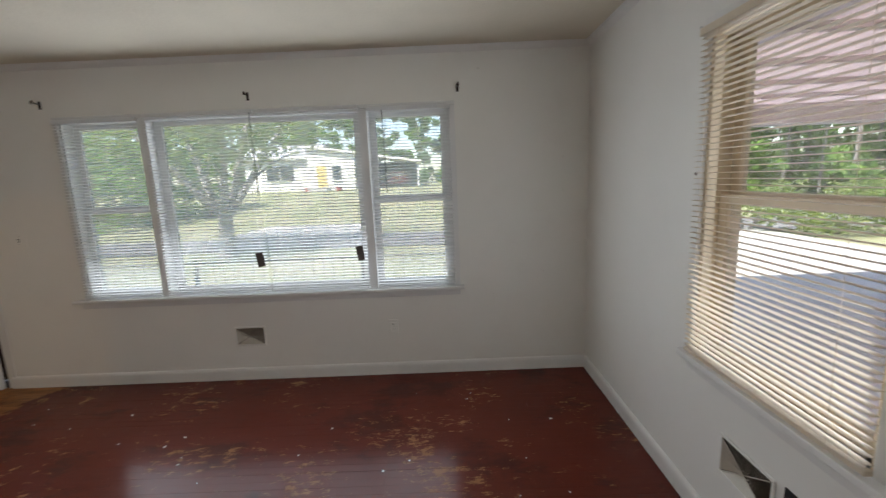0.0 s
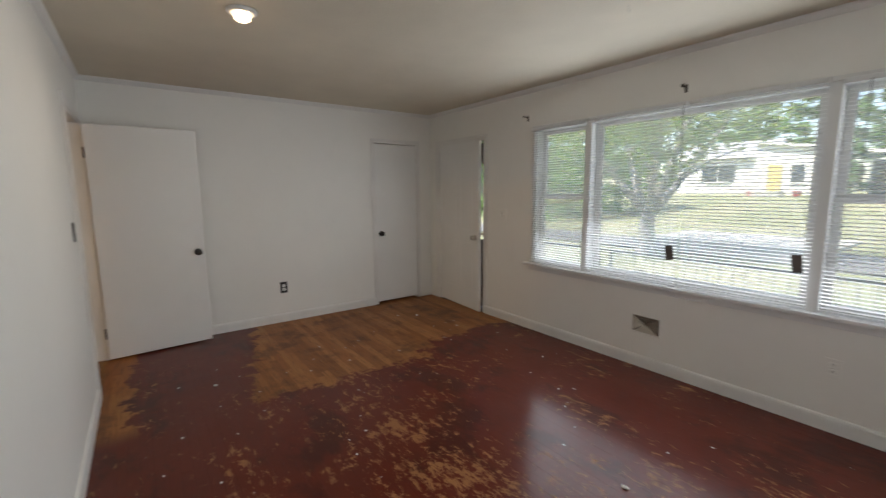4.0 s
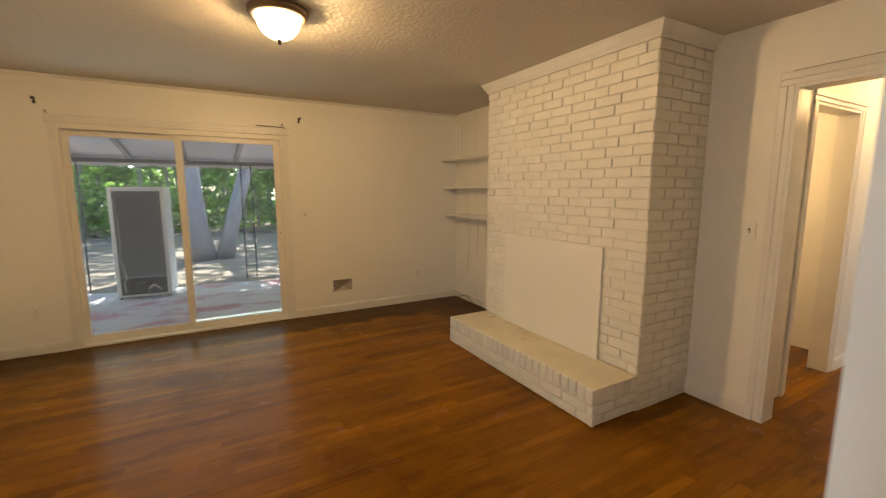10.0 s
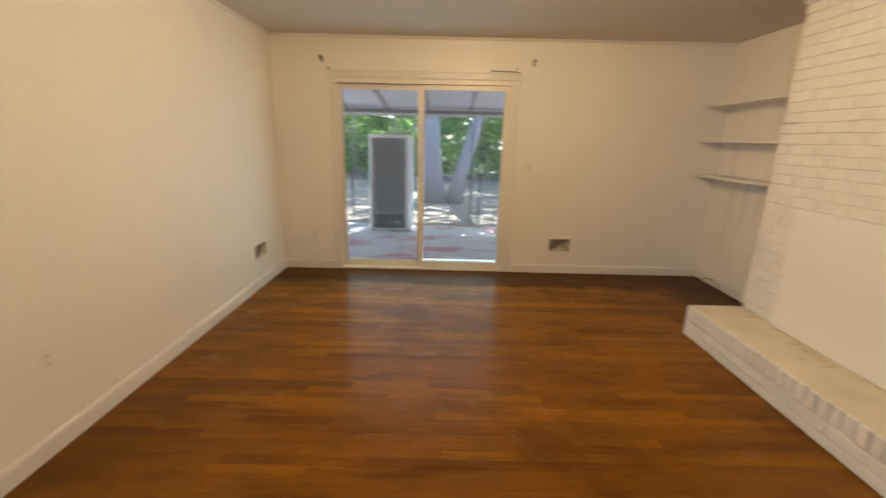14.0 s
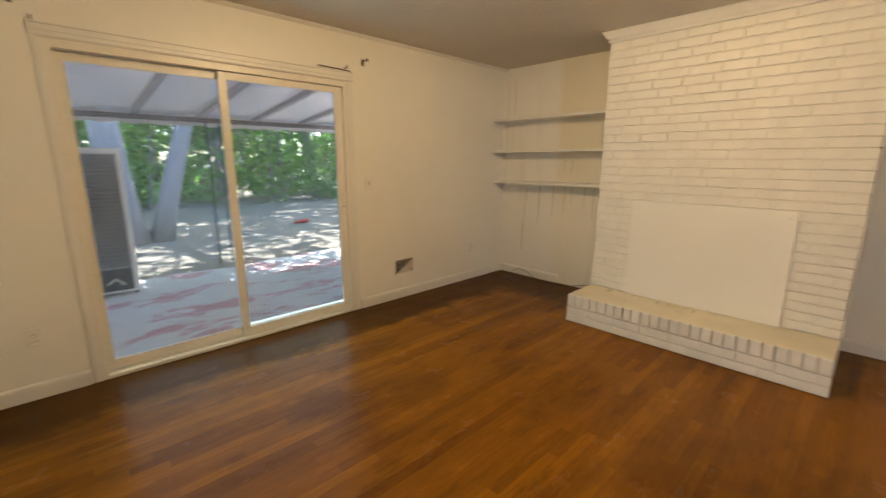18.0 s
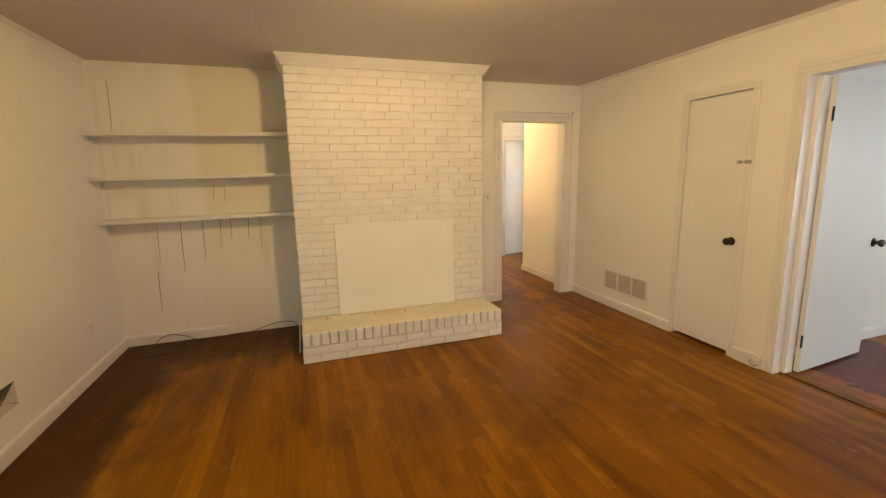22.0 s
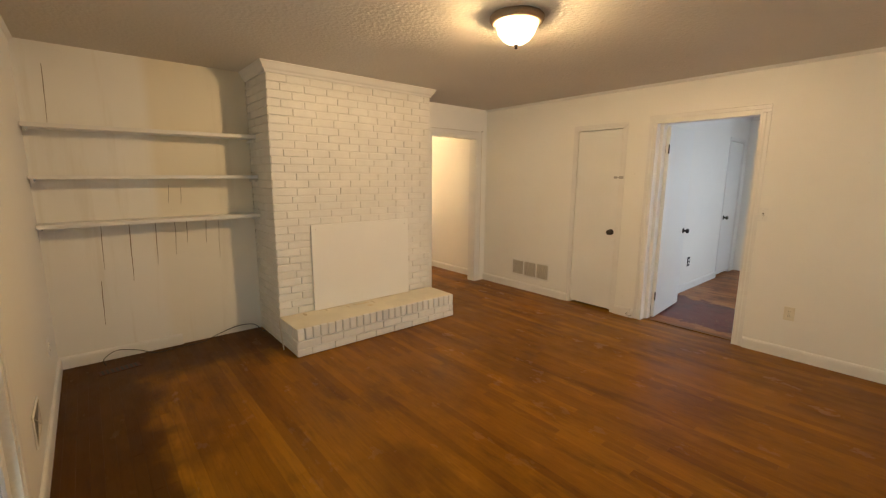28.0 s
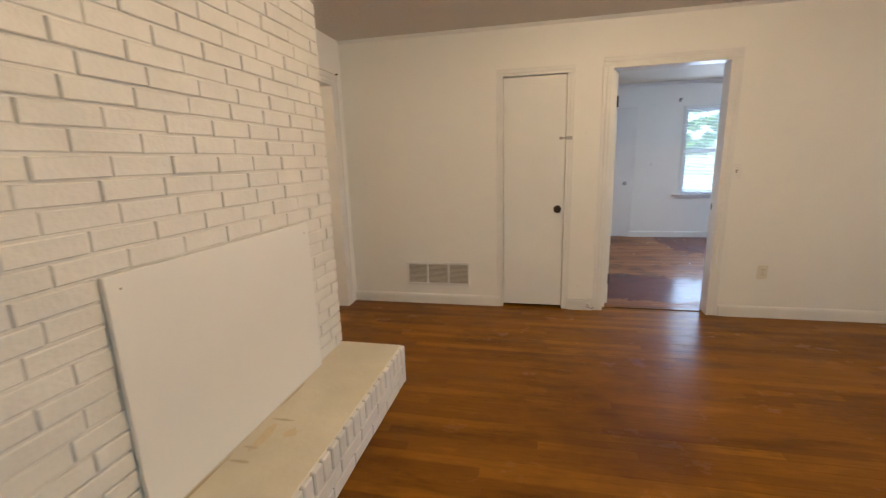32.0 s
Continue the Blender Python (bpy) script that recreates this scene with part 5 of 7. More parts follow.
we("head_casing", EY0 - 0.080, EY1 + 0.030, -0.016, 0, EZ1, EZ1 + 0.055, TRIM)
we("window_sill", EY0 - 0.092, EY1 + 0.045, -0.055, 0.15, EZ0 - 0.028, EZ0, TRIM, 0.006)
we("apron", EY0 - 0.075, EY1 + 0.03, -0.013, 0, EZ0 - 0.085, EZ0 - 0.028, TRIM)
sash(wine, EY0 + 0.02, EY1 - 0.02, 1.385, EZ1 - 0.02, 0.095, SASH_E, cy, EZ0, "y", w=0.05)
sash(wine, EY0 + 0.02, EY1 - 0.02, EZ0, 1.425, 0.055, SASH_E, cy, EZ0, "y", w=0.05)
b = blind("window_blind", "y", LX1 - 0.018, 1, EY0 - 0.014, EY1 + 0.004, EZ0 + 0.006, EZ1 + 0.012, CREAM, "yellowed cream slatted blind, lowered and open", tilt=-3)
for y, z in ((7.112, 2.085), (7.095, 1.505), (6.176, 1.505)):
    pin = thing("curtain_pin", (LX1 - (0.016 if y < 6.2 else 0), y, z), "tiny dull metal pin beside the window", "pin")
    part("pin", tube([(0, 0, 0), (-0.014, 0, 0.002), (-0.018, 0, 0.010)], 0.0045, 6), STEEL, pin)

# front door, ajar
fd = thing("door_front", (DFRONT[0] + 0.020, LY1 + 0.012, 0), "white panelled front door standing slightly ajar", "door", turn=-5.0)
tagged(fd, kind="structure")
LW, LT = 0.868, 2.03
bm = bmesh.new()
box(bm, 0, LW, 0.006, 0.038, 0.012, LT)
part("leaf", bm, DOOR, fd)
xs = [0.0, 0.12, 0.385, 0.477, 0.742, LW]
zs = [0.012, 0.24, 0.84, 0.99, 1.62, 1.72, 1.90, LT]
for i in (0, 2, 4):
    block("stile", (xs[i], xs[i + 1], 0.002, 0.006, 0.012, LT), DOOR, fd, bevel=0.002)
for i in (0, 2, 4, 6):
    for j in (1, 3):
        block("rail", (xs[j], xs[j + 1], 0.002, 0.006, zs[i], zs[i + 1]), DOOR, fd, bevel=0.002)
for i in (1, 3, 5):
    for j in (1, 3):
        block("panel", (xs[j] + 0.014, xs[j + 1] - 0.014, 0.0025, 0.006, zs[i] + 0.014, zs[i + 1] - 0.014), DOOR, fd, bevel=0.003)
knob_set(fd, (LW - 0.065, -0.002, 0.905), (0, -1, 0), STEEL, "satin steel door knob")
for z in (0.25, 1.02, 1.8):
    hinge(fd, (-0.004, -0.002, z), TRIM)
jamb("x", LY1 - 0.004, LY1 + 0.16, *DFRONT, thick=0.018)
casing("x", LY1, -1, *DFRONT, width=0.055, thick=0.010)

storm = thing("door_storm", (DFRONT[0] + 0.02, LY1 + 0.125, 0), "dark brown storm door with a glass upper half, behind the front door", "door")
tagged(storm, kind="structure")
SW = DFRONT[1] - DFRONT[0] - 0.04
block("kick_panel", (0.05, SW - 0.05, 0.004, 0.026, 0.10, 0.80), STORM, storm)
for d in ((0.0, 0.05, 0.015, 2.02), (SW - 0.05, SW, 0.015, 2.02)):
    block("stile", (d[0], d[1], 0, 0.03, d[2], d[3]), STORM, storm, bevel=0.002)
for z0, z1 in ((0.015, 0.10), (0.80, 0.86), (1.78, 2.02)):
    block("rail", (0.05, SW - 0.05, 0, 0.03, z0, z1), STORM, storm, bevel=0.002)
storm_pane = block("pane", (0.05, SW - 0.05, 0.012, 0.016, 0.86, 1.78), GLASS, storm)
storm_pane.visible_shadow = False
for z in (0.93, 1.24):
    block("latch", (SW - 0.17, SW - 0.05, -0.012, 0.0, z - 0.014, z + 0.014), BLACK, storm, "black latch")

slab_door("door_closet_front", "y", LX0, DCL2[0], DCL2[1], DCL2[2], "flush white closet door with a black knob", (7.695, 0.922), 1, hinge_side=1, foot=0.03)

# the inner door, folded back against the wall
leaf = thing("door_inner", (1.862, 4.874, 0), "flush white inner door standing wide open", "door", turn=4.6)
tagged(leaf, kind="structure")
bm = bmesh.new()
box(bm, -0.035, 0.0, 0.0, 0.81, 0.016, 2.035)
part("leaf", bm, DOOR, leaf, bevel=0.002, segments=1)
knob_set(leaf, (0.0, 0.752, 0.90), (1, 0, 0), BLACK, "black door knob")
knob_set(leaf, (-0.035, 0.752, 0.90), (-1, 0, 0), BLACK, "black door knob")
block("latch_plate", (-0.028, -0.007, 0.81, 0.812, 0.87, 0.93), BRASS, leaf)
for z in (0.25, 1.80):
    hinge(leaf, (-0.002, -0.006, z))
    block("hinge_leaf", (-0.036, -0.0355, 0.0, 0.03, z - 0.045, z + 0.045), BRONZE, leaf)
catch = thing("strike_plate", (DLIV[1] - 0.012, LY0 + 0.014, 1.098), "bent metal strike plate smeared with white paint", "strike plate")
bm = bmesh.new()
rnd = random.Random(31)
for k in range(7):
    bmesh.ops.create_icosphere(bm, subdivisions=2, radius=0.009, matrix=Matrix.LocRotScale((-0.012 + k * 0.010, 0.007 + rnd.uniform(-0.002, 0.003), rnd.uniform(-0.004, 0.004)), None, (rnd.uniform(0.6, 1.0), rnd.uniform(0.5, 0.8), rnd.uniform(0.5, 1.0))))
for v in bm.verts:
    v.co += Vector((0, 0.003, 0.004)) * noise.noise(v.co * 160)
part("plate", bm, TRIM, catch, smooth=True)
catch2 = thing("strike_plate", (DLIV[1] - 0.0195, LY0 - 0.024, 0.915), "dull metal strike plate in the doorway lining", "strike plate")
block("plate", (0, 0.002, -0.014, 0.014, -0.03, 0.03), STEEL, catch2)
block("hole", (-0.001, 0.0, -0.006, 0.006, -0.012, 0.012), SLOT, catch2)

plate_thing("wall_outlet", (LX0, 6.445, 0.395), 90, "black wall plate with a white outlet", "outlet", BLACK, inner=WHITEP, size=(0.078, 0.125))
plate_thing("light_switch", (2.886, LY0, 1.222), 180, "black wall plate with a white toggle switch", "switch", BLACK, "switch", inner=WHITEP, size=(0.080, 0.122))
plate_thing("light_switch", (3.04, LY1, 1.20), 0, "painted-over switch plate beside the front door", "switch", WALL, "switch", size=(0.115, 0.115))
plate_thing("wall_outlet", (5.865, LY1, 0.395), 0, "painted-over wall outlet under the window", "outlet", WALL)
plate_thing("wall_outlet", (LX1, 6.485, 0.435), -90, "black wall plate with an outlet", "outlet", BLACK, inner=BLACK)
vent((4.722, LY1, 0.362), 0, "pressed metal wall vent under the window", 0.235, 0.150)
vent((LX1, 6.70, 0.395), -90, "pressed metal wall vent beside the black outlet", 0.27, 0.165)

lamp2 = thing("ceiling_spot", (3.775, 5.755, H), "small lit flush ceiling lamp with a white rim", "lamp")
part("rim", lathe([(0.0, 0.0), (0.080, 0.0), (0.080, -0.010), (0.072, -0.018), (0.055, -0.018), (0.052, -0.010), (0.0, -0.010)], 32), TRIM, lamp2, smooth=True)
bulb_ob = part("bulb", lathe([(0.0, -0.010), (0.034, -0.012), (0.046, -0.028), (0.042, -0.046), (0.024, -0.058), (0.0, -0.062)], 24), SPOT, lamp2, "glowing bulb", smooth=True)
bulb_ob.visible_shadow = False
for x, y in ((5.05, 7.45), (4.6, 6.5)):
    nail = thing("ceiling_hook", (x, y, H), "small bent hook in the ceiling", "hook")
    part("hook", tube([(0, 0, 0), (0, 0, -0.03), (0.008, 0, -0.042), (0.016, 0, -0.034)], 0.002, 5), GRILLE, nail)

# chips of paint and plaster on the boards
rnd = random.Random(7)
bm = bmesh.new()
for i in range(90):
    x, y, s = rnd.uniform(2.2, 7.0), rnd.uniform(5.1, 8.2), rnd.uniform(0.004, 0.012)
    a = rnd.uniform(0, 6.28)
    vs = [bm.verts.new((x + s * rnd.uniform(0.5, 1.3) * math.cos(a + k * 1.257), y + s * rnd.uniform(0.4, 1.2) * math.sin(a + k * 1.257), 0.0012 + rnd.uniform(0, 0.003))) for k in range(5)]
    bm.faces.new(vs)
chips = part("paint_chips", bm, WHITEP)
tagged(chips, "scattered white paint chips on the red floor", "debris", kind="stuff")
for x, y, a in ((5.42, 7.02, 20), (2.95, 5.55, 60), (2.35, 7.75, -30)):
    scrap = thing("plaster_crumb", (x, y, 0.0), "white crumb of plaster on the floor", "debris", turn=a)
    bm = bmesh.new()
    bmesh.ops.create_icosphere(bm, subdivisions=1, radius=0.016, matrix=Matrix.LocRotScale((0, 0, 0.006), None, (1.2, 0.8, 0.4)))
    for v in bm.verts:
        v.co += Vector((rnd.uniform(-1, 1), rnd.uniform(-1, 1), rnd.uniform(-0.3, 0.6))) * 0.003
    part("crumb", bm, WHITEP, scrap)


# ---- hall, passage and kitchen ----
hl = thing("hall_lamp", (-1.55, 4.15, H), "small flush hall ceiling lamp", "lamp")
part("ring", lathe([(0.0, 0.0), (0.12, 0.0), (0.118, -0.02), (0.10, -0.03), (0.0, -0.03)], 24), BRONZE, hl, smooth=True)
hb = part("glass_bowl", lathe([(0.10, -0.03), (0.095, -0.07), (0.06, -0.11), (0.0, -0.125)], 24), BULB, hl, "glowing glass bowl", smooth=True)
hb.visible_shadow = False
rg = thing("return_air_grille", (HE, 3.885, 0.533), "tall white return air grille with a centre bar", "grille", turn=90)
w, h = 0.41, 0.70
block("duct", (-w / 2 + 0.02, w / 2 - 0.02, -0.003, -0.001, -h / 2 + 0.02, h / 2 - 0.02), plain("pale_dusty_duct", (0.30, 0.26, 0.19), 0.7), rg)
fr = bmesh.new()
box(fr, -w / 2, w / 2, -0.014, 0, h / 2 - 0.03, h / 2)
box(fr, -w / 2, w / 2, -0.014, 0, -h / 2, -h / 2 + 0.03)
for x in (-w / 2, -0.012, w / 2 - 0.03):
    box(fr, x, x + (0.024 if x == -0.012 else 0.03), -0.0138, 0, -h / 2 + 0.03, h / 2 - 0.03)
part("frame", fr, TRIM, rg, bevel=0.002, segments=1)
for i in range(52):
    bm = bmesh.new()
    box(bm, -w / 2 + 0.03, w / 2 - 0.03, -0.012, -0.002, 0, 0.005)
    bmesh.ops.rotate(bm, verts=bm.verts, cent=(0, -0.006, 0), matrix=Matrix.Rotation(radians(38), 3, "X"))
    bmesh.ops.translate(bm, verts=bm.verts, vec=(0, 0, -h / 2 + 0.034 + i * 0.0121))
    part("louvre", bm, TAN, rg)
sm = thing("smoke_detector", (HE, 4.42, 2.21), "round white smoke detector high on the end wall", "smoke detector")
bm = lathe([(0, 0), (0.068, 0), (0.066, 0.018), (0.052, 0.030), (0.02, 0.034), (0, 0.034)], 24)
bmesh.ops.transform(bm, matrix=Matrix.Rotation(radians(90), 4, "Y"), verts=bm.verts)
part("body", bm, WHITEP, sm, smooth=True)
hatch = thing("attic_hatch", (-3.15, 4.13, H), "white attic hatch with a pull cord", "attic hatch")
block("panel", (-0.62, 0.62, -0.30, 0.30, -0.004, 0), TRIM, hatch, bevel=0.003)
for d in ((-0.70, 0.70, 0.30, 0.37), (-0.70, 0.70, -0.37, -0.30)):
    block("trim_strip", (d[0], d[1], d[2], d[3], -0.009, 0), TRIM, hatch, bevel=0.003)
for d in ((-0.70, -0.62), (0.62, 0.70)):
    block("trim_strip", (d[0], d[1], -0.30, 0.30, -0.009, 0), TRIM, hatch, bevel=0.003)
part("cord", tube([(0.5, -0.05, -0.01), (0.5, -0.05, -0.42)], 0.003, 5), VINYL, hatch)
part("cord_knob", lathe([(0, -0.45), (0.010, -0.447), (0.012, -0.43), (0.004, -0.415), (0, -0.414)], 10), VINYL, hatch)
hatch.children[-1].location = (0.5, -0.05, 0)


def open_leaf(name, hinge_place, turn, width, label, knob_mat=None):
    o = thing(name, hinge_place, label, "door", turn=turn)
    tagged(o, kind="structure")
    bm = bmesh.new()
    box(bm, 0.0, width, -0.035, 0.0, 0.014, 2.005)
    part("leaf", bm, DOOR, o, bevel=0.002, segments=1)
    knob_set(o, (width - 0.06, 0, 0.92), (0, 1, 0), knob_mat or BRONZE)
    knob_set(o, (width - 0.06, -0.035, 0.92), (0, -1, 0), knob_mat or BRONZE)
    for z in (0.25, 1.78):
        hinge(o, (-0.004, -0.002, z))
    return o


open_leaf("door_bedroom", (-3.01, HS - 0.125, 0), -84, 0.80, "white bedroom door standing open")
open_leaf("door_bath", (-1.165, HS - 0.125, 0), -94, 0.70, "white bathroom door standing open")
open_leaf("door_passage", (-2.985, 4.957, 0), 105, 0.70, "white passage door standing open")
plate_thing("light_switch", (-2.25, HS, 1.22), 180, "white light switch in the hall", "switch", WHITEP, "switch")
wb2 = thing("window_3", (-7.54, 6.25, 0.9), "white bedroom window with daylight", "window")
tagged(wb2, kind="structure")
sash(wb2, 5.6, 6.9, 0.9, 1.5, -0.02, SASH, 6.25, 0.9, "y")
sash(wb2, 5.6, 6.9, 1.47, 2.05, 0.02, SASH, 6.25, 0.9, "y")
wb3 = thing("window_4", (-7.54, 2.6, 0.9), "white bedroom window with daylight", "window")
tagged(wb3, kind="structure")
sash(wb3, 2.0, 3.2, 0.9, 1.5, -0.02, SASH, 2.6, 0.9, "y")
sash(wb3, 2.0, 3.2, 1.47, 2.05, 0.02, SASH, 2.6, 0.9, "y")
# added, unseen window that goes with the passage fill lamp
wp = thing("window_6", (-2.4, 7.44, 1.0), "white passage window added out of view for the fill light", "window")
tagged(wp, kind="structure")
sash(wp, -2.75, -2.05, 1.0, 1.55, -0.02, SASH, -2.4, 1.0)
sash(wp, -2.75, -2.05, 1.52, 2.05, 0.02, SASH, -2.4, 1.0)
# added, unseen window that goes with the kitchen fill lamp
wk = thing("window_5", (7.44, 3.6, 1.0), "white kitchen window added out of view for the fill light", "window")
tagged(wk, kind="structure")
sash(wk, 3.0, 4.2, 1.0, 1.55, -0.02, SASH, 3.6, 1.0, "y")
sash(wk, 3.0, 4.2, 1.52, 2.05, 0.02, SASH, 3.6, 1.0, "y")
slab_door("door_pantry", "x", 1.78, 6.55, 7.30, 2.03, "flush white kitchen closet door", (6.62, 0.92), 1, hinge_side=1, foot=0.02)
casing("x", 1.78, 1, 6.55, 7.30, 2.03, width=0.06, thick=0.014)
baseboard("x", 1.78, 1, XE + 0.12, 6.49)


# ---- outside ----
def lie(x, y):
    """Height of the ground."""
    z = -0.45
    if y < -1:
        z = -0.16 + 0.02 * min(6, -y - 1) + 0.05 * noise.noise(Vector((x * 0.3, y * 0.3, 0)))
    if y > 24:
        z += 1.55 * min(1.0, (y - 24) / 24) ** 1.2
    if y > 12:
        z += 0.06 * noise.noise(Vector((x * 0.2, y * 0.2, 5)))
    return z


def grid_line(lo, hi, near, fine, far):
    v, x = [], lo
    while x < hi:
        v.append(x)
        d = 0 if near[0] <= x < near[1] else min(abs(x - near[0]), abs(x - near[1]))
        x += fine + d * far
    return v + [hi]


gx, gy = grid_line(-600, 600, (-30, 30), 1.5, 0.25), grid_line(-600, 600, (-16, 56), 1.5, 0.25)
verts = [(x, y, lie(x, y) if not (-7.6 < x < 7.5 and -0.2 < y < 8.6) else -0.45) for y in gy for x in gx]
W_ = len(gx)
faces = [(j * W_ + i, j * W_ + i + 1, (j + 1) * W_ + i + 1, (j + 1) * W_ + i) for j in range(len(gy) - 1) for i in range(W_ - 1)]
me = bpy.data.meshes.new("ground")
me.from_pydata(verts, [], faces)


def ground_mix():
    m, nt, b = material("lawn_and_earth")
    p = position(nt)
    n1, n2 = noise_tex(nt, p, 0.35, 6, 0.65), noise_tex(nt, p, 12, 5, 0.65)
    lawn = mixed(nt, step(nt, n1, 0.4, 0.62), (0.24, 0.26, 0.14), (0.33, 0.32, 0.21))
    lawn = mixed(nt, math_node(nt, "MULTIPLY", step(nt, n2, 0.5, 0.7), 0.5), lawn, (0.16, 0.19, 0.08))
    earth = mixed(nt, step(nt, n2, 0.4, 0.65), (0.235, 0.20, 0.155), (0.16, 0.132, 0.098))
    x, y, z = axes_of(nt, p)
    col = mixed(nt, step(nt, math_node(nt, "ADD", y, math_node(nt, "MULTIPLY", n1, 1.5)), -0.5, 1.5), earth, lawn)
    nt.links.new(col, b.inputs["Base Color"])
    b.inputs["Roughness"].default_value = 0.95
    bumped(nt, b, n2, 0.6, 0.04)
    return m


me.materials.append(ground_mix())
me.shade_smooth()
setting(new("ground", me), "sunlit lawn in front and bare earth behind the house", "ground")
# street across the front, and the drive beside the house
bm = bmesh.new()
rows = []
for i in range(60):
    x = -120 + i * 4.2
    rows.append([bm.verts.new((x, y, lie(x, y) + 0.04)) for y in (17.9, 19.5, 21.1)])
for a, b in zip(rows, rows[1:]):
    for k in range(2):
        bm.faces.new((a[k], b[k], b[k + 1], a[k + 1]))
setting(part("road", bm, ASPHALT), "grey asphalt street across the front", "road")
slab("driveway", 7.6, 15.5, -2.0, 17.9, -0.6, -0.30, CONCRETE, "pale concrete driveway beside the house", "driveway")
slab("driveway_far", -2.0, 3.4, 21.1, 25.0, -0.6, -0.36, CONCRETE, "pale concrete driveway apron across the street", "driveway")
slab("porch_floor", 1.0, 7.55, 8.627, 10.35, -0.6, -0.20, CONCRETE, "concrete front porch", "porch")
slab("patio", -2.6, 6.4, -3.2, -0.14, -0.5, -0.12, PATIO, "concrete patio with faded pink paint", "patio")

# porch railing of wrought iron
rail = thing("porch_railing", (4.3, 10.2, -0.20), "black wrought iron porch railing", "railing")
for z in (0.10, 0.85):
    block("rail", (-3.0, 3.2, -0.012, 0.012, z, z + 0.02), IRON, rail)
for i in range(52):
    x = -2.95 + i * 0.12
    part("picket", tube([(x, 0, 0.10), (x, 0, 0.86)], 0.006, 5), IRON, rail)
for x in (-3.0, -1.0, 1.0, 3.2):
    block("post", (x - 0.018, x + 0.018, -0.018, 0.018, 0.0, 0.90), IRON, rail)
for s in (-1, 1):
    pts = [(-0.6 + s * (0.05 + 0.03 * k / 4) * math.cos(k * 0.7), 0.015, 0.45 + s * 0.14 + (0.05 + 0.03 * k / 4) * math.sin(k * 0.7)) for k in range(10)]
    part("scroll", tube(pts, 0.006, 5), IRON, rail)

# carport roof beside the east window
cp = thing("carport", (10.6, 8.0, 0), "pinkish metal carport roof on posts beside the house", "carport")
block("roof_panel", (-3.0, 3.2, -7.0, 2.6, 2.22, 2.27), CARPORT_PANEL, cp, "pinkish roof panels made translucent to brighten their underside")
for i in range(14):
    block("rib", (-3.0, 3.2, -6.8 + i * 0.7, -6.75 + i * 0.7, 2.18, 2.22), CARPORT, cp)
block("beam", (-3.0, 3.2, 2.45, 2.6, 2.02, 2.22), CARPORT, cp)
block("fascia", (-3.05, 3.25, 2.6, 2.64, 2.0, 2.30), AWNING, cp)
for x in (-2.9, 3.1):
    block("post", (x - 0.05, x + 0.05, 2.45, 2.55, -0.30, 2.02), CARPORT, cp)

# patio awning with its posts
aw = thing("patio_awning", (1.8, -0.14, 0), "white translucent patio awning on thin iron posts", "awning")
bm = bmesh.new()
for v in ((-4.4, 0, 2.36), (4.6, 0, 2.36), (4.6, -3.25, 1.97), (-4.4, -3.25, 1.97)):
    bm.verts.new(v)
bm.verts.ensure_lookup_table()
f = bm.faces.new(bm.verts)
r = bmesh.ops.extrude_face_region(bm, geom=[f])
bmesh.ops.translate(bm, verts=[v for v in r["geom"] if isinstance(v, bmesh.types.BMVert)], vec=(0, 0, 0.03))
bmesh.ops.recalc_face_normals(bm, faces=bm.faces)
part("roof_sheet", bm, AWNING_PANEL, aw, "translucent white panels")
for i in range(13):
    x = -4.3 + i * 0.735
    bm = bmesh.new()
    vs = [bm.verts.new(v) for v in ((x - 0.03, -0.02, 2.295), (x + 0.03, -0.02, 2.295), (x + 0.03, -3.2, 1.915), (x - 0.03, -3.2, 1.915), (x - 0.03, -0.02, 2.355), (x + 0.03, -0.02, 2.355), (x + 0.03, -3.2, 1.972), (x - 0.03, -3.2, 1.972))]
    for q in ((0, 1, 2, 3), (7, 6, 5, 4), (0, 4, 5, 1), (1, 5, 6, 2), (2, 6, 7, 3), (3, 7, 4, 0)):
        bm.faces.new([vs[k] for k in q])
    bmesh.ops.recalc_face_normals(bm, faces=bm.faces)
    part("rafter", bm, RAFTER_SHADE, aw)
block("edge_beam", (-4.4, 4.6, -3.20, -3.10, 1.875, 1.935), DARKBEAM, aw, bevel=0.005)
bm = bmesh.new()
n = 90
top_, low_ = [], []
for i in range(n * 2 + 1):
    x = -4.4 + 9.0 * i / (n * 2)
    top_.append(bm.verts.new((x, -3.26, 1.995)))
    low_.append(bm.verts.new((x, -3.26, 1.845 - 0.025 * abs(math.sin(i * math.pi / 6)))))
for i in range(n * 2):
    bm.faces.new((top_[i], top_[i + 1], low_[i + 1], low_[i]))
r = bmesh.ops.extrude_face_region(bm, geom=list(bm.faces))
bmesh.ops.translate(bm, verts=[v for v in r["geom"] if isinstance(v, bmesh.types.BMVert)], vec=(0, -0.008, 0))
part("scalloped_valance", bm, AWNING_PANEL, aw)
for x0 in (-0.12, 2.25, -2.6):
    for dx in (0.0, 0.165):
        part("post", tube([(x0 + dx, -3.15, -0.12), (x0 + dx, -3.15, 1.875)], 0.013, 6), IRON, aw)
    for z in (0.12, 0.7, 1.3):
        part("brace", tube([(x0, -3.15, z), (x0 + 0.165, -3.15, z)], 0.007, 5), IRON, aw)

# the old refrigerator on the patio, its back to the house
fg = thing("refrigerator", (3.245, -2.80, -0.12), "old white refrigerator outdoors, its grey back to the house", "refrigerator", turn=-4)
bm = bmesh.new()
box(bm, -0.335, 0.335, -0.30, 0.30, 0.03, 1.62)
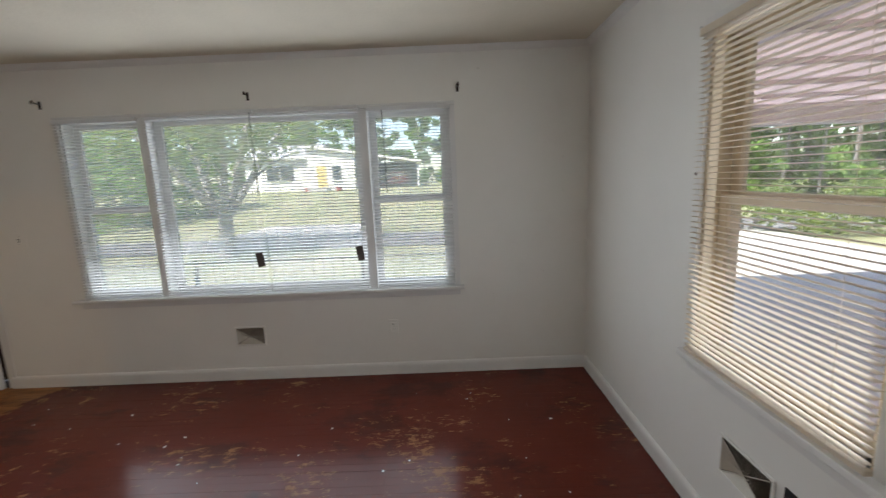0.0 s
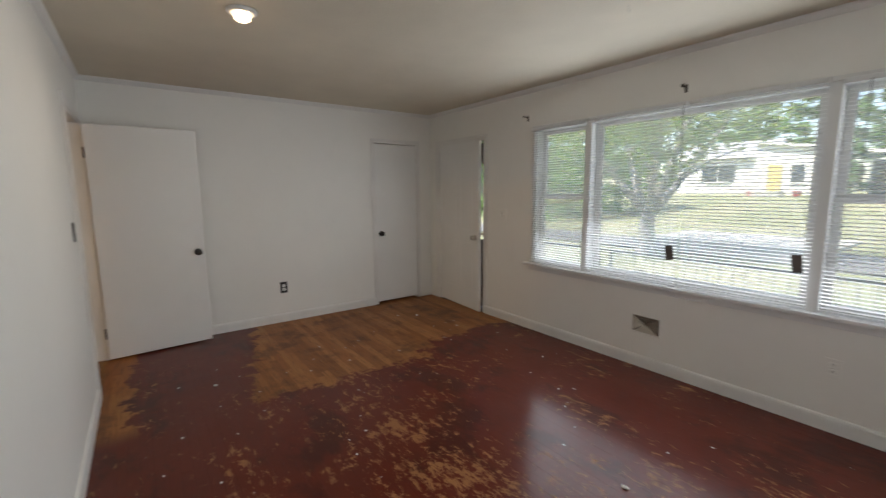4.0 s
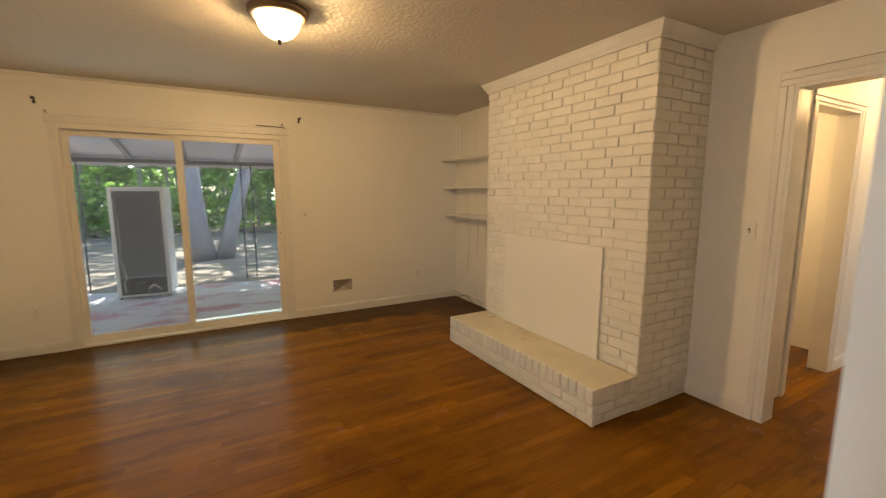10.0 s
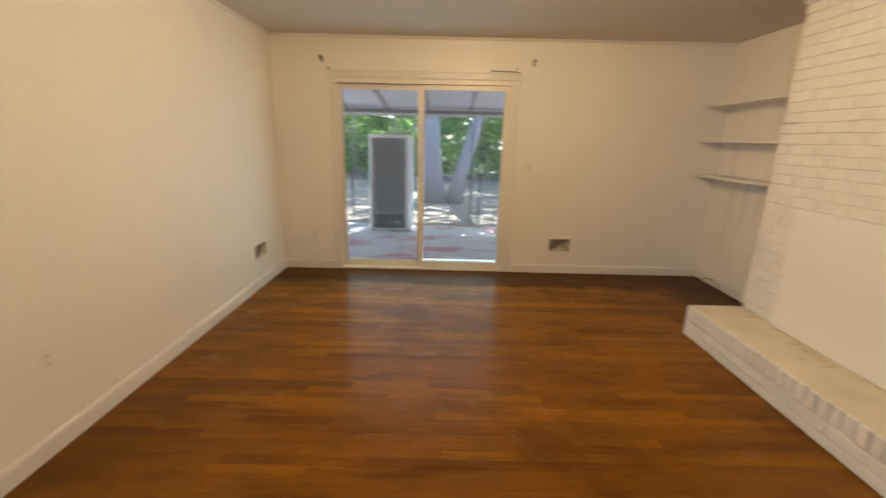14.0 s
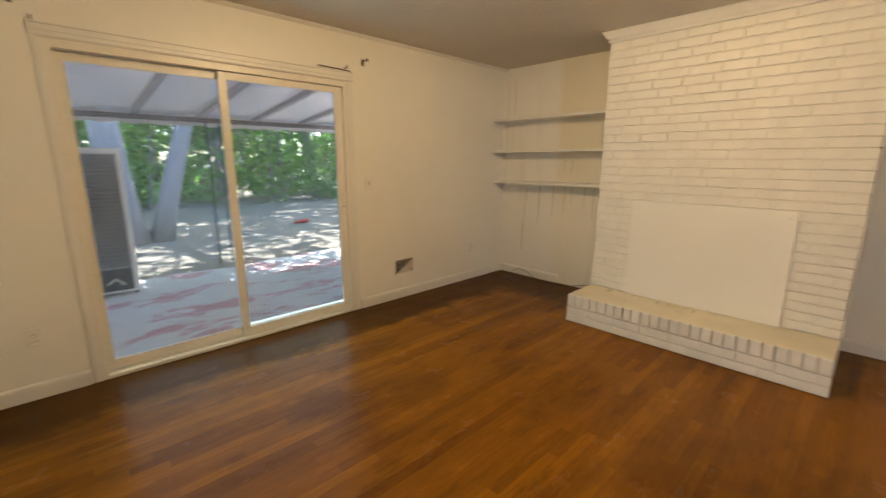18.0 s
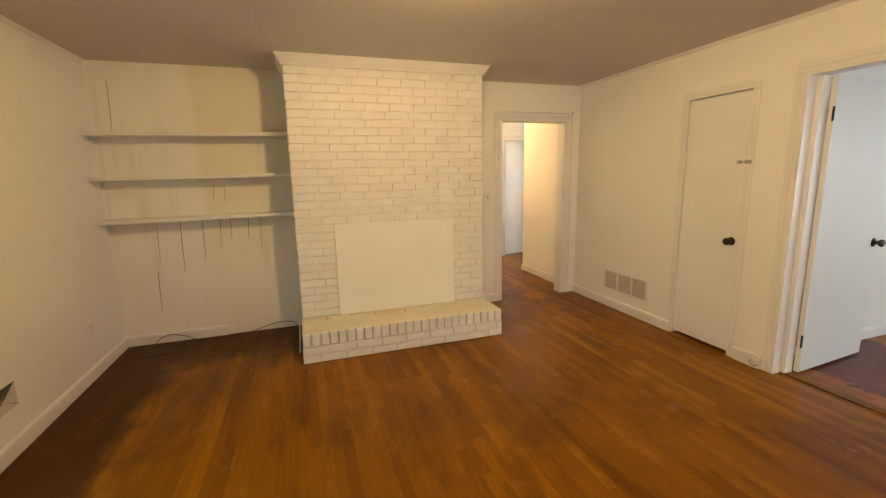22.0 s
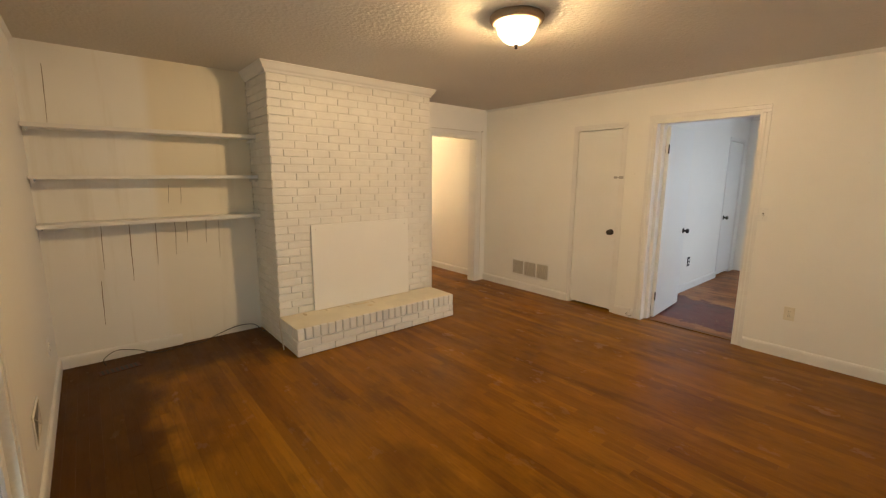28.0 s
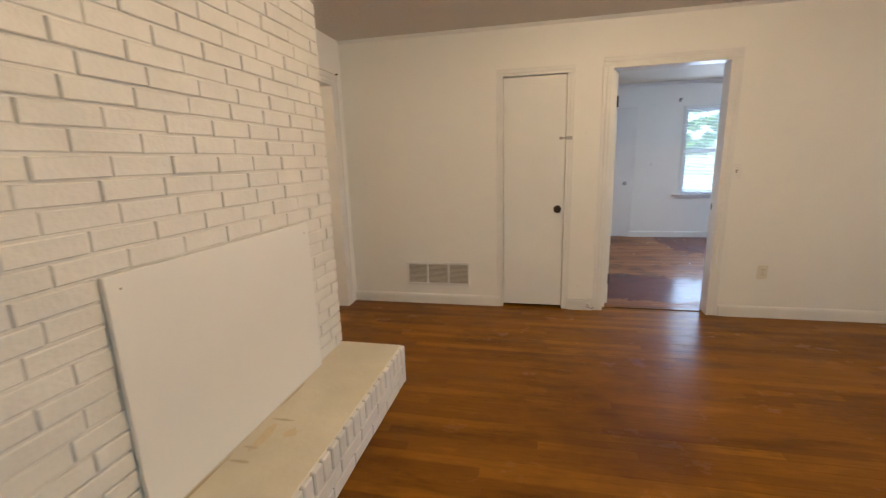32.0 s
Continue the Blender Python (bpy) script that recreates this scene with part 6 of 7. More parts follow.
part("cabinet", bm, FRIDGE, fg, bevel=0.012)
block("back_panel", (-0.285, 0.285, 0.300, 0.306, 0.316, 1.56), FRIDGE_BACK, fg, "dark grey back panel", bevel=0.002)
block("compressor_bay", (-0.28, 0.28, 0.300, 0.304, 0.06, 0.31), SLOT, fg, "open black compressor bay")
part("compressor", tube([(0.05, 0.26, 0.09), (0.05, 0.26, 0.24)], 0.085, 16), BLACK, fg)
part("pipe", tube([(0.22, 0.312, 0.10), (0.24, 0.318, 0.24), (0.20, 0.318, 0.30), (0.25, 0.314, 0.6), (0.24, 0.312, 1.1), (0.26, 0.312, 1.45)], 0.008, 6), GRILLE, fg)
part("pipe", tube([(-0.05, 0.315, 0.14), (-0.12, 0.325, 0.20), (-0.2, 0.315, 0.12)], 0.012, 6), GRILLE, fg)
for i in range(27):
    z = 0.41 + i * 0.042
    part("coil_wire", tube([(-0.27, 0.318, z), (0.27, 0.318, z)], 0.006, 5), BLACK, fg)
for x in (-0.24, -0.10, 0.12, 0.25):
    part("coil_stay", tube([(x, 0.322, 0.39), (x, 0.322, 1.53)], 0.003, 4), FRIDGE_BACK, fg)
block("rib", (-0.012, 0.012, 0.306, 0.312, 0.45, 1.25), FRIDGE_BACK, fg)
for x in (-0.30, 0.30):
    for y in (-0.26, 0.26):
        part("foot", tube([(x, y, 0.0), (x, y, 0.03)], 0.018, 8), BLACK, fg)


def limb_points(base, lean, length, n, rnd, wob=0.06):
    p, d, out = Vector(base), Vector(lean).normalized(), [Vector(base)]
    for i in range(n):
        d = (d + Vector((rnd.uniform(-1, 1), rnd.uniform(-1, 1), rnd.uniform(-0.3, 0.6))) * wob).normalized()
        p = p + d * length / n
        out.append(p)
    return out


def leaf_cloud(bm, centre, radii, count, size, rnd):
    """Many small leaves in a loose, uneven clump."""
    for _ in range(count):
        v = Vector((rnd.gauss(0, 1), rnd.gauss(0, 1), rnd.gauss(0, 1))).normalized() * rnd.random() ** 0.45
        p = Vector(centre) + Vector((v.x * radii[0], v.y * radii[1], v.z * radii[2]))
        a = Vector((rnd.uniform(-1, 1), rnd.uniform(-1, 1), rnd.uniform(-0.6, 0.6))).normalized()
        b_ = a.orthogonal().normalized()
        b_ = Matrix.Rotation(rnd.uniform(0, 6.28), 3, a) @ b_
        s = size * rnd.uniform(0.6, 1.4)
        q = [bm.verts.new(p + a * s), bm.verts.new(p + b_ * s * 0.5), bm.verts.new(p - a * s), bm.verts.new(p - b_ * s * 0.5)]
        bm.faces.new(q)


def tree(name, base, height, radius, label, seed, bark_mat, clumps=26, leaves_each=110, leaf=0.11, lean=(0.05, 0, 1), fork=0.35, crown=1.0, spread=0.55, low=0.45, leaf_mat=None):
    """Tapered trunk, forking limbs, and a crown of leaf clumps at the limbs' ends."""
    rnd = random.Random(seed)
    o = thing(name, base, label, "tree")
    trunk = limb_points((0, 0, -0.1), lean, height * fork, 6, rnd, 0.05)
    part("trunk", tube(trunk, [radius * 1.35] + [radius * (1 - 0.05 * i) for i in range(6)], 12), bark_mat, o, smooth=True)
    bm, ends = bmesh.new(), []
    for i in range(5):
        a = i * 1.257 + rnd.uniform(-0.4, 0.4)
        up = rnd.uniform(0.9, 1.6)
        pts = limb_points(trunk[-1] - Vector((0, 0, radius)), (math.cos(a) * spread, math.sin(a) * spread, up), height * rnd.uniform(0.4, 0.6), 6, rnd, 0.14)
        add_tube(bm, pts, [radius * 0.55 * (1 - 0.13 * k) for k in range(7)], 8)
        ends += pts[3:]
        for _ in range(2):
            k = rnd.choice((2, 3, 4))
            sub = limb_points(pts[k], (rnd.uniform(-1, 1), rnd.uniform(-1, 1), rnd.uniform(0.1, 0.9)), height * 0.25, 4, rnd, 0.2)
            add_tube(bm, sub, [radius * 0.2 * (1 - 0.18 * j) for j in range(5)], 6)
            ends += sub[2:]
    part("limbs", bm, bark_mat, o, smooth=True)
    bm = bmesh.new()
    for i in range(clumps):
        e = rnd.choice(ends)
        c = e + Vector((rnd.uniform(-1, 1), rnd.uniform(-1, 1), rnd.uniform(-0.5, 0.7))) * height * 0.10
        if c.z < height * low * 0.7:
            continue
        r_ = height * rnd.uniform(0.07, 0.13) * crown
        leaf_cloud(bm, c, (r_ * 1.2, r_ * 1.2, r_ * 0.8), leaves_each, leaf, rnd)
    part("crown", bm, leaf_mat or LEAF, o)
    return o


tree("front_tree", (0.0, 17.2, lie(0, 17.2)), 9.5, 0.24, "spreading street tree with a grey forked trunk", 3, PALEBARK, 84, 100, 0.085, (0.06, 0, 1), 0.15, 1.05, 0.8, 0.45, LEAF_Y)
for k, (x, lean, r_) in enumerate(((2.56, (0.09, -0.05, 1), 0.24), (2.14, (-0.24, 0.02, 1), 0.16))):
    tree("yard_tree", (x, -5.7, lie(x, -5.7)), 8.0, r_, "leaning twin-stemmed tree with pale bark", 11 + k, PALEBARK, 26, 110, 0.09, lean, 0.55, 1.0, 0.5, 0.62)

# trees added to cast shade on the yard; their crowns stay unseen
for k, (x, y) in enumerate(((-9.5, -13.0), (-5.2, -14.2), (-1.2, -13.2), (2.8, -14.0), (6.6, -13.2), (10.5, -14.0))):
    tree("back_tree", (x, y, lie(x, y)), 14.0, 0.17, "tall slender tree at the edge of the woods, added to shade the yard", 61 + k, PALEBARK, 26, 90, 0.18, (0.03, 0.02, 1), 0.5, 1.15, 0.75, 0.6)


def woods(name, x0, x1, y0, y1, trunks, clumps, label, seed, base=0.0, top=7.0, leaf=0.12, each=90, mat=None):
    rnd = random.Random(seed)
    bm = bmesh.new()
    for _ in range(trunks):
        x, y = rnd.uniform(x0, x1), rnd.uniform(y0, y1)
        pts = limb_points((x, y, lie(x, y) - 0.1), (rnd.uniform(-0.1, 0.1), rnd.uniform(-0.1, 0.1), 1), top * rnd.uniform(0.5, 0.9), 4, rnd, 0.06)
        r_ = rnd.uniform(0.025, 0.10)
        add_tube(bm, pts, [r_ * (1 - 0.15 * k) for k in range(5)], 5, False)
    t = part(name + "_trunks", bm, BARK)
    tagged(t, "thin grey trunks of the " + label, "trees", kind="stuff")
    bm_v, bm_f = [], []
    for _ in range(clumps):
        c = (rnd.uniform(x0, x1), rnd.uniform(y0, y1), 0)
        z = base + lie(c[0], c[1]) + top * rnd.random() ** 1.2
        rr = rnd.uniform(0.35, 0.95)
        for _ in range(each):
            v = Vector((rnd.gauss(0, 1), rnd.gauss(0, 1), rnd.gauss(0, 0.7))).normalized() * rnd.random() ** 0.5 * rr
            p = Vector((c[0], c[1], z)) + v
            a = Vector((rnd.uniform(-1, 1), rnd.uniform(-1, 1), rnd.uniform(-0.7, 0.7))).normalized() * leaf * rnd.uniform(0.6, 1.4)
            b_ = Vector((rnd.uniform(-1, 1), rnd.uniform(-1, 1), rnd.uniform(-1, 1))).cross(a).normalized() * a.length * 0.5
            k = len(bm_v)
            bm_v += [p + a, p + b_, p - a, p - b_]
            bm_f.append((k, k + 1, k + 2, k + 3))
    me_ = bpy.data.meshes.new(name)
    me_.from_pydata(bm_v, [], bm_f)
    me_.materials.append(mat or LEAF)
    return tagged(new(name, me_), "dense green leaves of the " + label, "trees", kind="stuff")


woods("back_woods", -16, 16, -15.5, -11.2, 120, 780, "woods behind the yard", 21, 0.1, 6.5, 0.12, 85)
woods("back_woods_far", -44, 44, -30, -20, 60, 1500, "far woods behind the yard", 22, 0.0, 13, 0.26, 70)
woods("front_woods", -60, 40, 57, 70, 60, 900, "trees behind the houses", 23, 0.0, 22, 0.42, 70)
woods("front_woods_far", -90, 70, 80, 95, 20, 500, "far trees behind the houses", 33, 4.0, 26, 0.9, 60)
woods("side_woods", 24, 36, 8, 44, 60, 1000, "trees along the drive", 24, -0.2, 14, 0.24, 80)
woods("front_shrubs", -24, -7.5, 25, 33, 24, 330, "shrubs across the street", 25, -0.2, 8.0, 0.15, 85)
woods("west_woods", -24, -14, -8, 14, 40, 160, "trees beside the house", 26, 0.0, 9, 0.22, 70)
for k, (x, y) in enumerate(((15.2, 17.6), (17.4, 17.0), (19.4, 15.8))):
    rnd2 = random.Random(40 + k)
    o = thing("hedge_bush", (x, y, lie(x, y)), "rounded yellow-green bush at the end of the drive", "bush")
    bm = bmesh.new()
    for _ in range(26):
        c = Vector((rnd2.uniform(-1, 1) * 1.1, rnd2.uniform(-1, 1) * 0.9, rnd2.uniform(0.2, 1.35)))
        leaf_cloud(bm, c, (0.5, 0.5, 0.38), 70, 0.075, rnd2)
    part("foliage", bm, LEAF_Y, o)
    bm = bmesh.new()
    for _ in range(7):
        add_tube(bm, limb_points((0, 0, -0.1), (rnd2.uniform(-1, 1), rnd2.uniform(-1, 1), 1), 1.3, 4, rnd2, 0.15), [0.03, 0.025, 0.02, 0.015, 0.01], 5)
    part("stems", bm, BARK, o)
# branches and leaf litter at the edge of the woods
rnd3 = random.Random(50)
bm = bmesh.new()
for _ in range(160):
    x, y = rnd3.uniform(-9, 7), rnd3.uniform(-11.8, -10.4)
    add_tube(bm, limb_points((x, y, lie(x, y) + 0.02), (rnd3.uniform(-1, 1), rnd3.uniform(-0.4, 0.4), rnd3.uniform(0.0, 0.35)), rnd3.uniform(0.4, 1.3), 3, rnd3, 0.12), [0.014, 0.011, 0.008, 0.004], 4)
tagged(part("brush_pile", bm, BARK), "dry branches piled at the edge of the woods", "branches", kind="stuff")
rag = thing("red_toy", (-0.67, -5.9, lie(-0.67, -5.9)), "small red scrap lying in the yard", "scrap")
bm = bmesh.new()
bmesh.ops.create_icosphere(bm, subdivisions=2, radius=0.14, matrix=Matrix.LocRotScale((0, 0, 0.04), None, (1.3, 0.7, 0.35)))
for v in bm.verts:
    v.co += Vector((0, 0, 0.03 * noise.noise(v.co * 9)))
part("body", bm, CARRED, rag)


# the houses across the street
def house(name, place, turn, size, wall_h, roof_h, label, openings, base=0.0):
    o = thing(name, place, label, "house", turn=turn)
    w, d = size
    block("wall", (-w / 2, w / 2, 0, d, base - 1.0, wall_h), SIDING, o)
    bm = bmesh.new()
    e = 0.45
    vs = [bm.verts.new(v) for v in ((-w / 2 - e, -e, wall_h), (w / 2 + e, -e, wall_h), (w / 2 + e, d + e, wall_h), (-w / 2 - e, d + e, wall_h), (-w / 2 - e, d / 2, wall_h + roof_h), (w / 2 + e, d / 2, wall_h + roof_h))]
    for q in ((0, 1, 5, 4), (2, 3, 4, 5), (0, 4, 3), (1, 2, 5), (3, 2, 1, 0)):
        bm.faces.new([vs[k] for k in q])
    part("roof", bm, ROOF, o)
    block("fascia", (-w / 2 - e, w / 2 + e, -e - 0.05, -e, wall_h - 0.18, wall_h + 0.05), SIDING, o)
    for kind_, x, z, ww, hh in openings:
        if kind_ == "door":
            block("door", (x - ww / 2, x + ww / 2, -0.06, -0.003, z, z + hh), YELLOWDOOR, o, "yellow front door")
            continue
        wn = new("window")
        wn.parent = o
        block("pane", (x - ww / 2, x + ww / 2, -0.05, -0.004, z, z + hh), WINDARK, wn)
        block("sill", (x - ww / 2 - 0.1, x + ww / 2 + 0.1, -0.14, -0.003, z - 0.1, z), SIDING, wn)
        block("bar", (x - 0.03, x + 0.03, -0.07, -0.051, z, z + hh), SIDING, wn)
        for s in (-1, 1):
            block("shutter", (x + s * (ww / 2 + 0.22) - 0.2, x + s * (ww / 2 + 0.22) + 0.2, -0.06, -0.003, z - 0.05, z + hh + 0.05), WINDARK, o, "dark window shutter")
    return o


house("neighbour_house", (-9.4, 46.0, 1.0), 2, (6.4, 8), 3.1, 1.5, "white clapboard house across the street", [("window", 0.1, 1.0, 1.7, 1.3)])
wing = thing("neighbour_wing", (-4.2, 45.4, 1.0), "white gabled wing with a yellow door across the street", "house", turn=2)
bm = bmesh.new()
front = [bm.verts.new(v) for v in ((-2.2, 0, -1.0), (2.2, 0, -1.0), (2.2, 0, 3.2), (-2.2, 0, 3.9))]
back = [bm.verts.new((v.co.x, 8.0, v.co.z)) for v in front]
bm.faces.new(front)
bm.faces.new(back[::-1])
for k in range(4):
    bm.faces.new((front[k], back[k], back[(k + 1) % 4], front[(k + 1) % 4]))
bmesh.ops.recalc_face_normals(bm, faces=bm.faces)
part("wall", bm, SIDING, wing)
bm = bmesh.new()
vs = [bm.verts.new(v) for y in (-0.35, 8.3) for v in ((-2.5, y, 3.96), (2.5, y, 3.17), (2.5, y, 3.37), (-2.5, y, 4.16))]
for q in ((0, 1, 2, 3), (7, 6, 5, 4), (0, 4, 5, 1), (1, 5, 6, 2), (2, 6, 7, 3), (3, 7, 4, 0)):
    bm.faces.new([vs[k] for k in q])
bmesh.ops.recalc_face_normals(bm, faces=bm.faces)
part("roof", bm, SIDING, wing, "white roof edge")
block("door", (-1.35, -0.45, -0.06, -0.003, 0.2, 2.2), YELLOWDOOR, wing, "yellow front door")
wn = new("window")
wn.parent = wing
block("pane", (0.1, 0.9, -0.05, -0.004, 0.85, 2.15), WINDARK, wn)
block("sill", (0.0, 1.0, -0.14, -0.003, 0.75, 0.85), SIDING, wn)
block("porch_step", (-2.0, -0.2, -1.4, -0.004, -0.4, 0.18), CONCRETE, wing, "pale concrete porch step")
cpt = thing("neighbour_carport", (2.35, 45.0, 0.95), "white carport across the street, its inside coloured dark for shade", "carport", turn=4)
# shade inside the carport put into the walls' dark colour
block("back_wall", (-2.1, 1.75, 5.0, 5.1, 0, 2.5), WINDARK, cpt, "carport back wall coloured dark for the shade inside")
block("side_wall", (-2.1, -2.0, 0, 5.0, 0, 2.5), WINDARK, cpt)
block("post", (1.55, 1.75, 0, 0.2, 0, 2.35), SIDING, cpt)
bm = bmesh.new()
vs = [bm.verts.new(v) for v in ((-2.3, -0.3, 2.85), (2.0, -0.3, 2.2), (2.0, 5.4, 2.2), (-2.3, 5.4, 2.85), (-2.3, -0.3, 3.07), (2.0, -0.3, 2.4), (2.0, 5.4, 2.4), (-2.3, 5.4, 3.07))]
for q in ((3, 2, 1, 0), (4, 5, 6, 7), (0, 1, 5, 4), (1, 2, 6, 5), (2, 3, 7, 6), (3, 0, 4, 7)):
    bm.faces.new([vs[k] for k in q])
part("roof", bm, SIDING, cpt)
car = thing("parked_car", (1.85, 46.8, 0.95), "red car parked in the neighbour's carport", "car", turn=4)
bm = bmesh.new()
pr = [(-0.85, 0.3), (-0.9, 0.62), (-0.82, 0.95), (-0.64, 1.42), (0.64, 1.42), (0.82, 0.95), (0.9, 0.62), (0.85, 0.3)]
a = [bm.verts.new((x, 0, z)) for x, z in pr]
b = [bm.verts.new((x * 0.97, 3.9, z if z < 1 else z - 0.05)) for x, z in pr]
for k in range(len(pr)):
    bm.faces.new((a[k], a[(k + 1) % 8], b[(k + 1) % 8], b[k]))
bm.faces.new(a[::-1])
bm.faces.new(b)
part("body", bm, CARRED, car, bevel=0.05)
block("rear_window", (-0.6, 0.6, -0.012, 0.0, 1.0, 1.34), FRIDGE, car)
for s in (-1, 1):
    block("tail_light", (s * 0.68 - 0.12, s * 0.68 + 0.12, -0.02, 0.0, 0.72, 0.88), CARRED, car)
    for y in (0.7, 3.2):
        wh = part("wheel", tube([(s * 0.72, y, 0.31), (s * 0.88, y, 0.31)], 0.31, 18), BLACK, car)
block("plate", (-0.26, 0.26, -0.02, 0.0, 0.55, 0.68), SIDING, car)
for k, x in enumerate((-1.0, 0.8)):
    pot = thing("flower_pot", (-4.6 + x * 1.6, 44.2, lie(-4.6, 44.2)), "red flower pot on the neighbour's porch", "flower pot")
    part("pot", lathe([(0, 0), (0.22, 0), (0.3, 0.4), (0.26, 0.4), (0, 0.36)], 12), CARRED, pot)


# ---- pieces: bricks and floor strips ----
def brick_mesh(name, length, height, depth=0.015, chamfer=0.0034, seed=0):
    """One brick's visible face, worn at the edges, standing out along +x from x = 0, centred on y and z."""
    rnd = random.Random(seed)
    bm = bmesh.new()

    def ring(x, dy, dz, j=0.0):
        return [bm.verts.new((x + rnd.uniform(-j, j), y + rnd.uniform(-j, j), z + rnd.uniform(-j, j))) for y, z in ((-length / 2 + dy, -height / 2 + dz), (length / 2 - dy, -height / 2 + dz), (length / 2 - dy, height / 2 - dz), (-length / 2 + dy, height / 2 - dz))]

    back, mid_, front = ring(-0.012, 0, 0), ring(depth - chamfer - 0.008, 0, 0, 0.0004), ring(depth - 0.008, chamfer, chamfer, 0.0010)
    for a, b in ((back, mid_), (mid_, front)):
        for k in range(4):
            bm.faces.new((a[k], a[(k + 1) % 4], b[(k + 1) % 4], b[k]))
    bm.faces.new(front)
    bmesh.ops.recalc_face_normals(bm, faces=bm.faces)
    me = bpy.data.meshes.new(name)
    bm.to_mesh(me)
    bm.free()
    me.materials.append(BRICK)
    return me


BL, BH, JT = 0.2030, 0.0595, 0.0072
FULL = [brick_mesh("brick", BL, BH, seed=s) for s in range(5)]
rnd = random.Random(99)


def lay(parent, name, me, x, y, z, turn=0.0, scale=1.0, jit=0.0015):
    o = new(name, me)
    o.parent = parent
    o.matrix_basis = parent.matrix_world.inverted() @ pose(x + rnd.uniform(-jit, jit), y, z, rnd.uniform(-0.6, 0.6), rnd.uniform(-1.2, 1.2), turn + rnd.uniform(-0.6, 0.6)) @ Matrix.Diagonal((1, scale, 1, 1))
    return o


def course(y0, y1, start):
    """Bricks of one running course from y0 to y1 as (centre, share of a full brick)."""
    out, y = [], y0
    first = start
    while y < y1 - 0.02:
        l = min((BL * first if first else BL), y1 - y)
        first = 0
        if y1 - (y + l) < 0.05:
            l = y1 - y
        out.append((y + l / 2, l / BL))
        y += l + JT
    return out


PITCH = (CTOP - HZ) / 31
side_pieces = []
for r_ in range(35):
    z = HZ + (r_ + 0.5) * PITCH if r_ < 31 else HZ - (r_ - 31 + 0.5) * PITCH
    shift = (1.0, 0.5)[r_ % 2] if r_ % 5 else 0.78
    if r_ < 31:
        for y, s in course(CY0, CY1, shift):
            if 1.90 < y < 2.86 and z < 0.98:
                continue      # behind the board the firebox is open
            lay(chimney, "brick", rnd.choice(FULL), -0.0035, y, z + rnd.uniform(-0.0012, 0.0012), scale=s * rnd.uniform(0.985, 1.004), jit=0.0040)
    for face, turn in ((CY0 + 0.002, -90), (CY1 - 0.002, 90)):
        for x, s in course(XW, 0.0, (0.5, 1.0)[r_ % 2]):
            side_pieces.append((x, face, z, turn, s))


def joined_bricks(name, parent, pieces):
    """The same bricks, joined."""
    vs, fs = [], []
    for x, y, z, turn, s in pieces:
        me = rnd.choice(FULL)
        m = parent.matrix_world.inverted() @ pose(x, y, z, 0, rnd.uniform(-0.3, 0.3), turn) @ Matrix.Diagonal((1, s, 1, 1))
        k = len(vs)
        vs += [m @ v.co for v in me.vertices]
        fs += [[k + i for i in p.vertices] for p in me.polygons]
    me = bpy.data.meshes.new(name)
    me.from_pydata(vs, [], fs)
    me.materials.append(BRICK)
    o = new(name, me)
    o.parent = parent
    return tagged(o, "white painted bricks of the chimney sides", kind="stuff")


joined_bricks("side_bricks", chimney, side_pieces)

# open joint where the bricks meet the alcove wall
bm = bmesh.new()
for r_ in range(31):
    z = HZ + (r_ + 0.5) * PITCH
    box(bm, XW + 0.005, XW + 0.008 + rnd.random() ** 2 * 0.012, CY0 - 0.0055, CY0 - 0.002, z + PITCH * (0.5 - rnd.uniform(0.25, 0.8)), z + PITCH * 0.5)
tagged(part("open_joint", local(chimney, bm), SEAM, chimney), "dark ragged joint beside the alcove", kind="stuff")

# the hearth: two stretcher courses and a course of bricks on edge
EDGE = [brick_mesh("brick", 0.058, 0.102, seed=s + 20) for s in range(4)]
for c in range(2):
    z = 0.004 + (c + 0.5) * 0.0675
    for y, s in course(HY0, HY1, (0.6, 1.0)[c]):
        lay(hearth, "brick", rnd.choice(FULL), HX - 0.010, y, z, scale=s)
    for face, turn in ((HY0 + 0.010, -90), (HY1 - 0.010, 90)):
        for x, s in course(0.0, HX, (0.5, 1.0)[c]):
            lay(hearth, "brick", rnd.choice(FULL), x, face, z, turn, s)
n = 25
for i in range(n):
    y = HY0 + (i + 0.5) * (HY1 - HY0) / n
    bm = bmesh.new()
    box(bm, -0.055, 0.0, -0.0295, 0.0295, -0.051, 0.050)
    o = part("edge_brick", bm, BRICK, hearth, bevel=0.005, segments=1)
    o.matrix_basis = hearth.matrix_world.inverted() @ pose(HX + rnd.uniform(-0.003, 0.002), y, HZ - 0.0525 + rnd.uniform(-0.0015, 0.001), 0, rnd.uniform(-0.6, 0.6), rnd.uniform(-1, 1))
for face, turn in ((HY0 + 0.010, -90), (HY1 - 0.010, 90)):
    for i in range(4):
        lay(hearth, "edge_brick", rnd.choice(EDGE), 0.03 + i * 0.0705, face, HZ - 0.0525, turn)

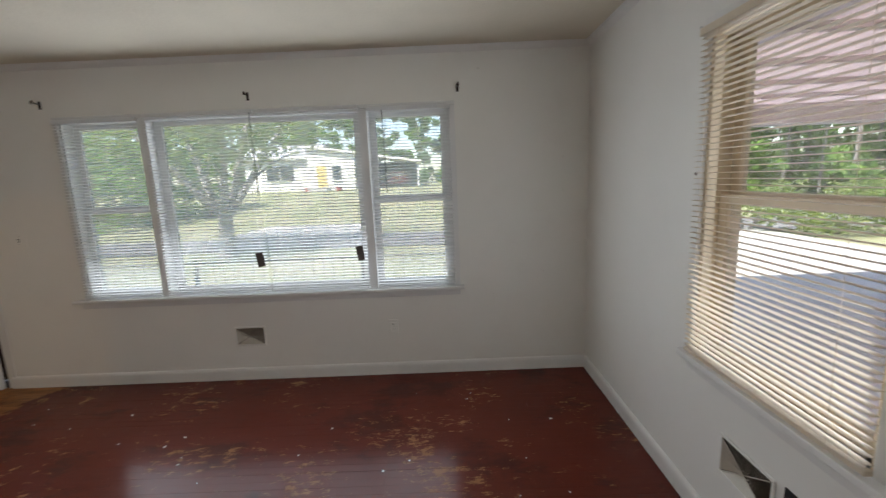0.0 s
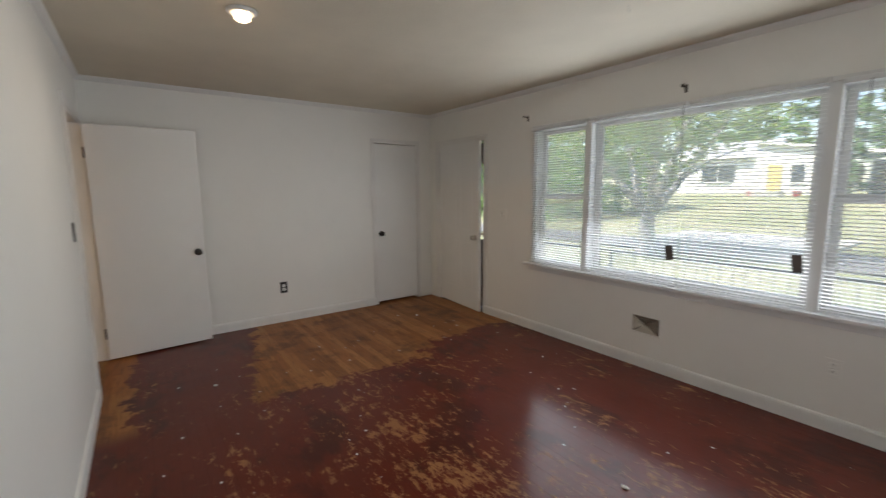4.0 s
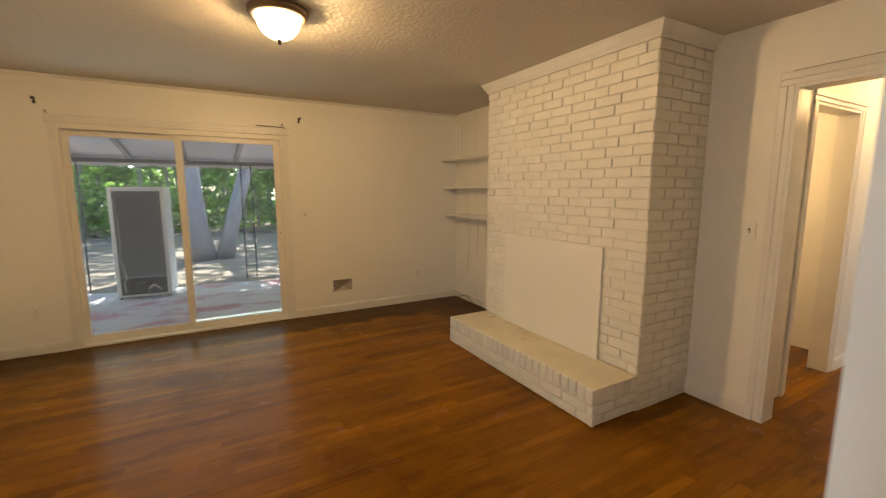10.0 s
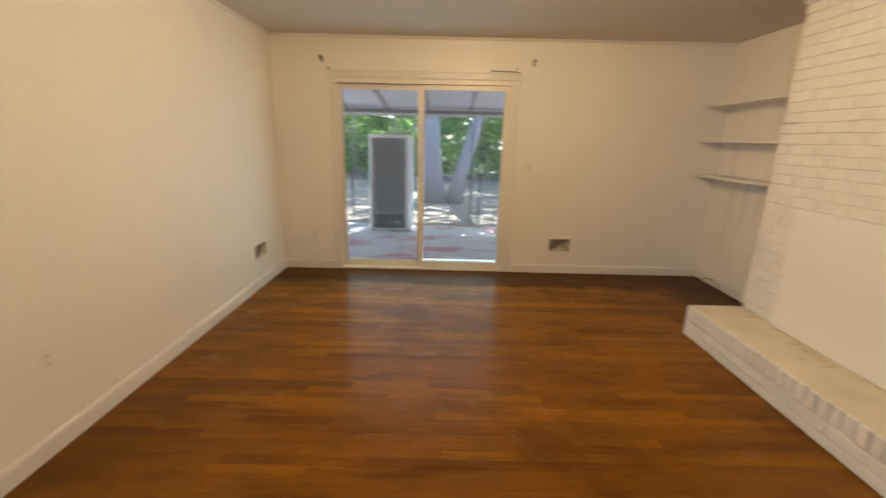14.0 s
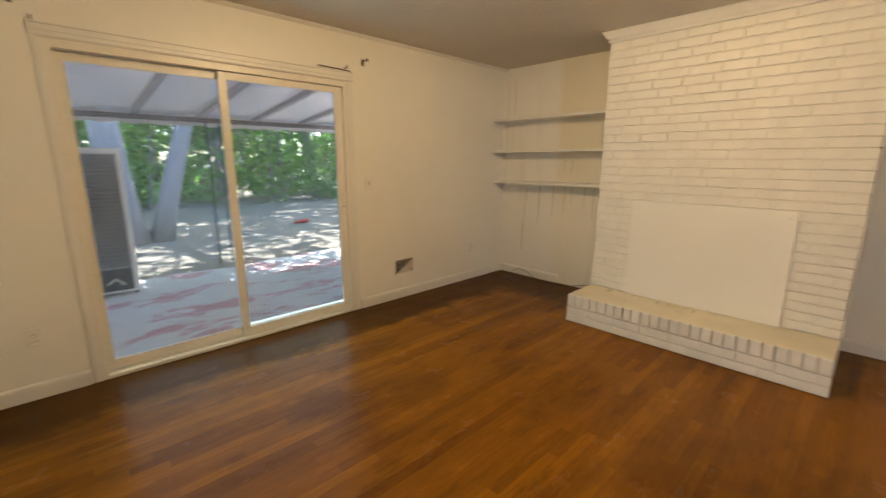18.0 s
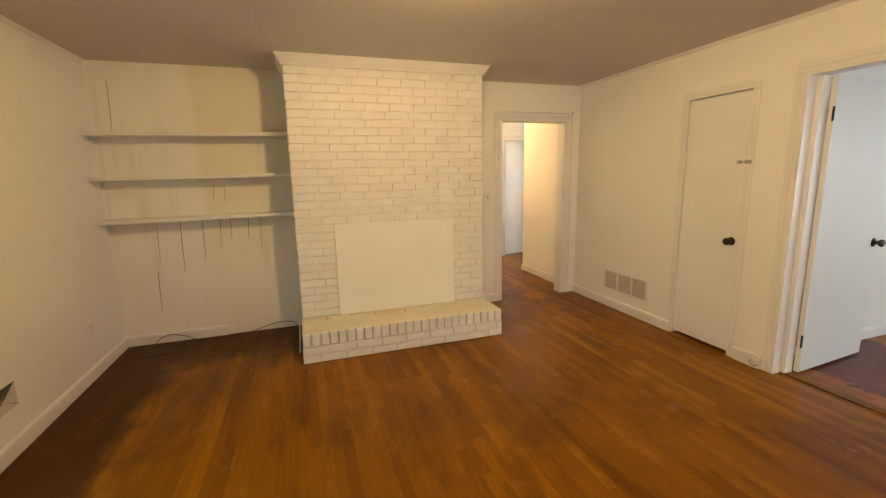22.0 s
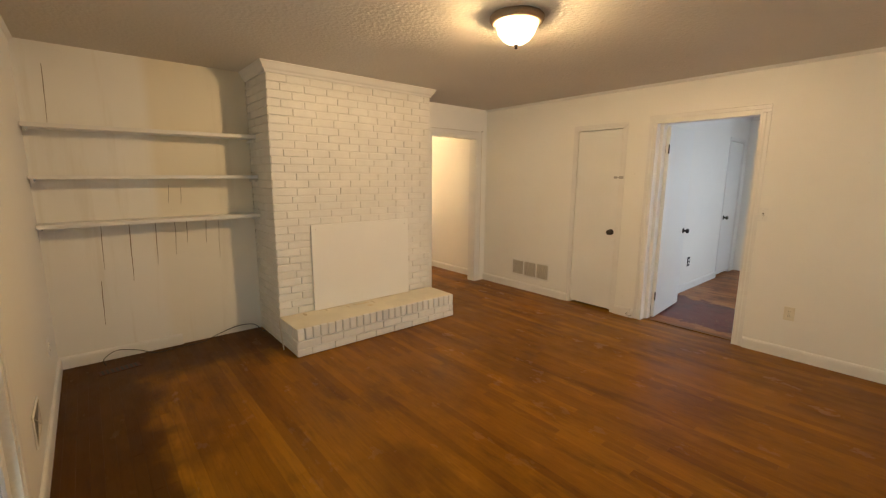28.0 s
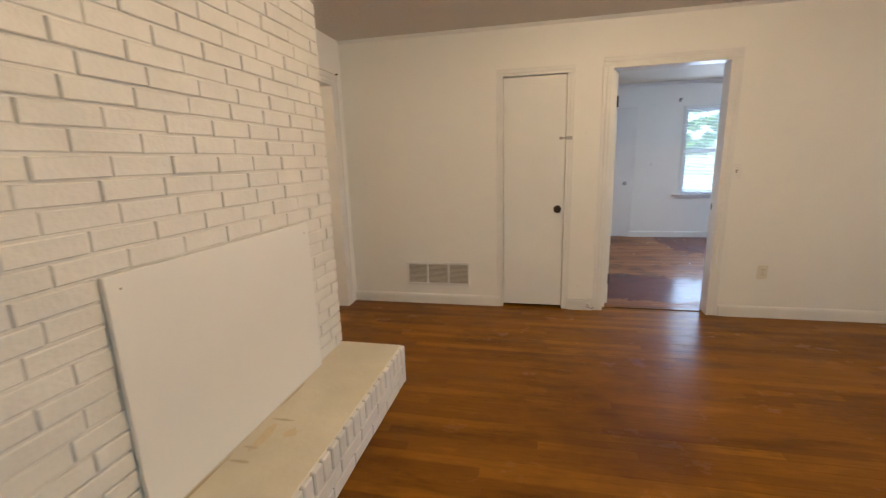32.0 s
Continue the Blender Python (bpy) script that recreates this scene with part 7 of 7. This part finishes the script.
# floor strips
me = bpy.data.meshes.new("floor_strip")
bm = bmesh.new()
hw_ = 0.02840
c_ = 0.0004
lo = [bm.verts.new(v) for v in ((0, -hw_, -0.012), (1, -hw_, -0.012), (1, hw_, -0.012), (0, hw_, -0.012))]
md = [bm.verts.new((v.co.x, v.co.y, -0.0005)) for v in lo]
hi = [bm.verts.new(v) for v in ((0, -hw_ + c_, 0), (1, -hw_ + c_, 0), (1, hw_ - c_, 0), (0, hw_ - c_, 0))]
for a, b in ((lo, md), (md, hi)):
    for k in range(4):
        bm.faces.new((a[k], a[(k + 1) % 4], b[(k + 1) % 4], b[k]))
bm.faces.new(hi)
bm.to_mesh(me)
bm.free()


def strips(floor, x0, x1, y0, y1, mat, near, seed, stuff_label, limit=298):
    """Strip flooring along x: those inside the stretch near are objects, the rest one joined part."""
    rnd = random.Random(seed)
    mesh = me.copy()
    mesh.materials.append(mat)
    vs, fs, made = [], [], 0
    rows_ = int(round((y1 - y0) / 0.057))
    w_ = (y1 - y0) / rows_
    base = [v.co.copy() for v in me.vertices]
    polys = [list(p.vertices) for p in me.polygons]
    for r in range(rows_):
        y = y0 + (r + 0.5) * w_
        x = x0 - rnd.uniform(0, 0.9)
        while x < x1:
            l = rnd.choice((0.45, 0.6, 0.75, 0.9, 1.1, 1.4, 1.8))
            a, b = max(x, x0), min(x + l, x1)
            x += l
            if b - a < 0.03:
                continue
            m = Matrix.Translation((a, y, rnd.uniform(-0.0004, 0.0003))) @ Matrix.Diagonal((b - a - 0.0005, w_ / 0.057, 1, 1))
            inside = near[0] < (a + b) / 2 < near[1] and near[2] < y < near[3]
            if inside and made < limit:
                o = new("floor_strip", mesh)
                o.parent = floor
                o.matrix_basis = m
                made += 1
            else:
                k = len(vs)
                vs += [m @ v for v in base]
                fs += [[k + i for i in p] for p in polys]
    if vs:
        mj = bpy.data.meshes.new("floor_strips")
        mj.from_pydata(vs, [], fs)
        mj.materials.append(mat)
        o = new("floor_strips", mj)
        o.parent = floor
        tagged(o, stuff_label, kind="stuff")


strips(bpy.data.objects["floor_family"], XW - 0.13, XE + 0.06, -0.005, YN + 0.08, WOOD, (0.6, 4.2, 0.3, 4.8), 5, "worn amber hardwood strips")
strips(bpy.data.objects["floor_living"], LX0 - 0.1, LX1, YN + 0.08, LY1, RED, (1.7, 7.0, 4.8, 7.9), 6, "strips with worn dark red paint")
strips(bpy.data.objects["floor_hall"], -7.5, XW - 0.13, 1.6, 7.4, WOOD, (0, 0, 0, 0), 8, "worn amber hardwood strips of the hall", 0)
